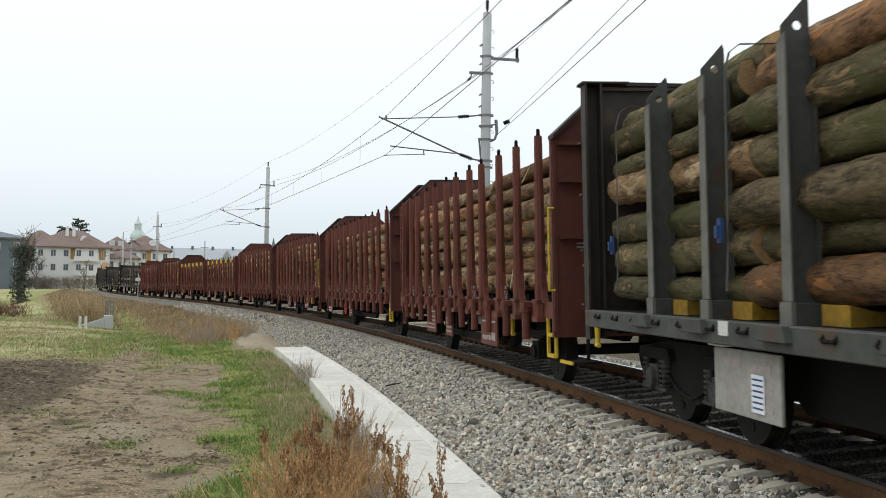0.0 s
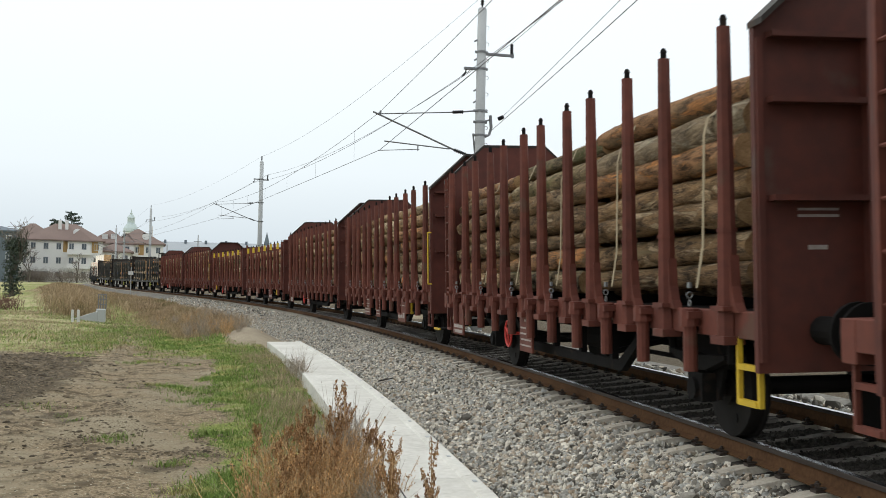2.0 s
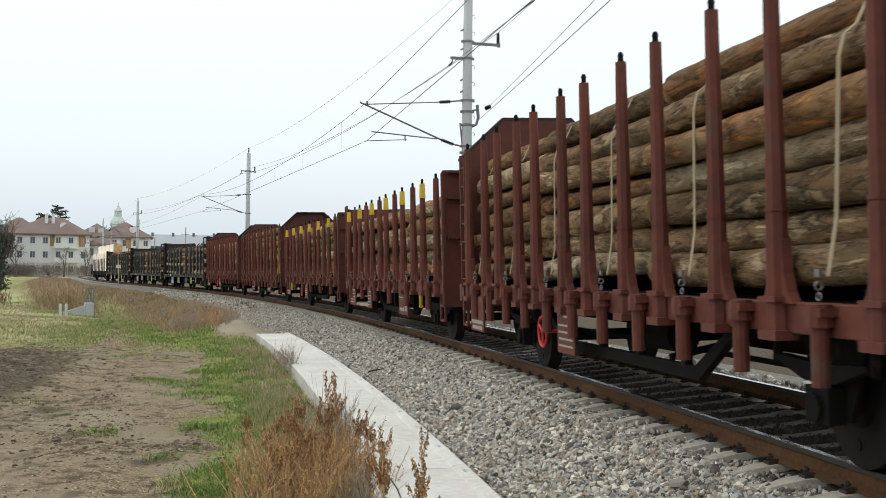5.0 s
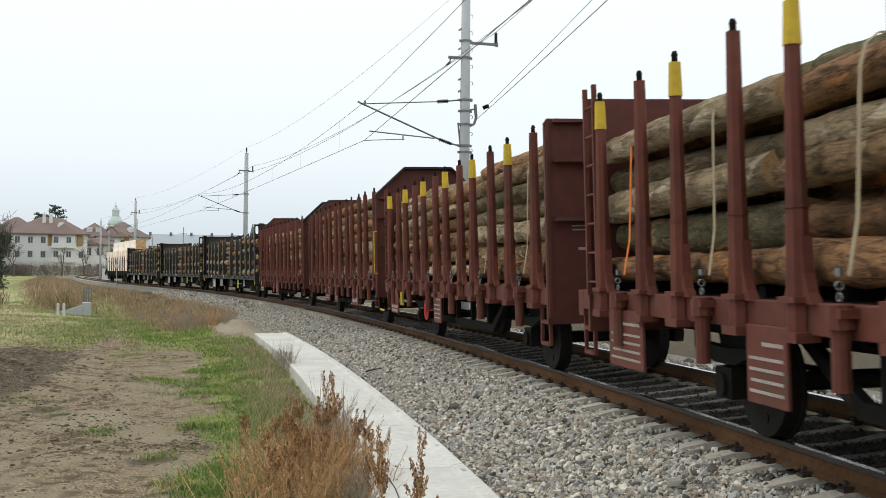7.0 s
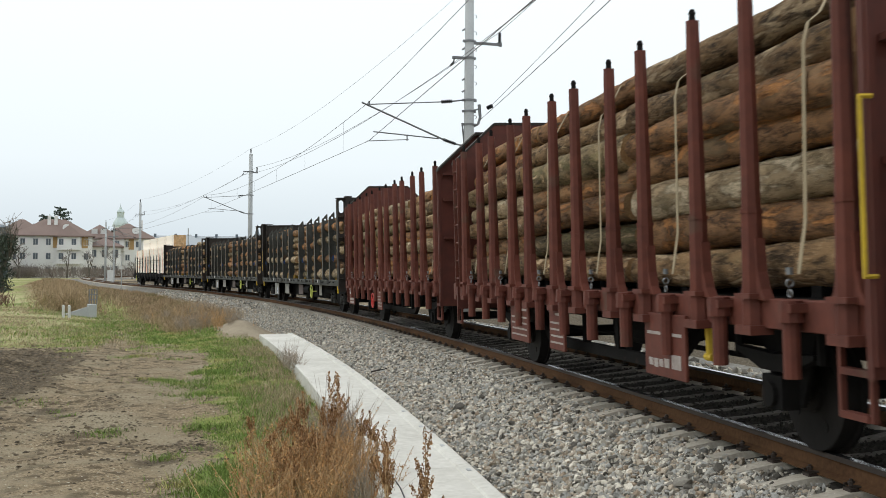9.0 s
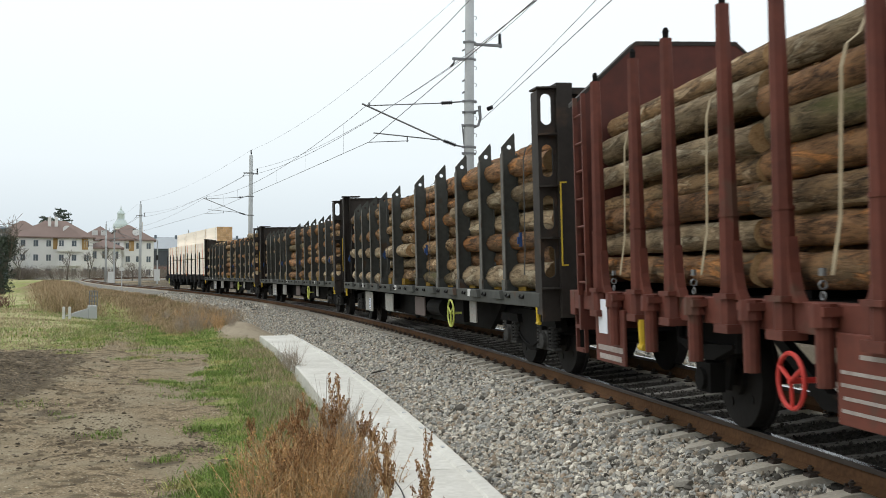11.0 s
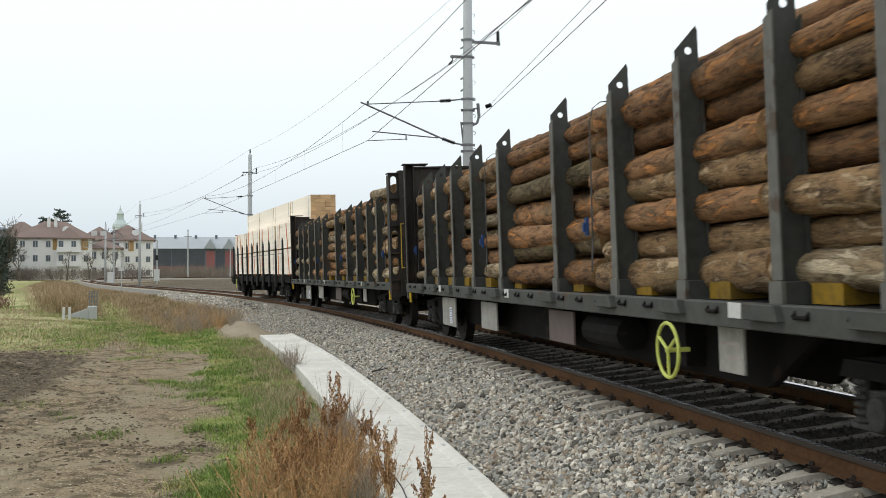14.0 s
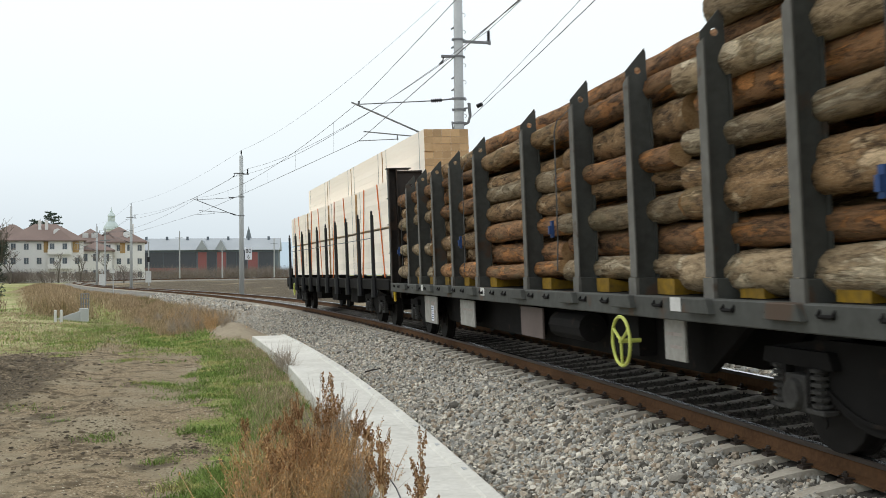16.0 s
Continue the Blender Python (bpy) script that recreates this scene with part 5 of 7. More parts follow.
# clods and stones on the path and the soil heap
rc = np.random.RandomState(15)
ico_v = np.array([(math.cos(k * 1.2566), math.sin(k * 1.2566), 0.0) for k in range(5)] + [(0.55 * math.cos(k * 1.2566 + 0.6), 0.55 * math.sin(k * 1.2566 + 0.6), 0.55) for k in range(5)])
ico_f = [t for k in range(5) for t in ((k, (k + 1) % 5, 5 + k), (5 + k, (k + 1) % 5, 5 + (k + 1) % 5))] + [(5, 6, 7), (5, 7, 8), (5, 8, 9)]
# churned patches of broken earth along the wheel ruts
HEAPS = np.concatenate([np.stack([rc.normal(s_, ls, n_), rc.normal(l_, ll, n_)], -1) for s_, l_, ls, ll, n_ in
                        ((13.9, 7.5, 0.9, 0.25, 260), (9.0, 6.2, 0.3, 0.3, 240), (8.3, 5.8, 0.25, 0.25, 160), (9.9, 7.5, 0.7, 0.45, 420), (9.9, 5.6, 0.25, 0.2, 120),
                         (10.8, 6.8, 0.3, 0.3, 60), (8.2, 7.7, 0.7, 0.4, 200), (7.4, 6.3, 0.4, 0.5, 120), (12.5, 8.0, 1.5, 0.3, 160))])
cs_ = np.concatenate([rc.uniform(3, 30, 9000), rc.normal(18.5, 4.5, 7000), HEAPS[:, 0]])
cl_ = np.concatenate([rc.uniform(5.4, 11, 9000), rc.normal(10.7, 1.1, 7000), HEAPS[:, 1]])
pp = on_tracks(cs_, cl_, 0)
pz = ground_height(pp[:, 0], pp[:, 1], cs_, cl_)
size = rc.lognormal(-4.3, 0.5, len(cs_)) * np.where(np.arange(len(cs_)) < 9000, 0.6, np.where(np.arange(len(cs_)) < 16000, 1.9, 1.15))
v = ico_v[None] * (1 + rc.uniform(-0.3, 0.3, (len(cs_), 10, 3)))
an = rc.uniform(0, 6.28, len(cs_))
v = np.stack([v[..., 0] * np.cos(an)[:, None] - v[..., 1] * np.sin(an)[:, None], v[..., 0] * np.sin(an)[:, None] + v[..., 1] * np.cos(an)[:, None], v[..., 2] * 0.7], -1) * size[:, None, None]
v = v + np.stack([pp[:, 0], pp[:, 1], pz], -1)[:, None, :]
f = (np.array(ico_f)[None] + 10 * np.arange(len(cs_))[:, None, None]).reshape(-1, 3)
tagged(new("earth_clods", quick("earth_clods", v.reshape(-1, 3).tolist(), f.tolist(), CLOD)), "loose earth clods and pebbles on the path", "soil", kind="stuff")


def spike(bm, rnd, a, b, r):
    """A dense seed spike of many small husks round a stem."""
    n = int((b - a).length / 0.006)
    q = (b - a).to_track_quat("Z", "Y")
    for i in range(n):
        u = i / n
        ang = i * 2.4 + rnd.uniform(-0.4, 0.4)
        rr_ = r * (1.0 - 0.55 * u) * rnd.uniform(0.5, 1.15)
        p = a.lerp(b, u) + q @ Vector((rr_ * math.cos(ang), rr_ * math.sin(ang), 0))
        s = 0.0125 * rnd.uniform(0.7, 1.3)
        o = [Vector((rnd.uniform(-1, 1), rnd.uniform(-1, 1), rnd.uniform(-1, 1))).normalized() * s for _ in range(3)]
        vs = [bm.verts.new(p + k) for k in o] + [bm.verts.new(p - o[0] * 0.9 + Vector((0, 0, s)))]
        bm.faces.new((vs[0], vs[1], vs[2]))
        bm.faces.new((vs[0], vs[3], vs[1]))
        bm.faces.new((vs[1], vs[3], vs[2]))


def dock_plant(hgt, seed, branches, spread_out=0.35):
    rnd = random.Random(seed)
    d = tagged(new("dock_plant"), "dead dock stalk with rust-brown seed spikes", "dry plant", "dead weeds beside the slab")
    stem, head = bmesh.new(), bmesh.new()
    lean = Vector((rnd.uniform(-0.12, 0.12), rnd.uniform(-0.12, 0.12), 1)).normalized()
    top = lean * hgt
    rod(stem, (0, 0, -0.03), top, 0.006, 5, 0.003)
    spike(head, rnd, top * 0.68, top, 0.026)
    for i in range(branches):
        u = rnd.uniform(0.45, 0.8)
        a = lean * hgt * u
        ang = rnd.uniform(0, 6.28)
        b = a + Vector((math.cos(ang) * spread_out, math.sin(ang) * spread_out, 1)).normalized() * hgt * rnd.uniform(0.14, 0.3)
        rod(stem, a, b, 0.004, 4, 0.002)
        spike(head, rnd, a.lerp(b, 0.3), b, 0.021)
    part("stem", stem, STEM, d)
    tagged(part("seed_head", head, RUST, d), kind="stuff")
    return d


def wisp_plant(hgt, seed, material, label, n=14, tw=2, husk=None, r=0.0048):
    rnd = random.Random(seed)
    d = tagged(new("dry_weed"), label, "dry plant", "dead weeds beside the slab")
    bm, lines = bmesh.new(), []
    for _ in range(n):
        b = Vector((rnd.uniform(-0.12, 0.12), rnd.uniform(-0.12, 0.12), 0))
        w = Vector((rnd.gauss(0, 0.3), rnd.gauss(0, 0.3), 1)).normalized()
        L = hgt * rnd.uniform(0.55, 1.0)
        kink = b + w * L * 0.6
        end = kink + (w + Vector((rnd.uniform(-0.3, 0.3), rnd.uniform(-0.3, 0.3), 0))).normalized() * L * 0.4
        rod(bm, b, kink, r, 4, r * 0.75)
        rod(bm, kink, end, r * 0.75, 4, r * 0.33)
        lines += [(b.lerp(kink, 0.3), kink), (kink, end)]
        for _ in range(tw):
            p = b.lerp(kink, rnd.uniform(0.4, 1.0))
            rod(bm, p, p + Vector((rnd.uniform(-1, 1), rnd.uniform(-1, 1), rnd.uniform(0.4, 1.4))).normalized() * L * rnd.uniform(0.12, 0.25), 0.002, 3, 0.001)
    tagged(part("stem_tangle", bm, material, d), kind="stuff")
    if husk:
        bm = bmesh.new()
        for a_, b_ in lines:
            for _ in range(34):
                p = a_.lerp(b_, rnd.uniform(0.15, 1.0)) + Vector((rnd.uniform(-1, 1), rnd.uniform(-1, 1), rnd.uniform(-1, 1))) * 0.014
                s = rnd.uniform(0.006, 0.015)
                o = [Vector((rnd.uniform(-1, 1), rnd.uniform(-1, 1), rnd.uniform(-1, 1))) * s for _ in range(3)]
                bm.faces.new([bm.verts.new(p + k) for k in o])
        tagged(part("husk", bm, husk, d), kind="stuff")
    return d


def ground_at(x, y):
    return float(ground_height(np.array([x]), np.array([y]))[0])


rp = random.Random(21)
rb = random.Random(31)
bank_spots = []
for _ in range(34):
    s, lat = rb.uniform(37, 62), rb.gauss(5.0, 0.5)
    p = on_track(s, lat)
    bank_spots.append((p.x, p.y, ground_at(p.x, p.y) - 0.05))
twig_hedge("bank_brambles", "tangled brown dead brambles on the bank", bank_spots, 15, 190, 0.82, 0.8, BANKGRASS, 0.009)
bush_spots = [(x, y, ground_at(x, y) - 0.05) for x, y in ((-20.6 - 0.42 * i + rb.gauss(0, 0.35), 60.0 + 0.75 * i + rb.gauss(0, 0.5)) for i in range(11))]
twig_hedge("culvert_brambles", "taller brown dead brambles behind the culvert", bush_spots, 16, 420, 1.95, 1.5, BANKGRASS, 0.014)
protos = [dock_plant(h, 60 + i, b) for i, (h, b) in enumerate(((0.9, 5), (0.7, 4), (1.12, 6), (0.58, 3)))]
weeds = [wisp_plant(h, 80 + i, STEM, "clump of dry tan weed stems", 12, 5, HUSK) for i, h in enumerate((0.7, 0.55, 0.8))]
greys = [wisp_plant(h, 90 + i, PALESTEM, "wispy pale grey dead weed", 18, 14, None, 0.003) for i, h in enumerate((1.1, 0.7))]
protos.append(dock_plant(0.84, 71, 11, 0.75))
firsts = set()


def plant(proto, x, y, scale=1.0):
    m = pose(x, y, ground_at(x, y), 0, 0, rp.uniform(0, 360))
    if proto.name not in firsts:
        firsts.add(proto.name)
        proto.matrix_basis = m
        return proto
    return copy_thing(proto, m)


for i in range(46):
    plant(weeds[i % 3], rp.gauss(-1.3, 0.34), rp.gauss(10.4, 0.75))
for i in range(26):
    plant(protos[(0, 1, 3, 1, 3)[i % 5]], rp.gauss(-1.3, 0.34), rp.gauss(10.4, 0.6))
for x, y, k in ((-1.07, 10.6, 2), (-1.12, 10.9, 2), (-0.42, 8.1, 2), (-0.47, 8.3, 1), (-0.16, 8.0, 2), (-0.22, 8.15, 1), (-0.3, 7.9, 3), (-2.0, 10.9, 1), (-1.75, 10.7, 3), (-0.62, 8.6, 1), (-0.2, 7.55, 4), (-0.48, 7.75, 0)):
    plant(protos[k], x, y)
for x, y, k in ((-1.3, 12.2, 0), (-1.2, 12.6, 0), (-1.42, 12.9, 1), (-1.05, 11.9, 1), (-1.15, 11.4, 0), (-1.22, 11.7, 0), (-1.08, 11.1, 0), (-3.55, 23.5, 1), (-3.4, 23.0, 0), (-3.7, 24.2, 1), (-0.75, 9.4, 1), (-0.7, 9.8, 1)):
    plant(greys[k], x, y)
for i in range(60):
    s, lat = rp.uniform(33, 50), rp.gauss(5.3, 0.6)
    p = on_track(s, lat)
    plant(weeds[i % 3] if i % 3 == 0 else greys[1], p.x, p.y)

# ---- the train ----
RIDERS, SPINNERS = [], []


def gone(t):
    """Metres that the train has come since the clip's start."""
    return 10.55 * t + 0.0375 * t * t if t < 6 else 64.65 + 11.0 * (t - 6)


def ride(ob, front, a, b):
    RIDERS.append((ob, front, a, b))
    ob.rotation_mode = "QUATERNION"


def riding(front, a, b, t):
    s = front - gone(t)
    fa, fb = frame_at(s + a, 0.4), frame_at(s + b, 0.4)
    ax = (fb.translation - fa.translation).normalized()
    ay = (fa.col[1].to_3d() + fb.col[1].to_3d())
    ay = (ay - ax * ay.dot(ax)).normalized()
    m = Matrix((ax, ay, ax.cross(ay))).transposed().to_4x4()
    m.translation = fa.translation - ax * a
    return m


def wheelset_mesh():
    bm = bmesh.new()
    rod(bm, (0, -1.0, 0), (0, 1.0, 0), 0.085, 10)
    for side in (-1, 1):
        y = side * 0.75
        rod(bm, (0, y - 0.065, 0), (0, y + 0.065, 0), 0.455, 28)
        rod(bm, (0, y - side * 0.1, 0), (0, y - side * 0.066, 0), 0.485, 28)
        rod(bm, (0, y + side * 0.066, 0), (0, y + side * 0.11, 0), 0.16, 14)
        for i in range(4):
            a = i * math.pi / 2
            rod(bm, (0.3 * math.cos(a), y + side * 0.064, 0.3 * math.sin(a)), (0.3 * math.cos(a), y + side * 0.075, 0.3 * math.sin(a)), 0.045, 8)
    return mesh_of("wheelset", bm, WHEEL)


def buffer_mesh():
    bm = bmesh.new()
    rod(bm, (0, 0, 0), (-0.3, 0, 0), 0.11, 14)
    rod(bm, (-0.3, 0, 0), (-0.48, 0, 0), 0.085, 12)
    rod(bm, (-0.48, 0, 0), (-0.52, 0, 0), 0.23, 20)
    return mesh_of("buffer", bm, DARK)


WHEELSET, BUFFER = wheelset_mesh(), buffer_mesh()


def spin(parent, x):
    w = piece("wheelset", WHEELSET, parent, pose(x, 0, 0.455), "dark steel wheels on an axle")
    SPINNERS.append((w, x))
    return w


def buffers(parent, front, back):
    for x, turn in ((front, 0), (back, 180)):
        for y in (-0.875, 0.875):
            piece("buffer", BUFFER, parent, pose(x, y, 1.06, 0, 0, turn))


# shared small meshes
def stake_mesh(top, tip):
    bm = bmesh.new()
    rod(bm, (0, 0, 0.98), (0, 0, 1.86), 0.092, 8, 0.08)
    rod(bm, (0, 0, 1.84), (0, 0, 1.87), 0.088, 8)
    box(bm, -0.13, 0.13, -0.085, 0.1, 0.93, 1.0)
    prism(bm, [(-0.22, 1.19), (0.22, 1.19), (0.16, 1.27), (0.115, 1.4), (0.09, 1.65), (-0.09, 1.65), (-0.115, 1.4), (-0.16, 1.27)], "y", -0.06, 0.02)
    box(bm, -0.125, 0.125, -0.09, 0.1, 1.2, 1.24)
    rod(bm, (0, 0, 1.86), (0, 0, top - (0.3 if tip else 0.0)), 0.076, 8, 0.058)
    return mesh_of("stake", bm, RED)


def tip_mesh(top, yellow):
    bm = bmesh.new()
    rod(bm, (0, 0, top), (0, 0, top + 0.06), 0.028, 6, 0.026)
    rod(bm, (0, 0, top + 0.06), (0, 0, top + 0.1), 0.034, 6, 0.018)
    pin = len(bm.faces)
    if yellow:
        rod(bm, (0, 0, top - 0.3), (0, 0, top), 0.067, 8, 0.056)
    for k, f in enumerate(bm.faces):
        f.material_index = 1 if k >= pin else 0
    return mesh_of("stake_tip", bm, [DARK, YELLOW])


STAKES = {(top, tip): (stake_mesh(top, tip), tip_mesh(top, tip)) for top, tip in ((3.52, False), (3.25, False), (3.25, True))}


def wall_mesh(gable):
    bm = bmesh.new()
    if gable:
        out = [(-1.4, 0.74), (1.4, 0.74), (1.4, 3.42), (0.62, 4.12), (-0.62, 4.12), (-1.4, 3.42)]
    else:
        out = [(-1.4, 0.74), (1.4, 0.74), (1.4, 3.3), (1.36, 3.36), (-1.36, 3.36), (-1.4, 3.3)]
    prism(bm, out, "x", 0.0, 0.07)
    return mesh_of("end_wall", bm, REDWALL)


def rib_mesh(y0, y1, z0, z1, deep):
    bm = bmesh.new()
    box(bm, -deep, 0.0, y0, y1, z0, z1)
    return mesh_of("rib", bm, REDWALL)


RIBS = [rib_mesh(-1.3, 1.3, z, z + 0.045, 0.11) for z in (2.05, 2.8, 3.3)] + [rib_mesh(y, y + 0.05, 0.82, 3.3, 0.03) for y in (-1.39, 1.34)] + [
    rib_mesh(y, y + 0.06, 0.82, 3.3, 0.08) for y in (-0.5, 0.45)]


def wall_cap_mesh():
    bm = bmesh.new()
    pts = [(1.41, 3.43), (0.63, 4.14), (-0.63, 4.14), (-1.41, 3.43)]
    for p, q in zip(pts, pts[1:]):
        d = Vector((q[0] - p[0], q[1] - p[1])).normalized() * 0.0
        prism(bm, [p, q, (q[0] + d.x, q[1] - 0.05), (p[0] + d.x, p[1] - 0.05)], "x", -0.16, 0.08)
    return mesh_of("wall_cap", bm, DARKPAINT)


WALLS, CAP = {g: wall_mesh(g) for g in (True, False)}, wall_cap_mesh()


def ladder_meshes(material):
    bm = bmesh.new()
    box(bm, -0.02, 0.02, -0.025, 0.025, 1.15, 3.45)
    stile = mesh_of("stile", bm, material)
    bm = bmesh.new()
    rod(bm, (0, 0, 0), (0.34, 0, 0), 0.016, 6)
    return stile, mesh_of("rung", bm, material)


STILE, RUNG = ladder_meshes(RED)


def step_mesh(material):
    bm = bmesh.new()
    for x in (0.0, 0.36):
        box(bm, x - 0.02, x + 0.02, -0.02, 0.02, 0.46, 1.0)
    for z in (0.46, 0.74):
        box(bm, 0.021, 0.339, -0.03, 0.03, z, z + 0.045)
    return mesh_of("step", bm, [material])


def grab_mesh(z0, z1, r=0.02):
    bm = bmesh.new()
    rod(bm, (0, 0.06, z0), (0, 0.06, z1), r, 6)
    for z in (z0, z1):
        rod(bm, (0, -0.02, z), (0, 0.07, z), r, 6)
    return mesh_of("grab_rail", bm, YELLOW)


def tread_mesh():
    bm = bmesh.new()
    box(bm, -0.25, 0.25, -0.15, 0.218, 0.0, 0.03)
    dark = len(bm.faces)
    box(bm, -0.25, 0.25, 0.22, 0.25, -0.005, 0.035)
    for k, f in enumerate(bm.faces):
        f.material_index = 1 if k >= dark else 0
    return mesh_of("tread", bm, [DARK, YELLOW])


STEP, YELLOWSTEP, GRAB, THINGRAB, TREAD = step_mesh(RED), step_mesh(YELLOW), grab_mesh(1.47, 2.56, 0.016), grab_mesh(1.55, 2.65, 0.012), tread_mesh()


def winch_mesh():
    bm = bmesh.new()
    rod(bm, (0, 0, 0.66), (0, 0, 1.08), 0.062, 10)
    rod(bm, (0, 0, 1.05), (0, 0, 1.2), 0.095, 10, 0.085)
    box(bm, -0.11, 0.11, -0.12, 0.06, 1.12, 1.18)
    return mesh_of("strap_winch", bm, RED)


def hook_mesh():
    bm = bmesh.new()
    ring(bm, (0, 0.0, 1.25), "y", 0.026, 0.008, 12, 5)
    ring(bm, (0, 0.0, 1.32), "x", 0.026, 0.008, 12, 5)
    box(bm, -0.03, 0.03, -0.012, 0.012, 1.38, 1.43)
    return mesh_of("strap_hook", bm, GALV)


def strap_mesh(material, outer, crest, across, stand=0.09):
    """A webbing strap from the winch up the side of the load and over its top trunks: heights of the outer trunk's top and of the crest, and how far in that lies."""
    bm = bmesh.new()
    pts = [(0.0, 1.38), (-stand * 0.7, 1.75), (-stand, outer - 0.2), (-stand - 0.04, outer - 0.05), (-stand - 0.13, outer + 0.02), (-across + 0.12, crest - 0.1), (-across + 0.02, crest - 0.06)]
    for p, q in zip(pts, pts[1:]):
        n = Vector((q[1] - p[1], -(q[0] - p[0]))).normalized() * 0.004
        prism(bm, [(p[0], p[1]), (q[0], q[1]), (q[0] + n.x, q[1] + n.y), (p[0] + n.x, p[1] + n.y)], "x", -0.023, 0.023)
    return mesh_of("load_strap", bm, material)


def load_shape(z0, z1, half, r0, crown):
    """Height of the outermost trunks' top, of the first crown trunk's top, and its distance from the middle."""
    levels = int((z1 - z0) / (r0 * 1.9))
    y = half - 2.4 * r0
    return z0 + 2 * r0 + (levels - 1) * r0 * 1.9, z0 + 2 * r0 + levels * r0 * 1.9 - 0.05 + crown * (1 - (y / half) ** 2), y


WINCH, HOOK = winch_mesh(), hook_mesh()
WEBBING = {"beige": STRAP, "orange": ORANGE, "dark": DARKSTRAP}


def handwheel_mesh(material, r):
    bm = bmesh.new()
    ring(bm, (0, 0, 0), "y", r, 0.017, 28, 6)
    for i in range(3):
        a = 0.5 + i * 2.0944
        rod(bm, (0, 0, 0), (r * math.cos(a), 0, r * math.sin(a)), 0.016, 6)
    rod(bm, (0, -0.2, 0), (0, 0.02, 0), 0.022, 8)
    return mesh_of("handwheel", bm, material)


HANDRED, HANDLIME = handwheel_mesh(BRIGHTRED, 0.19), handwheel_mesh(LIME, 0.24)


def board(parent, x0, x1, z0, z1, material, marks, y=1.385):
    bm = bmesh.new()
    box(bm, x0, x1, y - 0.03, y, z0, z1)
    b = part("data_board", bm, material, parent, "painted board with white lettering", bevel=0.006)
    for mx, mz, w, hgt in marks:
        bm = bmesh.new()
        box(bm, x0 + mx * (x1 - x0), x0 + (mx + w) * (x1 - x0), y + 0.002, y + 0.005, z0 + mz * (z1 - z0), z0 + (mz + hgt) * (z1 - z0))
        part("marking", bm, FADED, b)
    return b


LINES = [(0.08, 0.74, 0.5, 0.05), (0.08, 0.56, 0.84, 0.04), (0.08, 0.42, 0.84, 0.04), (0.08, 0.28, 0.8, 0.04), (0.08, 0.14, 0.84, 0.04)]
EMBLEM = [(0.08, 0.66, 0.3, 0.05), (0.5, 0.66, 0.42, 0.05), (0.1, 0.16, 0.22, 0.22), (0.38, 0.16, 0.12, 0.14), (0.53, 0.16, 0.1, 0.12), (0.66, 0.14, 0.1, 0.14), (0.79, 0.16, 0.1, 0.12)]

LOGS = []


def log_meshes():
    for k in range(15):
        rnd = random.Random(40 + k)
        bm = bmesh.new()
        n, m = 16, 19
        taper, bend_y, bend_z = rnd.uniform(0.02, 0.16), rnd.uniform(-0.25, 0.25), rnd.uniform(-0.2, 0.2)
        lobe, ph = rnd.uniform(0.02, 0.07), rnd.uniform(0, 6)
        rows = []
        for i in range(m):
            u = i / (m - 1)
            cy, cz = 4 * bend_y * u * (1 - u), 4 * bend_z * u * (1 - u)
            knob = rnd.uniform(-0.05, 0.06) - (0.03 if i in (0, m - 1) else 0.0)
            rows.append([bm.verts.new((u, cy + (1 - taper * u + knob * 0.6 + lobe * math.sin(2 * a + ph)) * math.cos(a) + rnd.uniform(-0.06, 0.06),
                                       cz + (1 - taper * u + knob * 0.6 + lobe * math.sin(3 * a + ph)) * math.sin(a) + rnd.uniform(-0.06, 0.06)))
                         for a in (6.28319 * j / n for j in range(n))])
        for i in range(m - 1):
            for j in range(n):
                bm.faces.new((rows[i][j], rows[i][(j + 1) % n], rows[i + 1][(j + 1) % n], rows[i + 1][j])).smooth = True
        for row, u in ((rows[0], 0), (rows[-1], 1)):
            f = bm.faces.new(row)
            f.material_index = 1
        LOGS.append(mesh_of("log", bm, [(BARK, BARKGREY, BARKRED, BARKPALE, MOSSY)[k % 5], CUT]))


log_meshes()


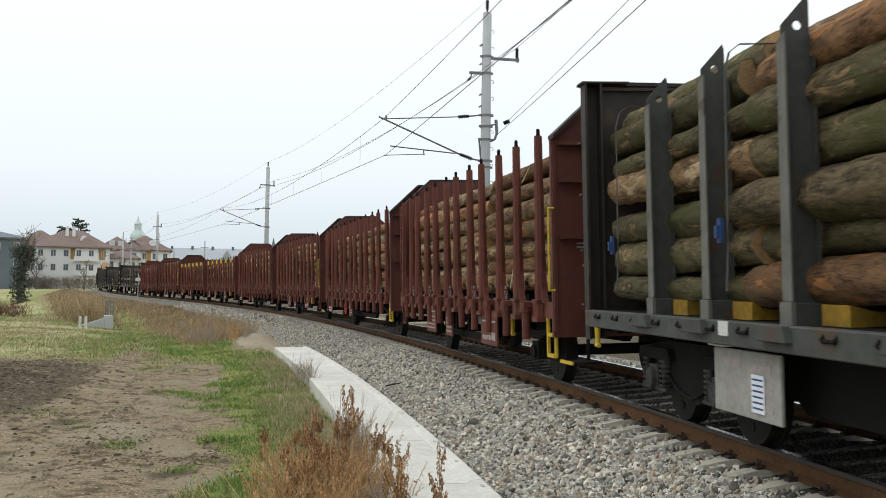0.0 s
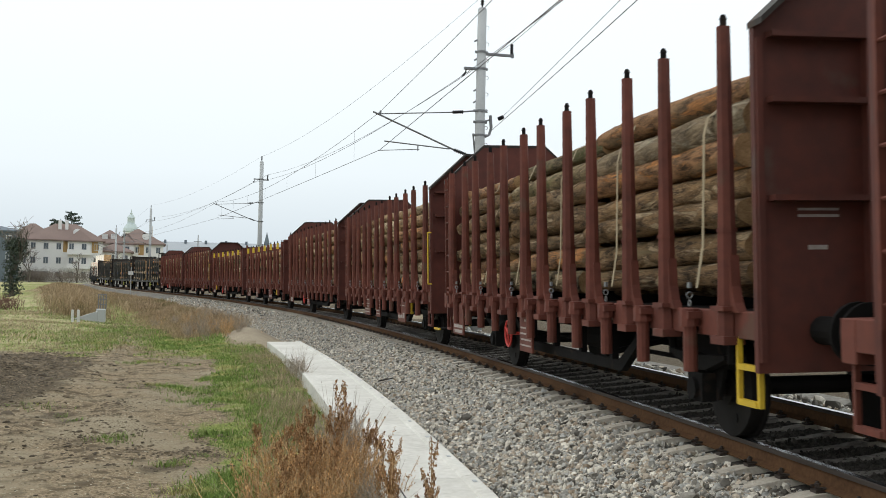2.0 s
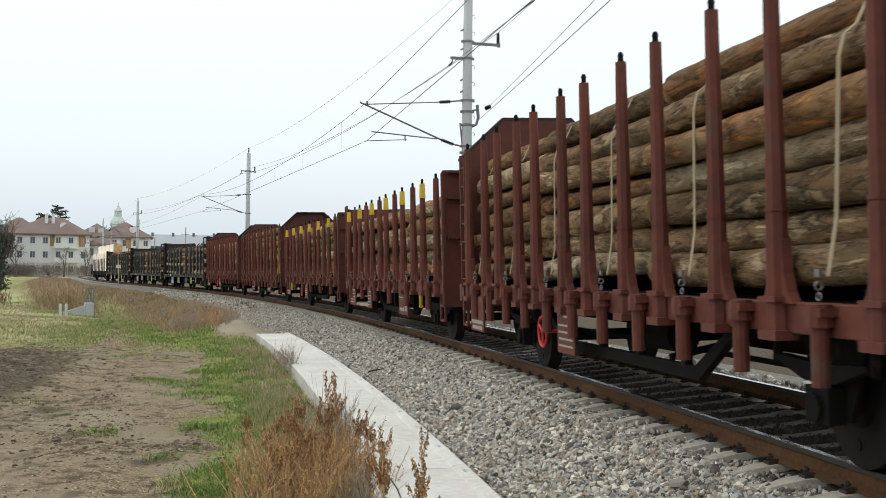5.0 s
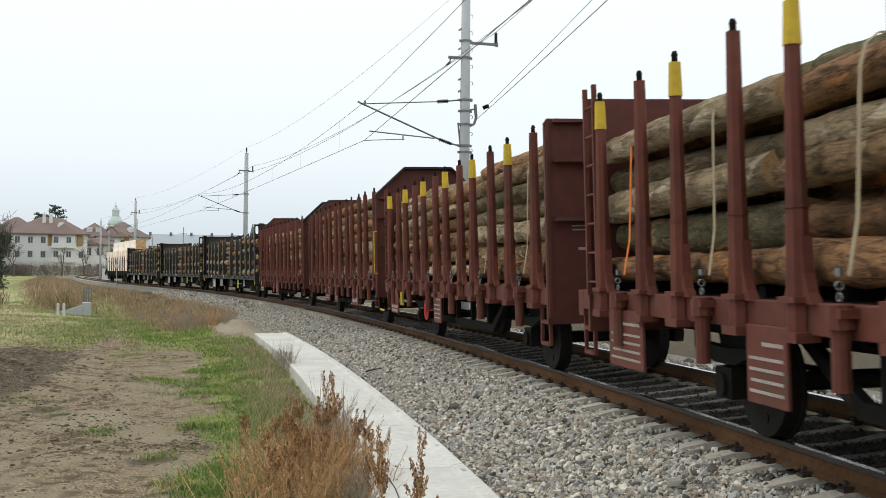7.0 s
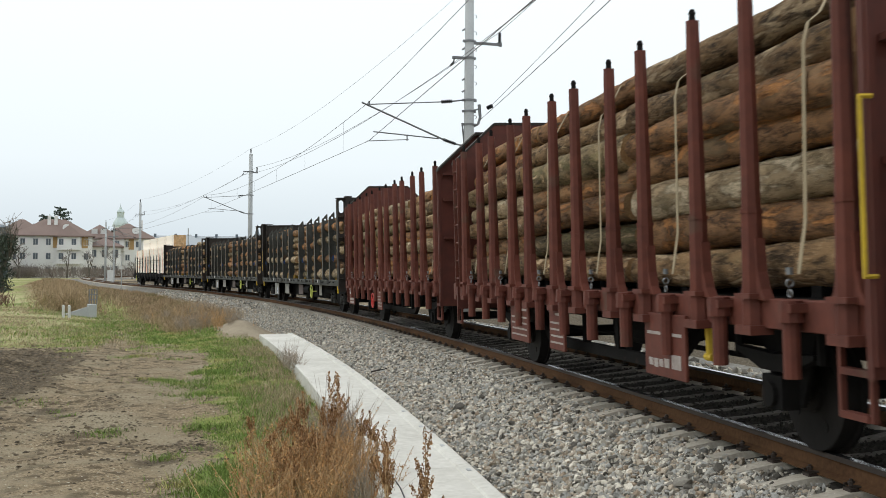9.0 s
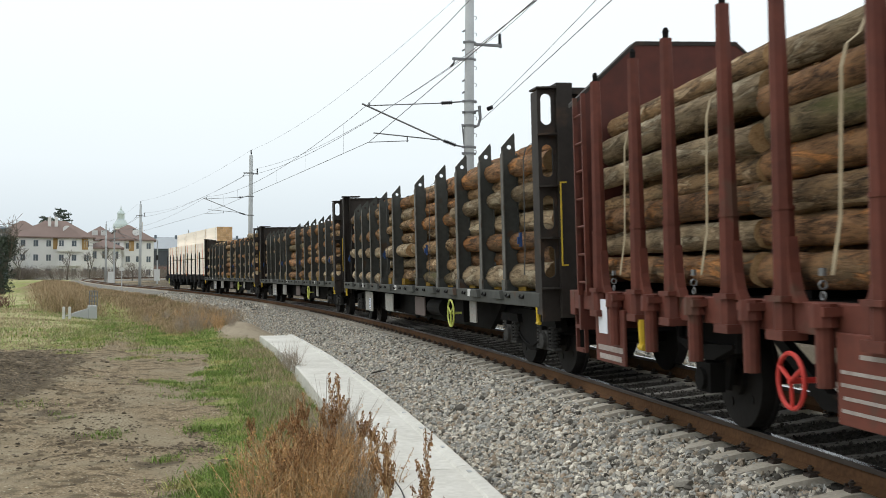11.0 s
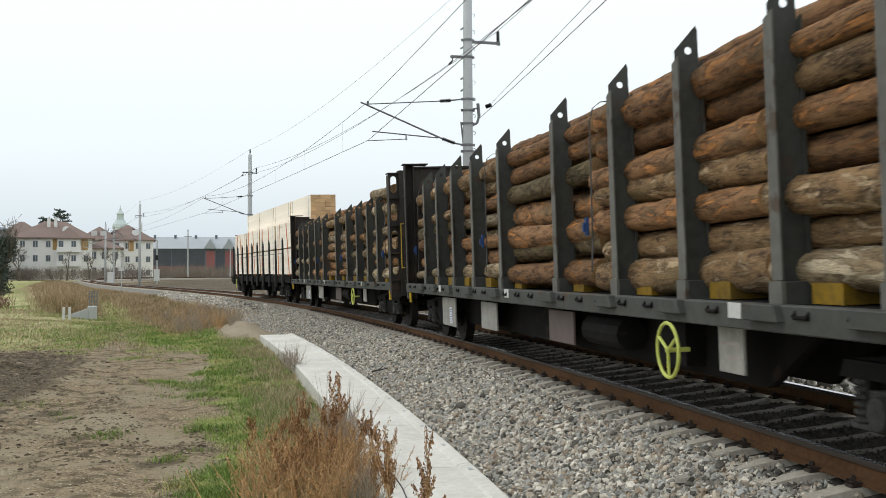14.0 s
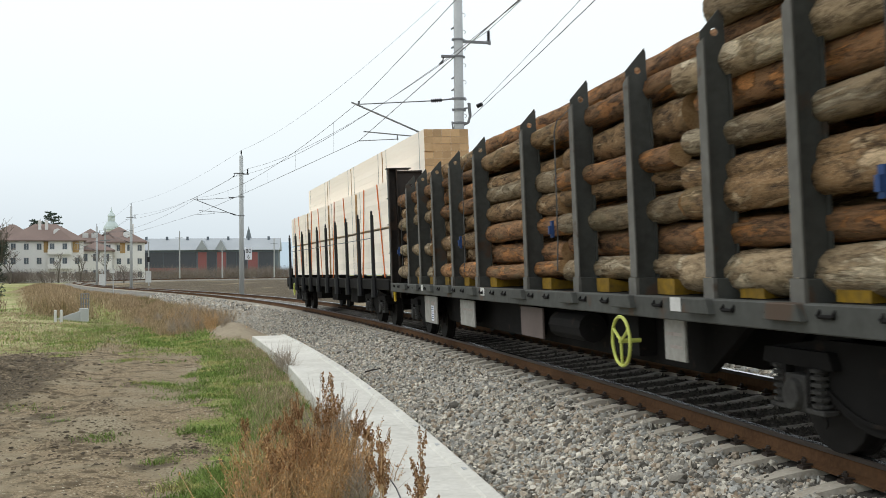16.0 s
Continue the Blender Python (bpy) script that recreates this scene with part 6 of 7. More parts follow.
def log_stack(front, a, b, x0, x1, z0, z1, half, seed, label, mix, r0=0.15, crown=0.25, joints=None):
    """A load of trunks laid along the wagon between its stakes, keyed like the wagon."""
    rnd = random.Random(seed)
    st = tagged(new("log_stack"), label, "log stack")
    ride(st, front, a, b)

    # trunks of about four metres lie in bundles, one behind the other
    count = max(1, round((x1 - x0) / 4.15))
    ends = [x0] + list(joints) + [x1] if joints else [x0 + (x1 - x0) * k / count for k in range(count + 1)]
    stray = 0.3 if joints else 0.12

    def row(y, z, r):
        for xa, xb in zip(ends, ends[1:]):
            rr = r * rnd.choice((rnd.uniform(0.66, 0.95), rnd.uniform(0.9, 1.06), rnd.uniform(0.96, 1.06), rnd.uniform(1.0, 1.3)))
            ln = xb - xa - rnd.uniform(0.02, 0.09)
            x = xa + rnd.uniform(0.0, 0.07) + (rnd.uniform(-0.25, 0.25) if rnd.random() < stray else 0.0)
            o = piece("log", LOGS[rnd.choices(range(15), weights=mix * 3)[0]], st)
            turned = pose(0, 0, 0, rnd.uniform(0, 360))
            if rnd.random() < 0.5:
                x, turned = x + ln, turned @ pose(0, 0, 0, 0, 0, 180)
            o.matrix_basis = (pose(x, y + rnd.uniform(-0.06, 0.02) - max(rr - r, 0), z + rnd.uniform(-0.03, 0.03), 0, rnd.uniform(-1.1, 1.1), rnd.uniform(-0.8, 0.8))
                              @ turned @ Matrix.Diagonal((ln, rr, rr, 1)))

    step = r0 * 1.9
    levels = int((z1 - z0) / step)
    for i in range(levels):
        z = z0 + r0 + i * step
        off = r0 * (i % 2) * 0.5
        row(half - r0 - off, z, r0)
        row(half - 3 * r0 - off, z + 0.05, r0)
        row(-half + r0 + off, z, r0)
        row(0.3 - off, z + 0.02, r0 * 1.1)
        row(-0.35 + off, z - 0.03, r0 * 1.1)
        if i == levels - 1:
            y = half - 5 * r0
            while y > -half + 3 * r0:
                row(y, z + crown * (1 - (y / half) ** 2) * 0.6, r0)
                y -= r0 * 1.95
    y = half - 2.4 * r0
    while y > -half + 2 * r0:
        row(y, z0 + r0 + levels * step - 0.06 + crown * (1 - (y / half) ** 2), r0 * 0.95)
        y -= r0 * 2.0
    return st


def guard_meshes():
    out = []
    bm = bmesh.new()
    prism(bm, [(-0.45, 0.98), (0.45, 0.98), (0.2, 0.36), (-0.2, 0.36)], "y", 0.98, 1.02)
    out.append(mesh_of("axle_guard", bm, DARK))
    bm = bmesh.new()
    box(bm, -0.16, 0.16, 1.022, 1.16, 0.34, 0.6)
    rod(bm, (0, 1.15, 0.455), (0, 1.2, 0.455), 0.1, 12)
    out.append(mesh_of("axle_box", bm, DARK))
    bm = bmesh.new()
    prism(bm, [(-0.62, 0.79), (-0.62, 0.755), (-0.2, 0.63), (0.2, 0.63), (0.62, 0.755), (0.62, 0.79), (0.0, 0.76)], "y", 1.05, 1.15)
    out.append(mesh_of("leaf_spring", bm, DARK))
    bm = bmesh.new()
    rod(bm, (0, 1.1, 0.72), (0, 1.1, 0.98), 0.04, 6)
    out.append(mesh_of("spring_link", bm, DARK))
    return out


GUARD, AXLEBOX, SPRING, LINK = guard_meshes()


def small_gear():
    bm = bmesh.new()
    rod(bm, (0, 0, 0.66), (0, 0, 0.95), 0.035, 8, 0.045)
    rod(bm, (-0.06, 0, 0.68), (0.07, 0, 0.68), 0.035, 8)
    cock = mesh_of("brake_handle", bm, YELLOW)
    bm = bmesh.new()
    rod(bm, (0, 0, 0.42), (0, 0, 0.95), 0.025, 6)
    rod(bm, (0, -0.3, 0.95), (0, 0, 0.95), 0.025, 6)
    hang = mesh_of("tread_hanger", bm, DARK)
    bm = bmesh.new()
    box(bm, -0.07, 0.07, -1.1, 1.1, 1.2, 1.29)
    return cock, hang, mesh_of("bearer", bm, DARK)


COCK, HANGER, BEARER = small_gear()


def red_wagon(front, n, gable_front, gable_back, yellow_tips, stakes, boards, straps, seed):
    w = tagged(new("timber_wagon"), "oxide-red two-axle stake wagon with gabled end walls" if not yellow_tips else
               "oxide-red two-axle stake wagon with yellow-tipped stakes", "freight wagon", "red log wagons of the train")
    a, b = 1.4, 9.85
    ride(w, front, a, b)
    bm = bmesh.new()
    for y0, y1 in ((1.24, 1.36), (-1.36, -1.24)):
        box(bm, -0.25, 13.3, y0, y1, 0.98, 1.2)
    for x in np.arange(0.4, 13.0, 1.2):
        box(bm, x, x + 0.12, -1.24, 1.24, 0.98, 1.16)
    box(bm, -0.305, -0.255, -1.36, 1.36, 0.9, 1.2)
    box(bm, 13.3, 13.5, -1.36, 1.36, 0.9, 1.2)
    part("underframe", bm, RED, w, bevel=0.008)
    bm = bmesh.new()
    box(bm, -0.25, 13.3, -1.235, 1.235, 1.165, 1.2)
    part("floor", bm, DARK, w, "dark timber floor")
    for x, g, turn in ((-0.38, gable_front, 0), (12.98, gable_back, 180)):
        e = piece("end_wall", WALLS[g], w, pose(x, 0, 0, 0, 0, turn), "dark red ribbed steel end wall")
        for my, mz, mw, mh in ((0.72, 1.98, 0.34, 0.02), (0.72, 1.93, 0.34, 0.02), (0.82, 1.68, 0.16, 0.035)):
            bm = bmesh.new()
            box(bm, -0.004, -0.001, my, my + mw, mz, mz + mh)
            part("marking", bm, FADED, e)
        for rb in RIBS:
            piece("rib", rb, e)
        if g:
            piece("wall_cap", CAP, e)
    top = 3.25 if yellow_tips else 3.52
    for i, x in enumerate(stakes):
        for side in (1, -1):
            tip = yellow_tips and i % 2 == 1
            st = piece("stake", STAKES[(top, tip)][0], w, pose(x, side * 1.375, 0, 0, 0, 0 if side > 0 else 180))
            piece("stake_tip", STAKES[(top, tip)][1], st, None, "yellow painted tip with a dark pin" if tip else "thin dark pin")
    r0 = 0.165 if n in (4, 6) else (0.142, 0.147, 0.15)[seed % 3]
    load_top = 2.95 if n == 4 else 3.2 if n == 6 else 3.07
    crown = -0.3 if n == 4 else 0.0 if n == 5 else 0.22
    outer, crest, yc = load_shape(1.29, load_top, 1.27, r0, crown)
    cloth = {k: strap_mesh(WEBBING[k], outer, crest, 1.36 - yc) for k in {kind for _, kind in straps if kind}}
    lean = random.Random(seed)
    for i, (x, kind) in enumerate(straps):
        k = piece("strap_winch", WINCH, w, pose(x, 1.43, 0))
        if not kind:
            continue
        piece("strap_hook", HOOK, k)
        piece("load_strap", cloth[kind], w, pose(x, 1.36, 1.38, 0, lean.uniform(-2.5, 2.5), 0) @ pose(0, 0, -1.38), kind + " webbing strap over the logs")
        piece("strap_winch", WINCH, w, pose(x, -1.43, 0, 0, 0, 180))
    ladder = piece("ladder", None, w, pose(12.5, 1.42, 0))
    for x in (0.0, 0.34):
        piece("stile", STILE, ladder, pose(x, 0, 0))
    for i in range(7):
        piece("rung", RUNG, ladder, pose(0, 0, 1.3 + i * 0.32))
    if n < 2:
        piece("step", YELLOWSTEP, w, pose(-0.28, 1.34, 0), "yellow steel shunter's step")
    else:
        piece("step", STEP, w, pose(-0.28, 1.34, 0), "red steel shunter's step")
    if n in (0, 2, 6):
        piece("tread", TREAD, w, pose(-0.72, 1.1, 0.42), "yellow-edged tread plate")
        piece("tread_hanger", HANGER, w, pose(-0.6, 1.0, 0))
        piece("grab_rail", GRAB, w, pose(-0.42, 1.4, -0.1), "yellow grab rail")
    if n % 2:
        piece("brake_handle", COCK, w, pose(10.75, 1.4, 0), "yellow brake release handle")
    if n % 2:
        bm = bmesh.new()
        box(bm, 11.85, 12.15, 1.408, 1.414, 0.75, 1.12)
        part("paper_label", bm, PAPER, w, "white paper label in a frame")
    if n % 2 == 0:
        piece("brake_handle", COCK, w, pose(2.2, 1.3, 0), "yellow brake release handle")
    piece("step", STEP, w, pose(13.05, 1.3, 0), "red steel shunter's step")
    for x0, x1, marks in boards:
        board(w, x0, x1, 0.44, 1.02, RED, marks, 1.405)
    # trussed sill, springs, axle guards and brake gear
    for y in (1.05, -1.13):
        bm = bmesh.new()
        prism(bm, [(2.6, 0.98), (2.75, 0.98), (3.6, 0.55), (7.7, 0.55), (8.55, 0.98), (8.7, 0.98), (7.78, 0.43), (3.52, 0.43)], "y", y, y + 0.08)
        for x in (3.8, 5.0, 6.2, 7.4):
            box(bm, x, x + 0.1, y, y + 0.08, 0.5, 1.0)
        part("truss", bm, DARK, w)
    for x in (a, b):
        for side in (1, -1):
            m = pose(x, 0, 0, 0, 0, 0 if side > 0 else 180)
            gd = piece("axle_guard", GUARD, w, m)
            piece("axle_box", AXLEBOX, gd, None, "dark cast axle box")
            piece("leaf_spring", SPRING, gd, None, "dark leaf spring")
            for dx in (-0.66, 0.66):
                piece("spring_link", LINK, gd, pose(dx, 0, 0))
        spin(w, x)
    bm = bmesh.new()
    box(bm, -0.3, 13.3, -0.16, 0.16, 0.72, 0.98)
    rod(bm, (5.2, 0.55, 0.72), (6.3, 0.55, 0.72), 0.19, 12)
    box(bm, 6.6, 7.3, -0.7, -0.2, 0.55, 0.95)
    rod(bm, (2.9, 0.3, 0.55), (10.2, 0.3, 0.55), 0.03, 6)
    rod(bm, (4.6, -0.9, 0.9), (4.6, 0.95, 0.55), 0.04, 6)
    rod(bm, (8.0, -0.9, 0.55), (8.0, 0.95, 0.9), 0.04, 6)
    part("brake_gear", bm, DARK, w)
    if n % 2:
        piece("handwheel", HANDRED, w, pose(boards[0][1] + 0.55, 1.44, 0.66), "bright red brake handwheel")
    buffers(w, -0.384, 13.5)
    for x in np.arange(0.8, 12.9, 1.2):
        piece("bearer", BEARER, w, pose(float(x), 0, 0))
    log_stack(front, a, b, 0.2, 12.8, 1.29, load_top, 1.27, seed,
              "stack of rough-barked spruce logs on a red wagon", (4, 3, 4, 2, 1) if n == 4 else (6, 1, 5, 2, 0), r0, crown)
    return w


NORMAL = (0.3, 1.5, 2.6, 3.86, 4.82, 6.05, 7.02, 8.27, 9.3, 10.56, 11.41, 12.55)
MIRROR = (0.2, 1.5, 2.5, 3.72, 4.66, 5.88, 6.8, 8.06, 9.0, 10.22, 11.15, 12.43)
BACKSET = (-0.1, 1.22, 2.2, 3.44, 4.36, 5.6, 6.52, 7.78, 8.7, 9.95, 10.87, 12.15)
TEXT_BARS = [(0.05, 0.22, 0.85, 0.1), (0.1, 0.06, 0.75, 0.1)]
NB = [(6.5, 7.15, LINES), (2.8, 3.95, EMBLEM), (8.25, 9.3, LINES)]
MB_EVEN = [(6.15, 6.8, LINES), (2.48, 3.45, EMBLEM), (7.85, 8.85, LINES)]
MB_FOUR = [(8.2, 8.85, LINES), (3.15, 4.2, EMBLEM), (11.15, 12.2, LINES)]
MB_ODD = [(6.37, 7.06, LINES), (11.3, 12.3, TEXT_BARS)]
for n in range(8):
    yel = n in (4, 5)
    st = NORMAL if n == 0 else BACKSET if n > 5 else MIRROR
    gaps = (1, 3, 5, 7, 9) if n == 0 else (0, 2, 4, 6, 8, 10)
    straps = [((st[i] + st[i + 1]) / 2, "orange" if (n, i) in ((2, 2), (4, 10)) else "beige" if i in gaps else "") for i in range(11) if i in gaps or not yel]
    red_wagon(8.75 + 15.0 * n - (0, 0, 0, 0, 0, 0.05, 0.3, 0.45)[n], n, not yel, not yel, yel, st, NB if n == 0 else MB_FOUR if n == 4 else MB_ODD if n % 2 else MB_EVEN, straps, 11 + n)



# ---- grey bogie wagons ----
def post_mesh():
    """A stake of rolled channel, open towards the train's head: a web set back between an outer and an inner flange, a slanted top and a hole."""
    bm = bmesh.new()
    arc = [(-0.125 + 0.036 * math.cos(k * math.pi / 6), 3.38 + 0.036 * math.sin(k * math.pi / 6)) for k in range(12)]
    xa, xb = -0.035, -0.018
    prism(bm, [(-0.012, 1.1), (-0.012, 3.3), (-0.22, 3.3), (-0.235, 1.1)], "x", xa, xb)
    prism(bm, [(0.0, 3.3), (0.0, 3.38), (-0.089, 3.38)] + [arc[k] for k in (11, 10, 9)] + [(-0.125, 3.3)], "x", xa, xb)
    prism(bm, [(-0.22, 3.3), (-0.125, 3.3)] + [arc[k] for k in (9, 8, 7, 6)] + [(-0.215, 3.38)], "x", xa, xb)
    prism(bm, [(0.0, 3.38), (-0.2, 3.6), (-0.215, 3.56), (-0.215, 3.38)] + [arc[k] for k in (6, 5, 4, 3, 2, 1, 0)], "x", xa, xb)
    prism(bm, [(-0.1, 1.1), (0.05, 1.1), (0.04, 3.22), (-0.085, 3.29)], "y", -0.236, -0.224)
    web = mesh_of("stake", bm, GREY)
    bm = bmesh.new()
    box(bm, -0.12, 0.06, -0.24, -0.014, 1.04, 1.36)
    prism(bm, [(-0.2, 1.2), (0.2, 1.2), (0.26, 1.08), (-0.26, 1.08)], "y", 0.0, 0.14)
    foot = mesh_of("foot", bm, GREY, bevel=0.006)
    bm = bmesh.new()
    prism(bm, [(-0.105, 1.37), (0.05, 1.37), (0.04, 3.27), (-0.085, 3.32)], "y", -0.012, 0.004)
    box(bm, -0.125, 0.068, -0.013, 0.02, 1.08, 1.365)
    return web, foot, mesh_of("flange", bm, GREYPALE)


def bunk_mesh():
    bm = bmesh.new()
    prism(bm, [(-1.15, 1.14), (1.15, 1.14), (1.15, 1.29), (0.95, 1.24), (-0.95, 1.24), (-1.15, 1.29)], "x", -0.2, 0.2)
    return mesh_of("bunk", bm, BUNK)


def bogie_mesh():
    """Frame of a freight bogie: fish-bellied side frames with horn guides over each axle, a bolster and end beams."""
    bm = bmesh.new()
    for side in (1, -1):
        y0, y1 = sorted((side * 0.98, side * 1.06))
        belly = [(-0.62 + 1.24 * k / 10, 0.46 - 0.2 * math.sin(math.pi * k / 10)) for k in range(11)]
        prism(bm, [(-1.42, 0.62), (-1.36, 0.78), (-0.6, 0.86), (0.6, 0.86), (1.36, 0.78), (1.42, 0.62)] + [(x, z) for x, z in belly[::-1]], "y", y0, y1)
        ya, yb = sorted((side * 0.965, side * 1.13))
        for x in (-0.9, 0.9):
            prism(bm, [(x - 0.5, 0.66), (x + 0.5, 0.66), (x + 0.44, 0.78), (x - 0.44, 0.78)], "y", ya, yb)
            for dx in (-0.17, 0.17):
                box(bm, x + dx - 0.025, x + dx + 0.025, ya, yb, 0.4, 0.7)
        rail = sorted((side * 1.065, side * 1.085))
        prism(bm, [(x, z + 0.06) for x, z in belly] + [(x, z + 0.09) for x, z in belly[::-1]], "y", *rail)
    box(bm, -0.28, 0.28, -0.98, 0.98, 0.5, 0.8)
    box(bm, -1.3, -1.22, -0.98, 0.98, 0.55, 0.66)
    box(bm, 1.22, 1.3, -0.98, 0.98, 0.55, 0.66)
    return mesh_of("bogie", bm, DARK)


def axle_gear_meshes():
    """A cast axle box with its cover and carrier wings, and one coil spring."""
    bm = bmesh.new()
    box(bm, -0.14, 0.14, 1.0, 1.14, 0.33, 0.6)
    rod(bm, (0, 1.13, 0.455), (0, 1.19, 0.455), 0.125, 14, 0.11)
    box(bm, -0.38, 0.38, 1.02, 1.14, 0.33, 0.37)
    axle_box = mesh_of("axle_box", bm, SPRINGS, bevel=0.008)
    bm = bmesh.new()
    coils = [(0.0, 0.05)]
    for i in range(6):
        u = (i + 0.5) / 6
        coils += [(u - 0.055, 0.05), (u - 0.04, 0.078), (u + 0.04, 0.078), (u + 0.055, 0.05)]
    turned(bm, (0, 0, 0.37), (0, 0, 0.67), coils + [(1.0, 0.05)])
    return axle_box, mesh_of("coil_spring", bm, SPRINGS)


SPRINGS = mat("dusty_grey_spring_steel", (0.06, 0.058, 0.054), 0.75, other=(0.02, 0.019, 0.018), big=4, fine=20, amount=1.0, bump=0.05, spec=0.15)
AXLEGEAR, COIL = axle_gear_meshes()


def plate_with_slot(bm, x0, x1, y0, y1, z0, z1, a, b):
    """An upright plate from z0 to z1 with one long round-ended slot from a to b."""
    ym, r = (y0 + y1) / 2, (y1 - y0) * 0.31
    rim = [(ym + r * math.cos(math.pi * k / 8), b - r + r * math.sin(math.pi * k / 8)) for k in range(9)]
    foot = [(ym - r * math.cos(math.pi * k / 8), a + r - r * math.sin(math.pi * k / 8)) for k in range(9)]
    right = [(y1, z0), (y1, z1), (ym, z1)] + rim[4::-1] + foot[:3:-1] + [(ym, z0)]
    prism(bm, right, "x", x0, x1)
    prism(bm, [(2 * ym - y, z) for y, z in right][::-1], "x", x0, x1)


def end_frame_meshes():
    """End wall towards the head: a sheet, and on it broad slotted plates at the sides, deep posts, ribs and brackets."""
    bm = bmesh.new()
    box(bm, 0.08, 0.1, -0.9, 0.9, 1.0, 3.9)
    sheet, more = mesh_of("end_wall", bm, DARKPAINT), []
    for side in (1, -1):
        bm = bmesh.new()
        y0, y1 = sorted((side * 1.13, side * 1.38))
        for z0, z1, a, b in ((3.25, 3.86, 3.38, 3.8), (2.56, 3.25, 2.68, 3.12), (1.87, 2.56, 1.98, 2.44), (1.2, 1.87, 1.34, 1.76)):
            plate_with_slot(bm, 0.0, 0.03, y0, y1, z0, z1, a, b)
        box(bm, 0.0, 0.03, y0, y1, 0.76, 1.2)
        box(bm, 0.03, 0.28, *sorted((side * 1.345, side * 1.38)), 0.85, 3.84)
        bmesh.ops.remove_doubles(bm, verts=list(bm.verts), dist=0.0005)
        more.append(("side_plate", mesh_of("side_plate", bm, DARKPAINT)))
        bm = bmesh.new()
        box(bm, -0.06, 0.2, *sorted((side * 0.9, side * 1.128)), 0.80, 3.94)
        more.append(("corner_post", mesh_of("corner_post", bm, DARKPAINT, bevel=0.008)))
        for z in (1.2, 1.87, 2.56, 3.25):
            bm = bmesh.new()
            prism(bm, [(-0.1, side * 1.13), (-0.12, side * 1.25), (-0.04, side * 1.4), (0.0, side * 1.4), (0.0, side * 1.13)], "z", z - 0.012, z + 0.012)
            more.append(("bracket", mesh_of("bracket", bm, DARKPAINT)))
        bm = bmesh.new()
        prism(bm, [(-0.1, side * 1.13), (-0.05, side * 1.4), (0.28, side * 1.4), (0.28, side * 1.13)], "z", 3.862, 3.885)
        more.append(("cap_plate", mesh_of("cap_plate", bm, DARKPAINT)))
    for z in (1.2, 1.87, 2.56, 3.22, 3.8):
        bm = bmesh.new()
        box(bm, -0.02, 0.08, -0.9, 0.9, z, z + 0.06)
        more.append(("rib", mesh_of("rib", bm, DARKPAINT)))
    return sheet, more


def rear_frame_meshes():
    """End wall towards the tail: a plain sheet with one stout post on each side, shelf brackets, ribs and a roof plate."""
    bm = bmesh.new()
    box(bm, 0.09, 0.11, -1.14, 1.14, 1.0, 3.82)
    sheet, more = mesh_of("end_wall", bm, DARKPAINT), []
    for side in (1, -1):
        u, v = 1.14 * side, 1.36 * side
        bm = bmesh.new()
        prism(bm, [(0.2, u), (0.0, u), (0.0, v), (0.2, v), (0.2, v - 0.03 * side), (0.02, v - 0.03 * side), (0.02, u + 0.025 * side), (0.2, u + 0.025 * side)], "z", 0.78, 3.9)
        more.append(("corner_post", mesh_of("corner_post", bm, DARKPAINT)))
        for z in (1.2, 1.87, 2.56, 3.2):
            bm = bmesh.new()
            prism(bm, [(-0.2, side * 0.95), (-0.22, side * 1.2), (-0.12, side * 1.375), (0.0, side * 1.375), (0.0, side * 0.86)], "z", z - 0.012, z + 0.012)
            more.append(("bracket", mesh_of("bracket", bm, DARKPAINT)))
        bm = bmesh.new()
        prism(bm, [(-0.24, side * 0.8), (-0.24, side * 1.2), (-0.08, side * 1.39), (0.21, side * 1.39), (0.21, side * 0.8)], "z", 3.902, 3.925)
        more.append(("cap_plate", mesh_of("cap_plate", bm, DARKPAINT)))
    for z in (1.2, 1.87, 2.56, 3.2):
        bm = bmesh.new()
        box(bm, 0.02, 0.09, -1.14, 1.14, z, z + 0.05)
        more.append(("rib", mesh_of("rib", bm, DARKPAINT)))
    bm = bmesh.new()
    box(bm, 0.02, 0.16, -1.14, 1.14, 3.82, 3.86)
    more.append(("rib", mesh_of("rib", bm, DARKPAINT)))
    return sheet, more


POST, BUNKM, BOGIE, ENDFRAME, REARFRAME = post_mesh(), bunk_mesh(), bogie_mesh(), end_frame_meshes(), rear_frame_meshes()


def sign_mesh(kind):
    bm = bmesh.new()
    if kind == "warning":
        prism(bm, [(-0.1, 0), (0.1, 0), (0.0, 0.17)], "x", 0, 0.006)
        return mesh_of("warning_sign", bm, YELLOW)
    rod(bm, (0.0, 0, 0), (0.006, 0, 0), 0.1, 20)
    return mesh_of("warning_sign", bm, WHITEPAINT)


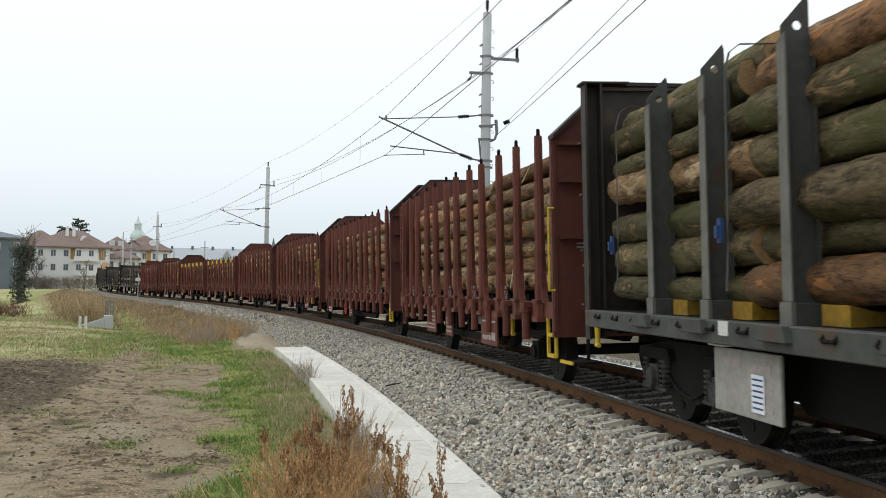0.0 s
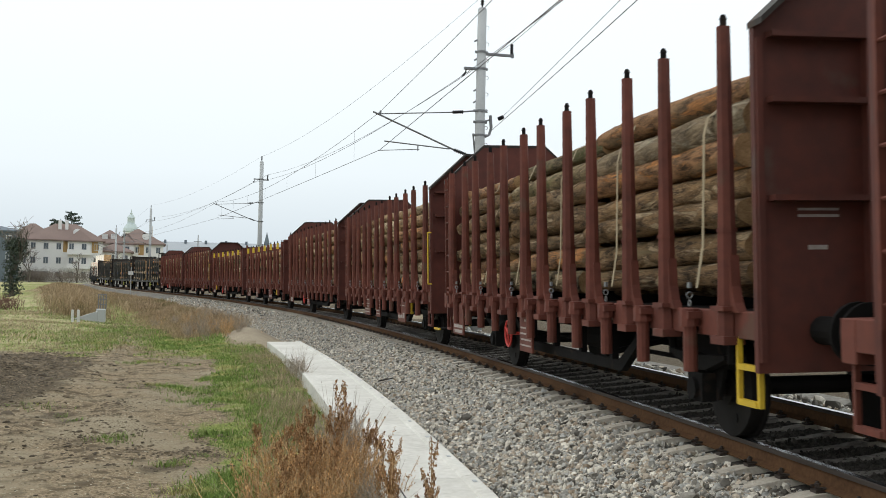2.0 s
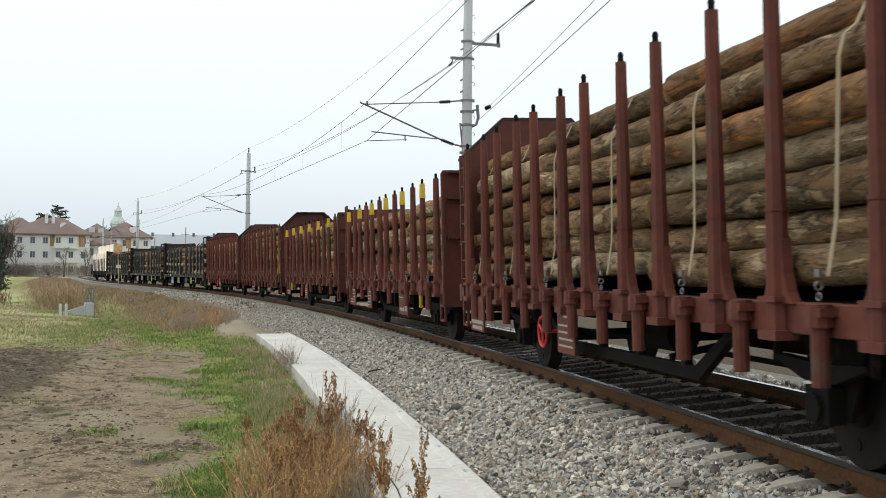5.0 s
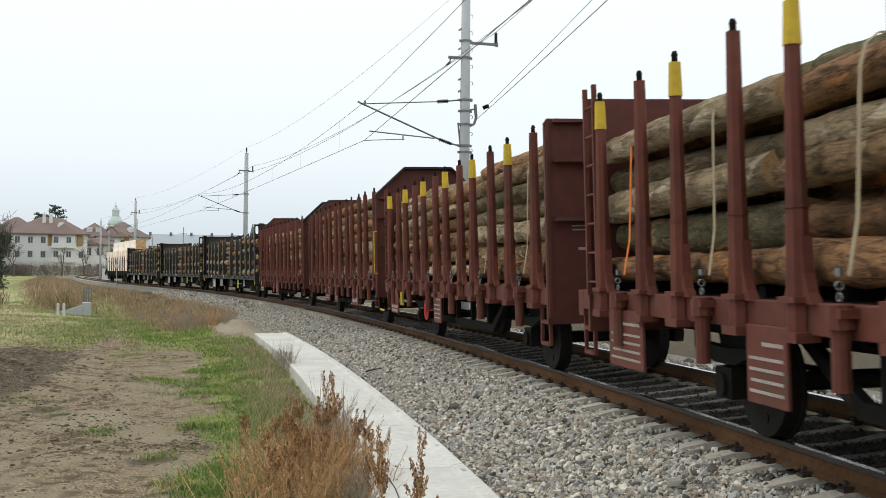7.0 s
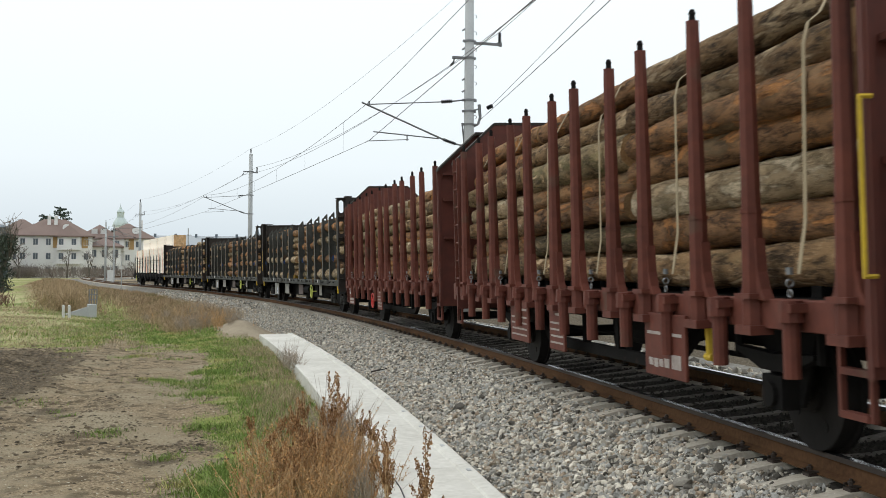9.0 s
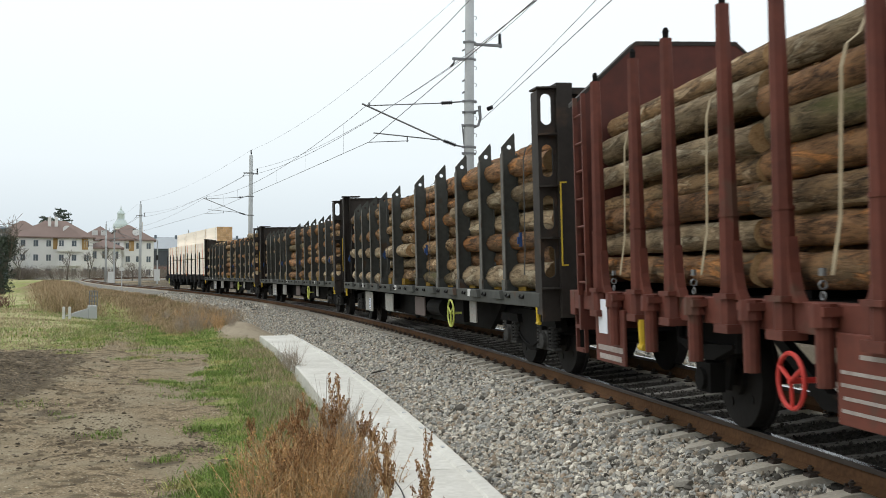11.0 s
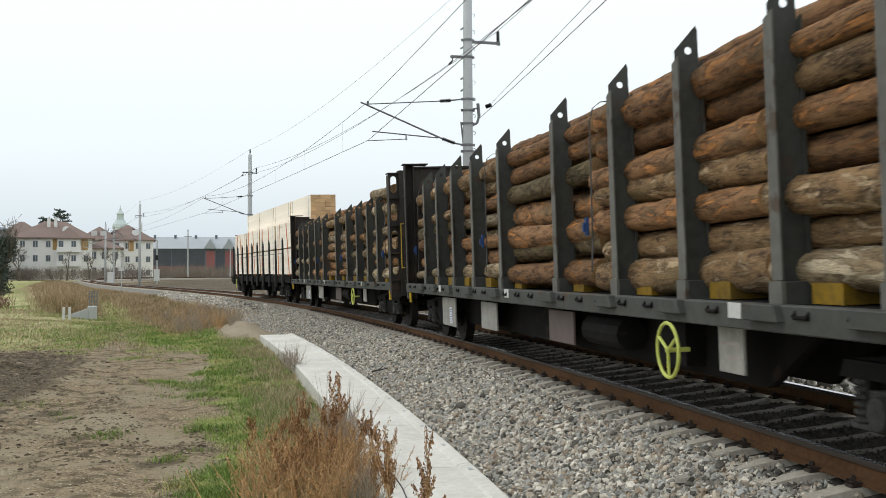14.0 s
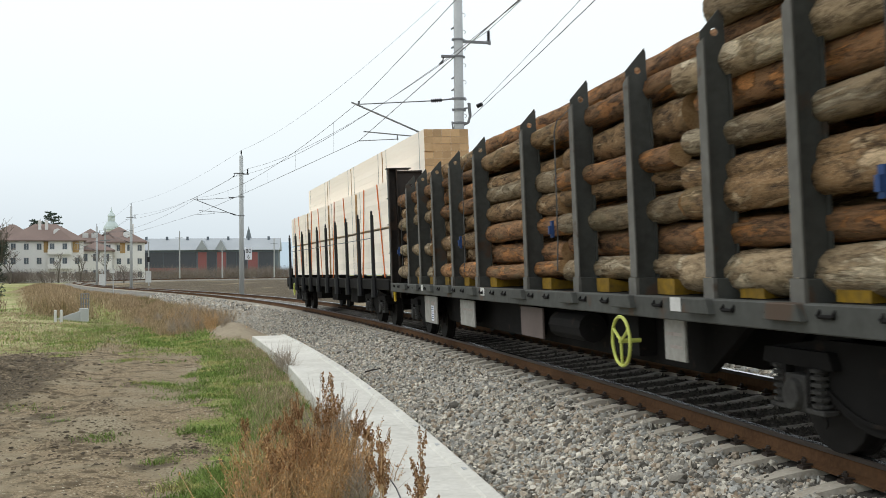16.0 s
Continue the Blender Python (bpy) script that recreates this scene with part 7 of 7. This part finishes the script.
def end_signs(w, x):
    """Warning triangles and a blue notice, riveted to the sheet of the end wall."""
    for y in (0.68, -0.68):
        for z in (3.48, 2.98):
            sgn = piece("warning_sign", WARN, w, pose(x + 0.07, y, z), "yellow warning triangle")
            bm = bmesh.new()
            prism(bm, [(-0.012, 0.04), (0.015, 0.04), (0.03, 0.1), (0.0, 0.12)], "x", -0.003, -0.001)
            part("bolt_mark", bm, BLACKINS, sgn)
        bm = bmesh.new()
        box(bm, 0.07, 0.076, -0.14, 0.14, 2.65, 2.96)
        b = part("notice", bm, BLUE, w, "blue notice plate")
        b.matrix_basis = pose(x, y, 0)
        bm = bmesh.new()
        rod(bm, (0.066, 0, 2.8), (0.069, 0, 2.8), 0.09, 18)
        part("notice_disc", bm, WHITEPAINT, b)
        bm = bmesh.new()
        ring(bm, (0.066, 0, 2.8), "x", 0.088, 0.014, 18, 5)
        part("notice_ring", bm, BRIGHTRED, b)
        bm = bmesh.new()
        box(bm, 0.062, 0.065, -0.035, 0.035, 2.755, 2.845)
        part("notice_mark", bm, BLACKINS, b)


WARN = sign_mesh("warning")


def bogies(w, xs):
    for x in xs:
        bg = piece("bogie", BOGIE, w, pose(x, 0, 0), "dark two-axle bogie with coil springs")
        for dx in (-0.9, 0.9):
            wv = piece("wheelset", WHEELSET, bg, pose(dx, 0, 0.455))
            SPINNERS.append((wv, dx))
            for turn in (0, 180):
                piece("axle_box", AXLEGEAR, bg, pose(dx, 0, 0, 0, 0, turn), "dusty cast axle box")
                for off in (-0.27, 0.27):
                    piece("coil_spring", COIL, bg, pose(dx + off, 1.08 if turn == 0 else -1.08, 0))


def eye_mesh():
    bm = bmesh.new()
    rod(bm, (-0.09, 1.4, 1.06), (0.09, 1.4, 1.06), 0.016, 6)
    for x in (-0.09, 0.09):
        rod(bm, (x, 1.38, 1.1), (x, 1.41, 1.06), 0.016, 6)
    return mesh_of("lashing_eye", bm, DARK)


EYEM = eye_mesh()


def grey_wagon(front, seed, label, blue_at):
    L = 21.2
    w = tagged(new("stake_wagon"), label, "freight wagon", "grey log wagons of the train")
    a, b = 1.6, 18.4
    ride(w, front, a, b)
    bm = bmesh.new()
    for y0, y1 in ((1.27, 1.39), (-1.39, -1.27)):
        box(bm, 0.1, L - 0.1, y0, y1, 0.94, 1.14)
    for x in np.arange(0.6, L, 1.4):
        box(bm, x, x + 0.14, -1.27, 1.27, 0.94, 1.095)
    part("underframe", bm, GREY, w, bevel=0.01)
    for x0, x1 in ((-0.28, 0.1), (L - 0.1, L + 0.13)):
        bm = bmesh.new()
        box(bm, x0, x1, -0.98, 0.98, 0.84, 1.17)
        part("headstock", bm, DARK, w)
    bm = bmesh.new()
    for y in (0.85, 0.3, -0.4, -0.93):
        bb = bmesh.new()
        prism(bb, [(3.5, 0.94), (4.4, 0.42), (16.2, 0.42), (17.1, 0.94)], "y", y, y + 0.08)
        part("centre_sill", bb, DARK, w)
    box(bm, 0.1, L - 0.1, -1.26, 1.26, 1.10, 1.135)
    for x in (5.6, 9.5, 13.4):
        bb = bmesh.new()
        box(bb, x, x + 0.7, 0.94, 1.12, 0.5, 0.93)
        part("equipment_box", bb, DARK, w)
    part("deck", bm, DARK, w)
    bm = bmesh.new()
    rod(bm, (7.0, 1.12, 0.72), (8.2, 1.12, 0.72), 0.17, 12)
    part("air_tank", bm, DARK, w)
    for x in np.arange(0.9, L - 0.5, 0.7):
        piece("lashing_eye", EYEM, w, pose(float(x), 0, 0))
    xs = [2.1, 3.5, 5.2, 6.95, 9.1, 12.0, 13.95, 15.7, 17.3, 18.8]
    for x in xs:
        for y, turn in ((1.31, 0), (-1.31, 180)):
            sk = piece("stake", POST[0], w, pose(x, y, -0.06, 0, 0, turn))
            piece("foot", POST[1], sk)
            piece("flange", POST[2], sk, None, "outer flange painted paler for its sky-lit face")
        piece("bunk", BUNKM, w, pose(x - 0.42, 0, 0), "worn yellow load bunk")
    for x, turn in ((0.0, 0), (L, 180)):
        sheet, more = REARFRAME if turn else ENDFRAME
        ew = piece("end_wall", sheet, w, pose(x, 0, 0, 0, 0, turn), "dark brown-grey end wall with oval cut-outs" if not turn else "dark brown-grey end wall with shelf brackets")
        for name, me in more:
            piece(name, me, ew)
    end_signs(w, 0.0)
    for x in (-0.12, L + 0.12):
        piece("grab_rail", THINGRAB, w, pose(x, 1.06, -0.05), "thin yellow grab rail")
    for x in (0.25, L - 0.55):
        bm = bmesh.new()
        rod(bm, (x, 1.36, 0.74), (x, 1.36, 0.94), 0.028, 8, 0.035)
        rod(bm, (x - 0.055, 1.36, 0.73), (x + 0.055, 1.36, 0.73), 0.026, 8)
        part("brake_handle", bm, YELLOW, w)
    for x0, x1, z0, z1, m, marks in ((4.2, 4.65, 0.55, 0.93, PALEBOX, [(0.1, 0.6, 0.8, 0.08), (0.1, 0.3, 0.6, 0.08)]),
                                     (8.65, 9.7, 0.5, 0.9, BROWNBOX, []), (12.65, 13.75, 0.46, 0.9, PALEBOX, [(0.1, 0.6, 0.7, 0.08)]),
                                     (15.98, 17.3, 0.36, 0.9, PALEBOX, [(0.12, 0.7, 0.3, 0.12), (0.55, 0.72, 0.3, 0.14), (0.1, 0.4, 0.35, 0.1), (0.1, 0.15, 0.3, 0.1)])):
        board(w, x0, x1, z0, z1, m, marks, 1.24)
    bm = bmesh.new()
    box(bm, 16.26, 16.5, 1.246, 1.252, 0.42, 0.72)
    part("paper_label", bm, PAPER, w, "white printed label with dark lines")
    for i in range(6):
        bm = bmesh.new()
        box(bm, 16.28, 16.48, 1.2525, 1.2535, 0.45 + i * 0.045, 0.465 + i * 0.045)
        part("label_line", bm, BLUE, w)
    for x, ww in ((3.9, 0.22), (11.2, 0.25), (16.6, 0.2)):
        bm = bmesh.new()
        box(bm, x, x + ww, 1.392, 1.396, 1.02, 1.14)
        part("sill_label", bm, WHITEPAINT, w)
    piece("handwheel", HANDLIME, w, pose(5.25, 1.44, 0.69), "yellow-green brake handwheel")
    r0, crown = (0.19, -0.3) if seed == 31 else (0.15, 0.16 if seed == 34 else -0.2)
    outer, crest, yc = load_shape(1.22, 3.3 + 0.1 * (seed % 2), 1.2, r0, crown)
    cloth = strap_mesh(DARKSTRAP, outer, crest, 1.33 - yc, 0.03)
    for x in blue_at:
        st = piece("load_strap", cloth, w, pose(x, 1.33, 0), "dark lashing strap over the logs")
        bm = bmesh.new()
        box(bm, x - 0.035, x + 0.035, 1.36, 1.39, 1.78, 1.98)
        box(bm, x - 0.025, x + 0.025, 1.39, 1.42, 1.82, 1.92)
        part("ratchet", bm, BLUE, st, "blue ratchet tensioner").matrix_parent_inverse = st.matrix_basis.inverted()
    bogies(w, (a, b))
    buffers(w, -0.3, L + 0.15)
    log_stack(front, a, b, 0.35, L - 0.3, 1.22, 3.3 + 0.1 * (seed % 2), 1.2, seed, "stack of mossy grey-green logs on a grey wagon" if seed == 31 else "stack of thick peeling spruce logs on a grey wagon",
              (2, 2, 1, 1, 7) if seed == 31 else (5, 1, 7, 2, 0), r0, crown, JOINTS.get(seed))
    if seed == 34:
        top = tagged(new("spare_log"), "pale peeled log lying on top of the load", "log")
        ride(top, front, a, b)
        piece("trunk", LOGS[3], top, pose(3.75, 1.0, 3.58, 0, 1.5, 178) @ Matrix.Diagonal((3.3, 0.15, 0.15, 1)))
    return w


JOINTS = {32: (6.1, 10.55, 15.0), 33: (3.9, 8.0, 12.5, 16.4), 34: (4.4, 8.1, 12.6, 16.6)}
grey_wagon(-14.0, 31, "grey bogie stake wagon with mossy logs and yellow bunks", (7.7, 13.0, 16.75, 19.9))
for i, f in enumerate((128.0, 150.85, 173.88)):
    grey_wagon(f, 32 + i, "weathered grey bogie stake wagon with slanted-top posts", (0.95, 7.6, 12.85, 19.6))


# ---- the last wagon, with sawn timber ----
def timber_wagon(front):
    L = 20.6
    w = tagged(new("flat_wagon"), "dark bogie flat wagon with thin black stakes and sawn timber", "freight wagon")
    a, b = 2.8, 17.8
    ride(w, front, a, b)
    bm = bmesh.new()
    for y0, y1 in ((1.22, 1.34), (-1.34, -1.22)):
        box(bm, 0, L, y0, y1, 0.95, 1.22)
    for x in np.arange(0.5, L, 1.5):
        box(bm, x, x + 0.15, -1.22, 1.22, 0.98, 1.18)
    box(bm, -0.3, 0, -1.3, 1.3, 0.85, 1.22)
    box(bm, L, L + 0.3, -1.3, 1.3, 0.85, 1.22)
    box(bm, 4, 16.5, 0.3, 0.4, 0.5, 0.98)
    for x in (5.5, 9.0, 12.5):
        box(bm, x, x + 1.1, 0.4, 1.1, 0.5, 0.95)
    part("underframe", bm, DARK, w, bevel=0.01)
    bm = bmesh.new()
    box(bm, 0, L, -1.215, 1.215, 1.18, 1.22)
    part("deck", bm, DARKPAINT, w)
    bm = bmesh.new()
    rod(bm, (0, 0, 0.9), (0, 0, 2.9), 0.055, 8, 0.045)
    rod(bm, (0, 0, 0.75), (0, 0, 1.25), 0.09, 8)
    ring(bm, (0.05, 0, 2.95), "y", 0.06, 0.018, 12, 5)
    pole = mesh_of("stake", bm, BLACKINS)
    for i in range(10):
        for side in (1, -1):
            piece("stake", pole, w, pose(1.6 + i * 1.93, side * 1.38, 0, 0, 0, 0 if side > 0 else 180), "thin black hooked stake")
    for x in (0.1, L - 0.15):
        bm = bmesh.new()
        box(bm, x, x + 0.06, -1.25, 1.25, 1.22, 1.62)
        part("end_board", bm, DARK, w)
    for x in (1.9, L - 3.2):
        for kx in (0, 1.8):
            bm = bmesh.new()
            box(bm, x + kx, x + kx + 0.25, 1.345, 1.36, 0.98, 1.18)
            part("sill_label", bm, WHITEPAINT, w)
    bogies(w, (a, b))
    buffers(w, -0.3, L + 0.3)
    piece("handwheel", HANDLIME, w, pose(17.6, 1.42, 0.78), "yellow-green brake handwheel")
    bm = bmesh.new()
    rod(bm, (1.6, 1.385, 2.3), (19.0, 1.385, 2.3), 0.012, 6)
    part("lashing_rope", bm, BLACKINS, w)

    def package(x0, x1, y0, y1, z0, z1, tone):
        p = tagged(new("timber_package"), "pale bundle of freshly sawn timber on a flat wagon" if z0 < 3 else "upper bundle of sawn timber with stacked board ends", "timber package", "sawn timber packages")
        ride(p, front, a, b)
        rows, cols = max(3, int((z1 - z0) / 0.16)), max(3, int((y1 - y0) / 0.2))
        bm = bmesh.new()
        rnd = random.Random(int(x0 * 10 + y0 * 7 + z0 * 3))
        for i in range(rows):
            for j in range(cols):
                if 0 < i < rows - 1 and 0 < j < cols - 1:
                    continue
                e = rnd.uniform(0, 0.03)
                za, zb = z0 + (z1 - z0) * i / rows + 0.003, z0 + (z1 - z0) * (i + 1) / rows
                ya, yb = y0 + (y1 - y0) * j / cols + 0.003, y0 + (y1 - y0) * (j + 1) / cols
                box(bm, x0 + e, x1 - rnd.uniform(0, 0.03), ya, yb, za, zb)
        for i in range(1, rows - 1):
            for j in range(1, cols - 1):
                za, zb = z0 + (z1 - z0) * i / rows + 0.003, z0 + (z1 - z0) * (i + 1) / rows
                ya, yb = y0 + (y1 - y0) * j / cols + 0.003, y0 + (y1 - y0) * (j + 1) / cols
                e = rnd.uniform(0, 0.03)
                box(bm, x0 + e, x0 + 0.2, ya, yb, za, zb)
        bm.normal_update()
        for f in bm.faces:
            if abs(f.normal.x) > 0.5:
                f.material_index = 1
        tagged(part("package_body", bm, [LUMBER, LUMBEREND], p), kind="stuff")
        bm = bmesh.new()
        for x in (x0 + 0.5, x1 - 0.5):
            for yy in (y0 - 0.004, y1 + 0.002):
                box(bm, x, x + 0.03, yy, yy + 0.003, z0, z1)
        part("banding", bm, GALV, p)

    xs = [0.1, 5.15, 10.2, 15.25]
    for k, x in enumerate(xs):
        for y0, y1 in ((0.03, 1.14), (-1.14, -0.03)):
            for z0, z1 in ((1.34, 2.5), (2.56, 3.7)):
                package(x, x + 4.75, y0, y1, z0, z1, k)
    for k, x in enumerate((-0.95, 4.0, 8.95, 13.9)):
        package(x, x + 4.85, -0.58, 0.54, 3.76, 4.82, k)
    for x, y, slant in [(x, y, sl) for x, sl in ((1.2, 0.3), (4.2, -0.25), (6.6, 0.2), (9.4, -0.3), (11.8, 0.25), (14.4, -0.2), (17.0, 0.3), (19.2, -0.2)) for y in (1.15, -1.16)]:
        bm = bmesh.new()
        prism(bm, [(x, 1.25), (x + 0.085, 1.25), (x + 0.085 + slant * 2.2, 3.72), (x + slant * 2.2, 3.72)], "y", y, y + 0.01)
        part("load_strap", bm, ORANGE, w, "orange load strap round the packages")


timber_wagon(195.6)


def motions():
    """Each wagon and its load run along the track; the wheels roll."""
    times = [i * 0.5 for i in range(33)]
    for ob, front, a, b in RIDERS:
        walk(ob, [(t, riding(front, a, b, t)) for t in times])
    rolls = [(i / FPS, math.degrees(gone(i / FPS) / 0.455)) for i in range(int(16 * FPS) + 1)]
    for ob, x in SPINNERS:
        walk(ob, [(t, pose(x, 0, 0.455, 0, -turn, 0)) for t, turn in rolls])

motions()
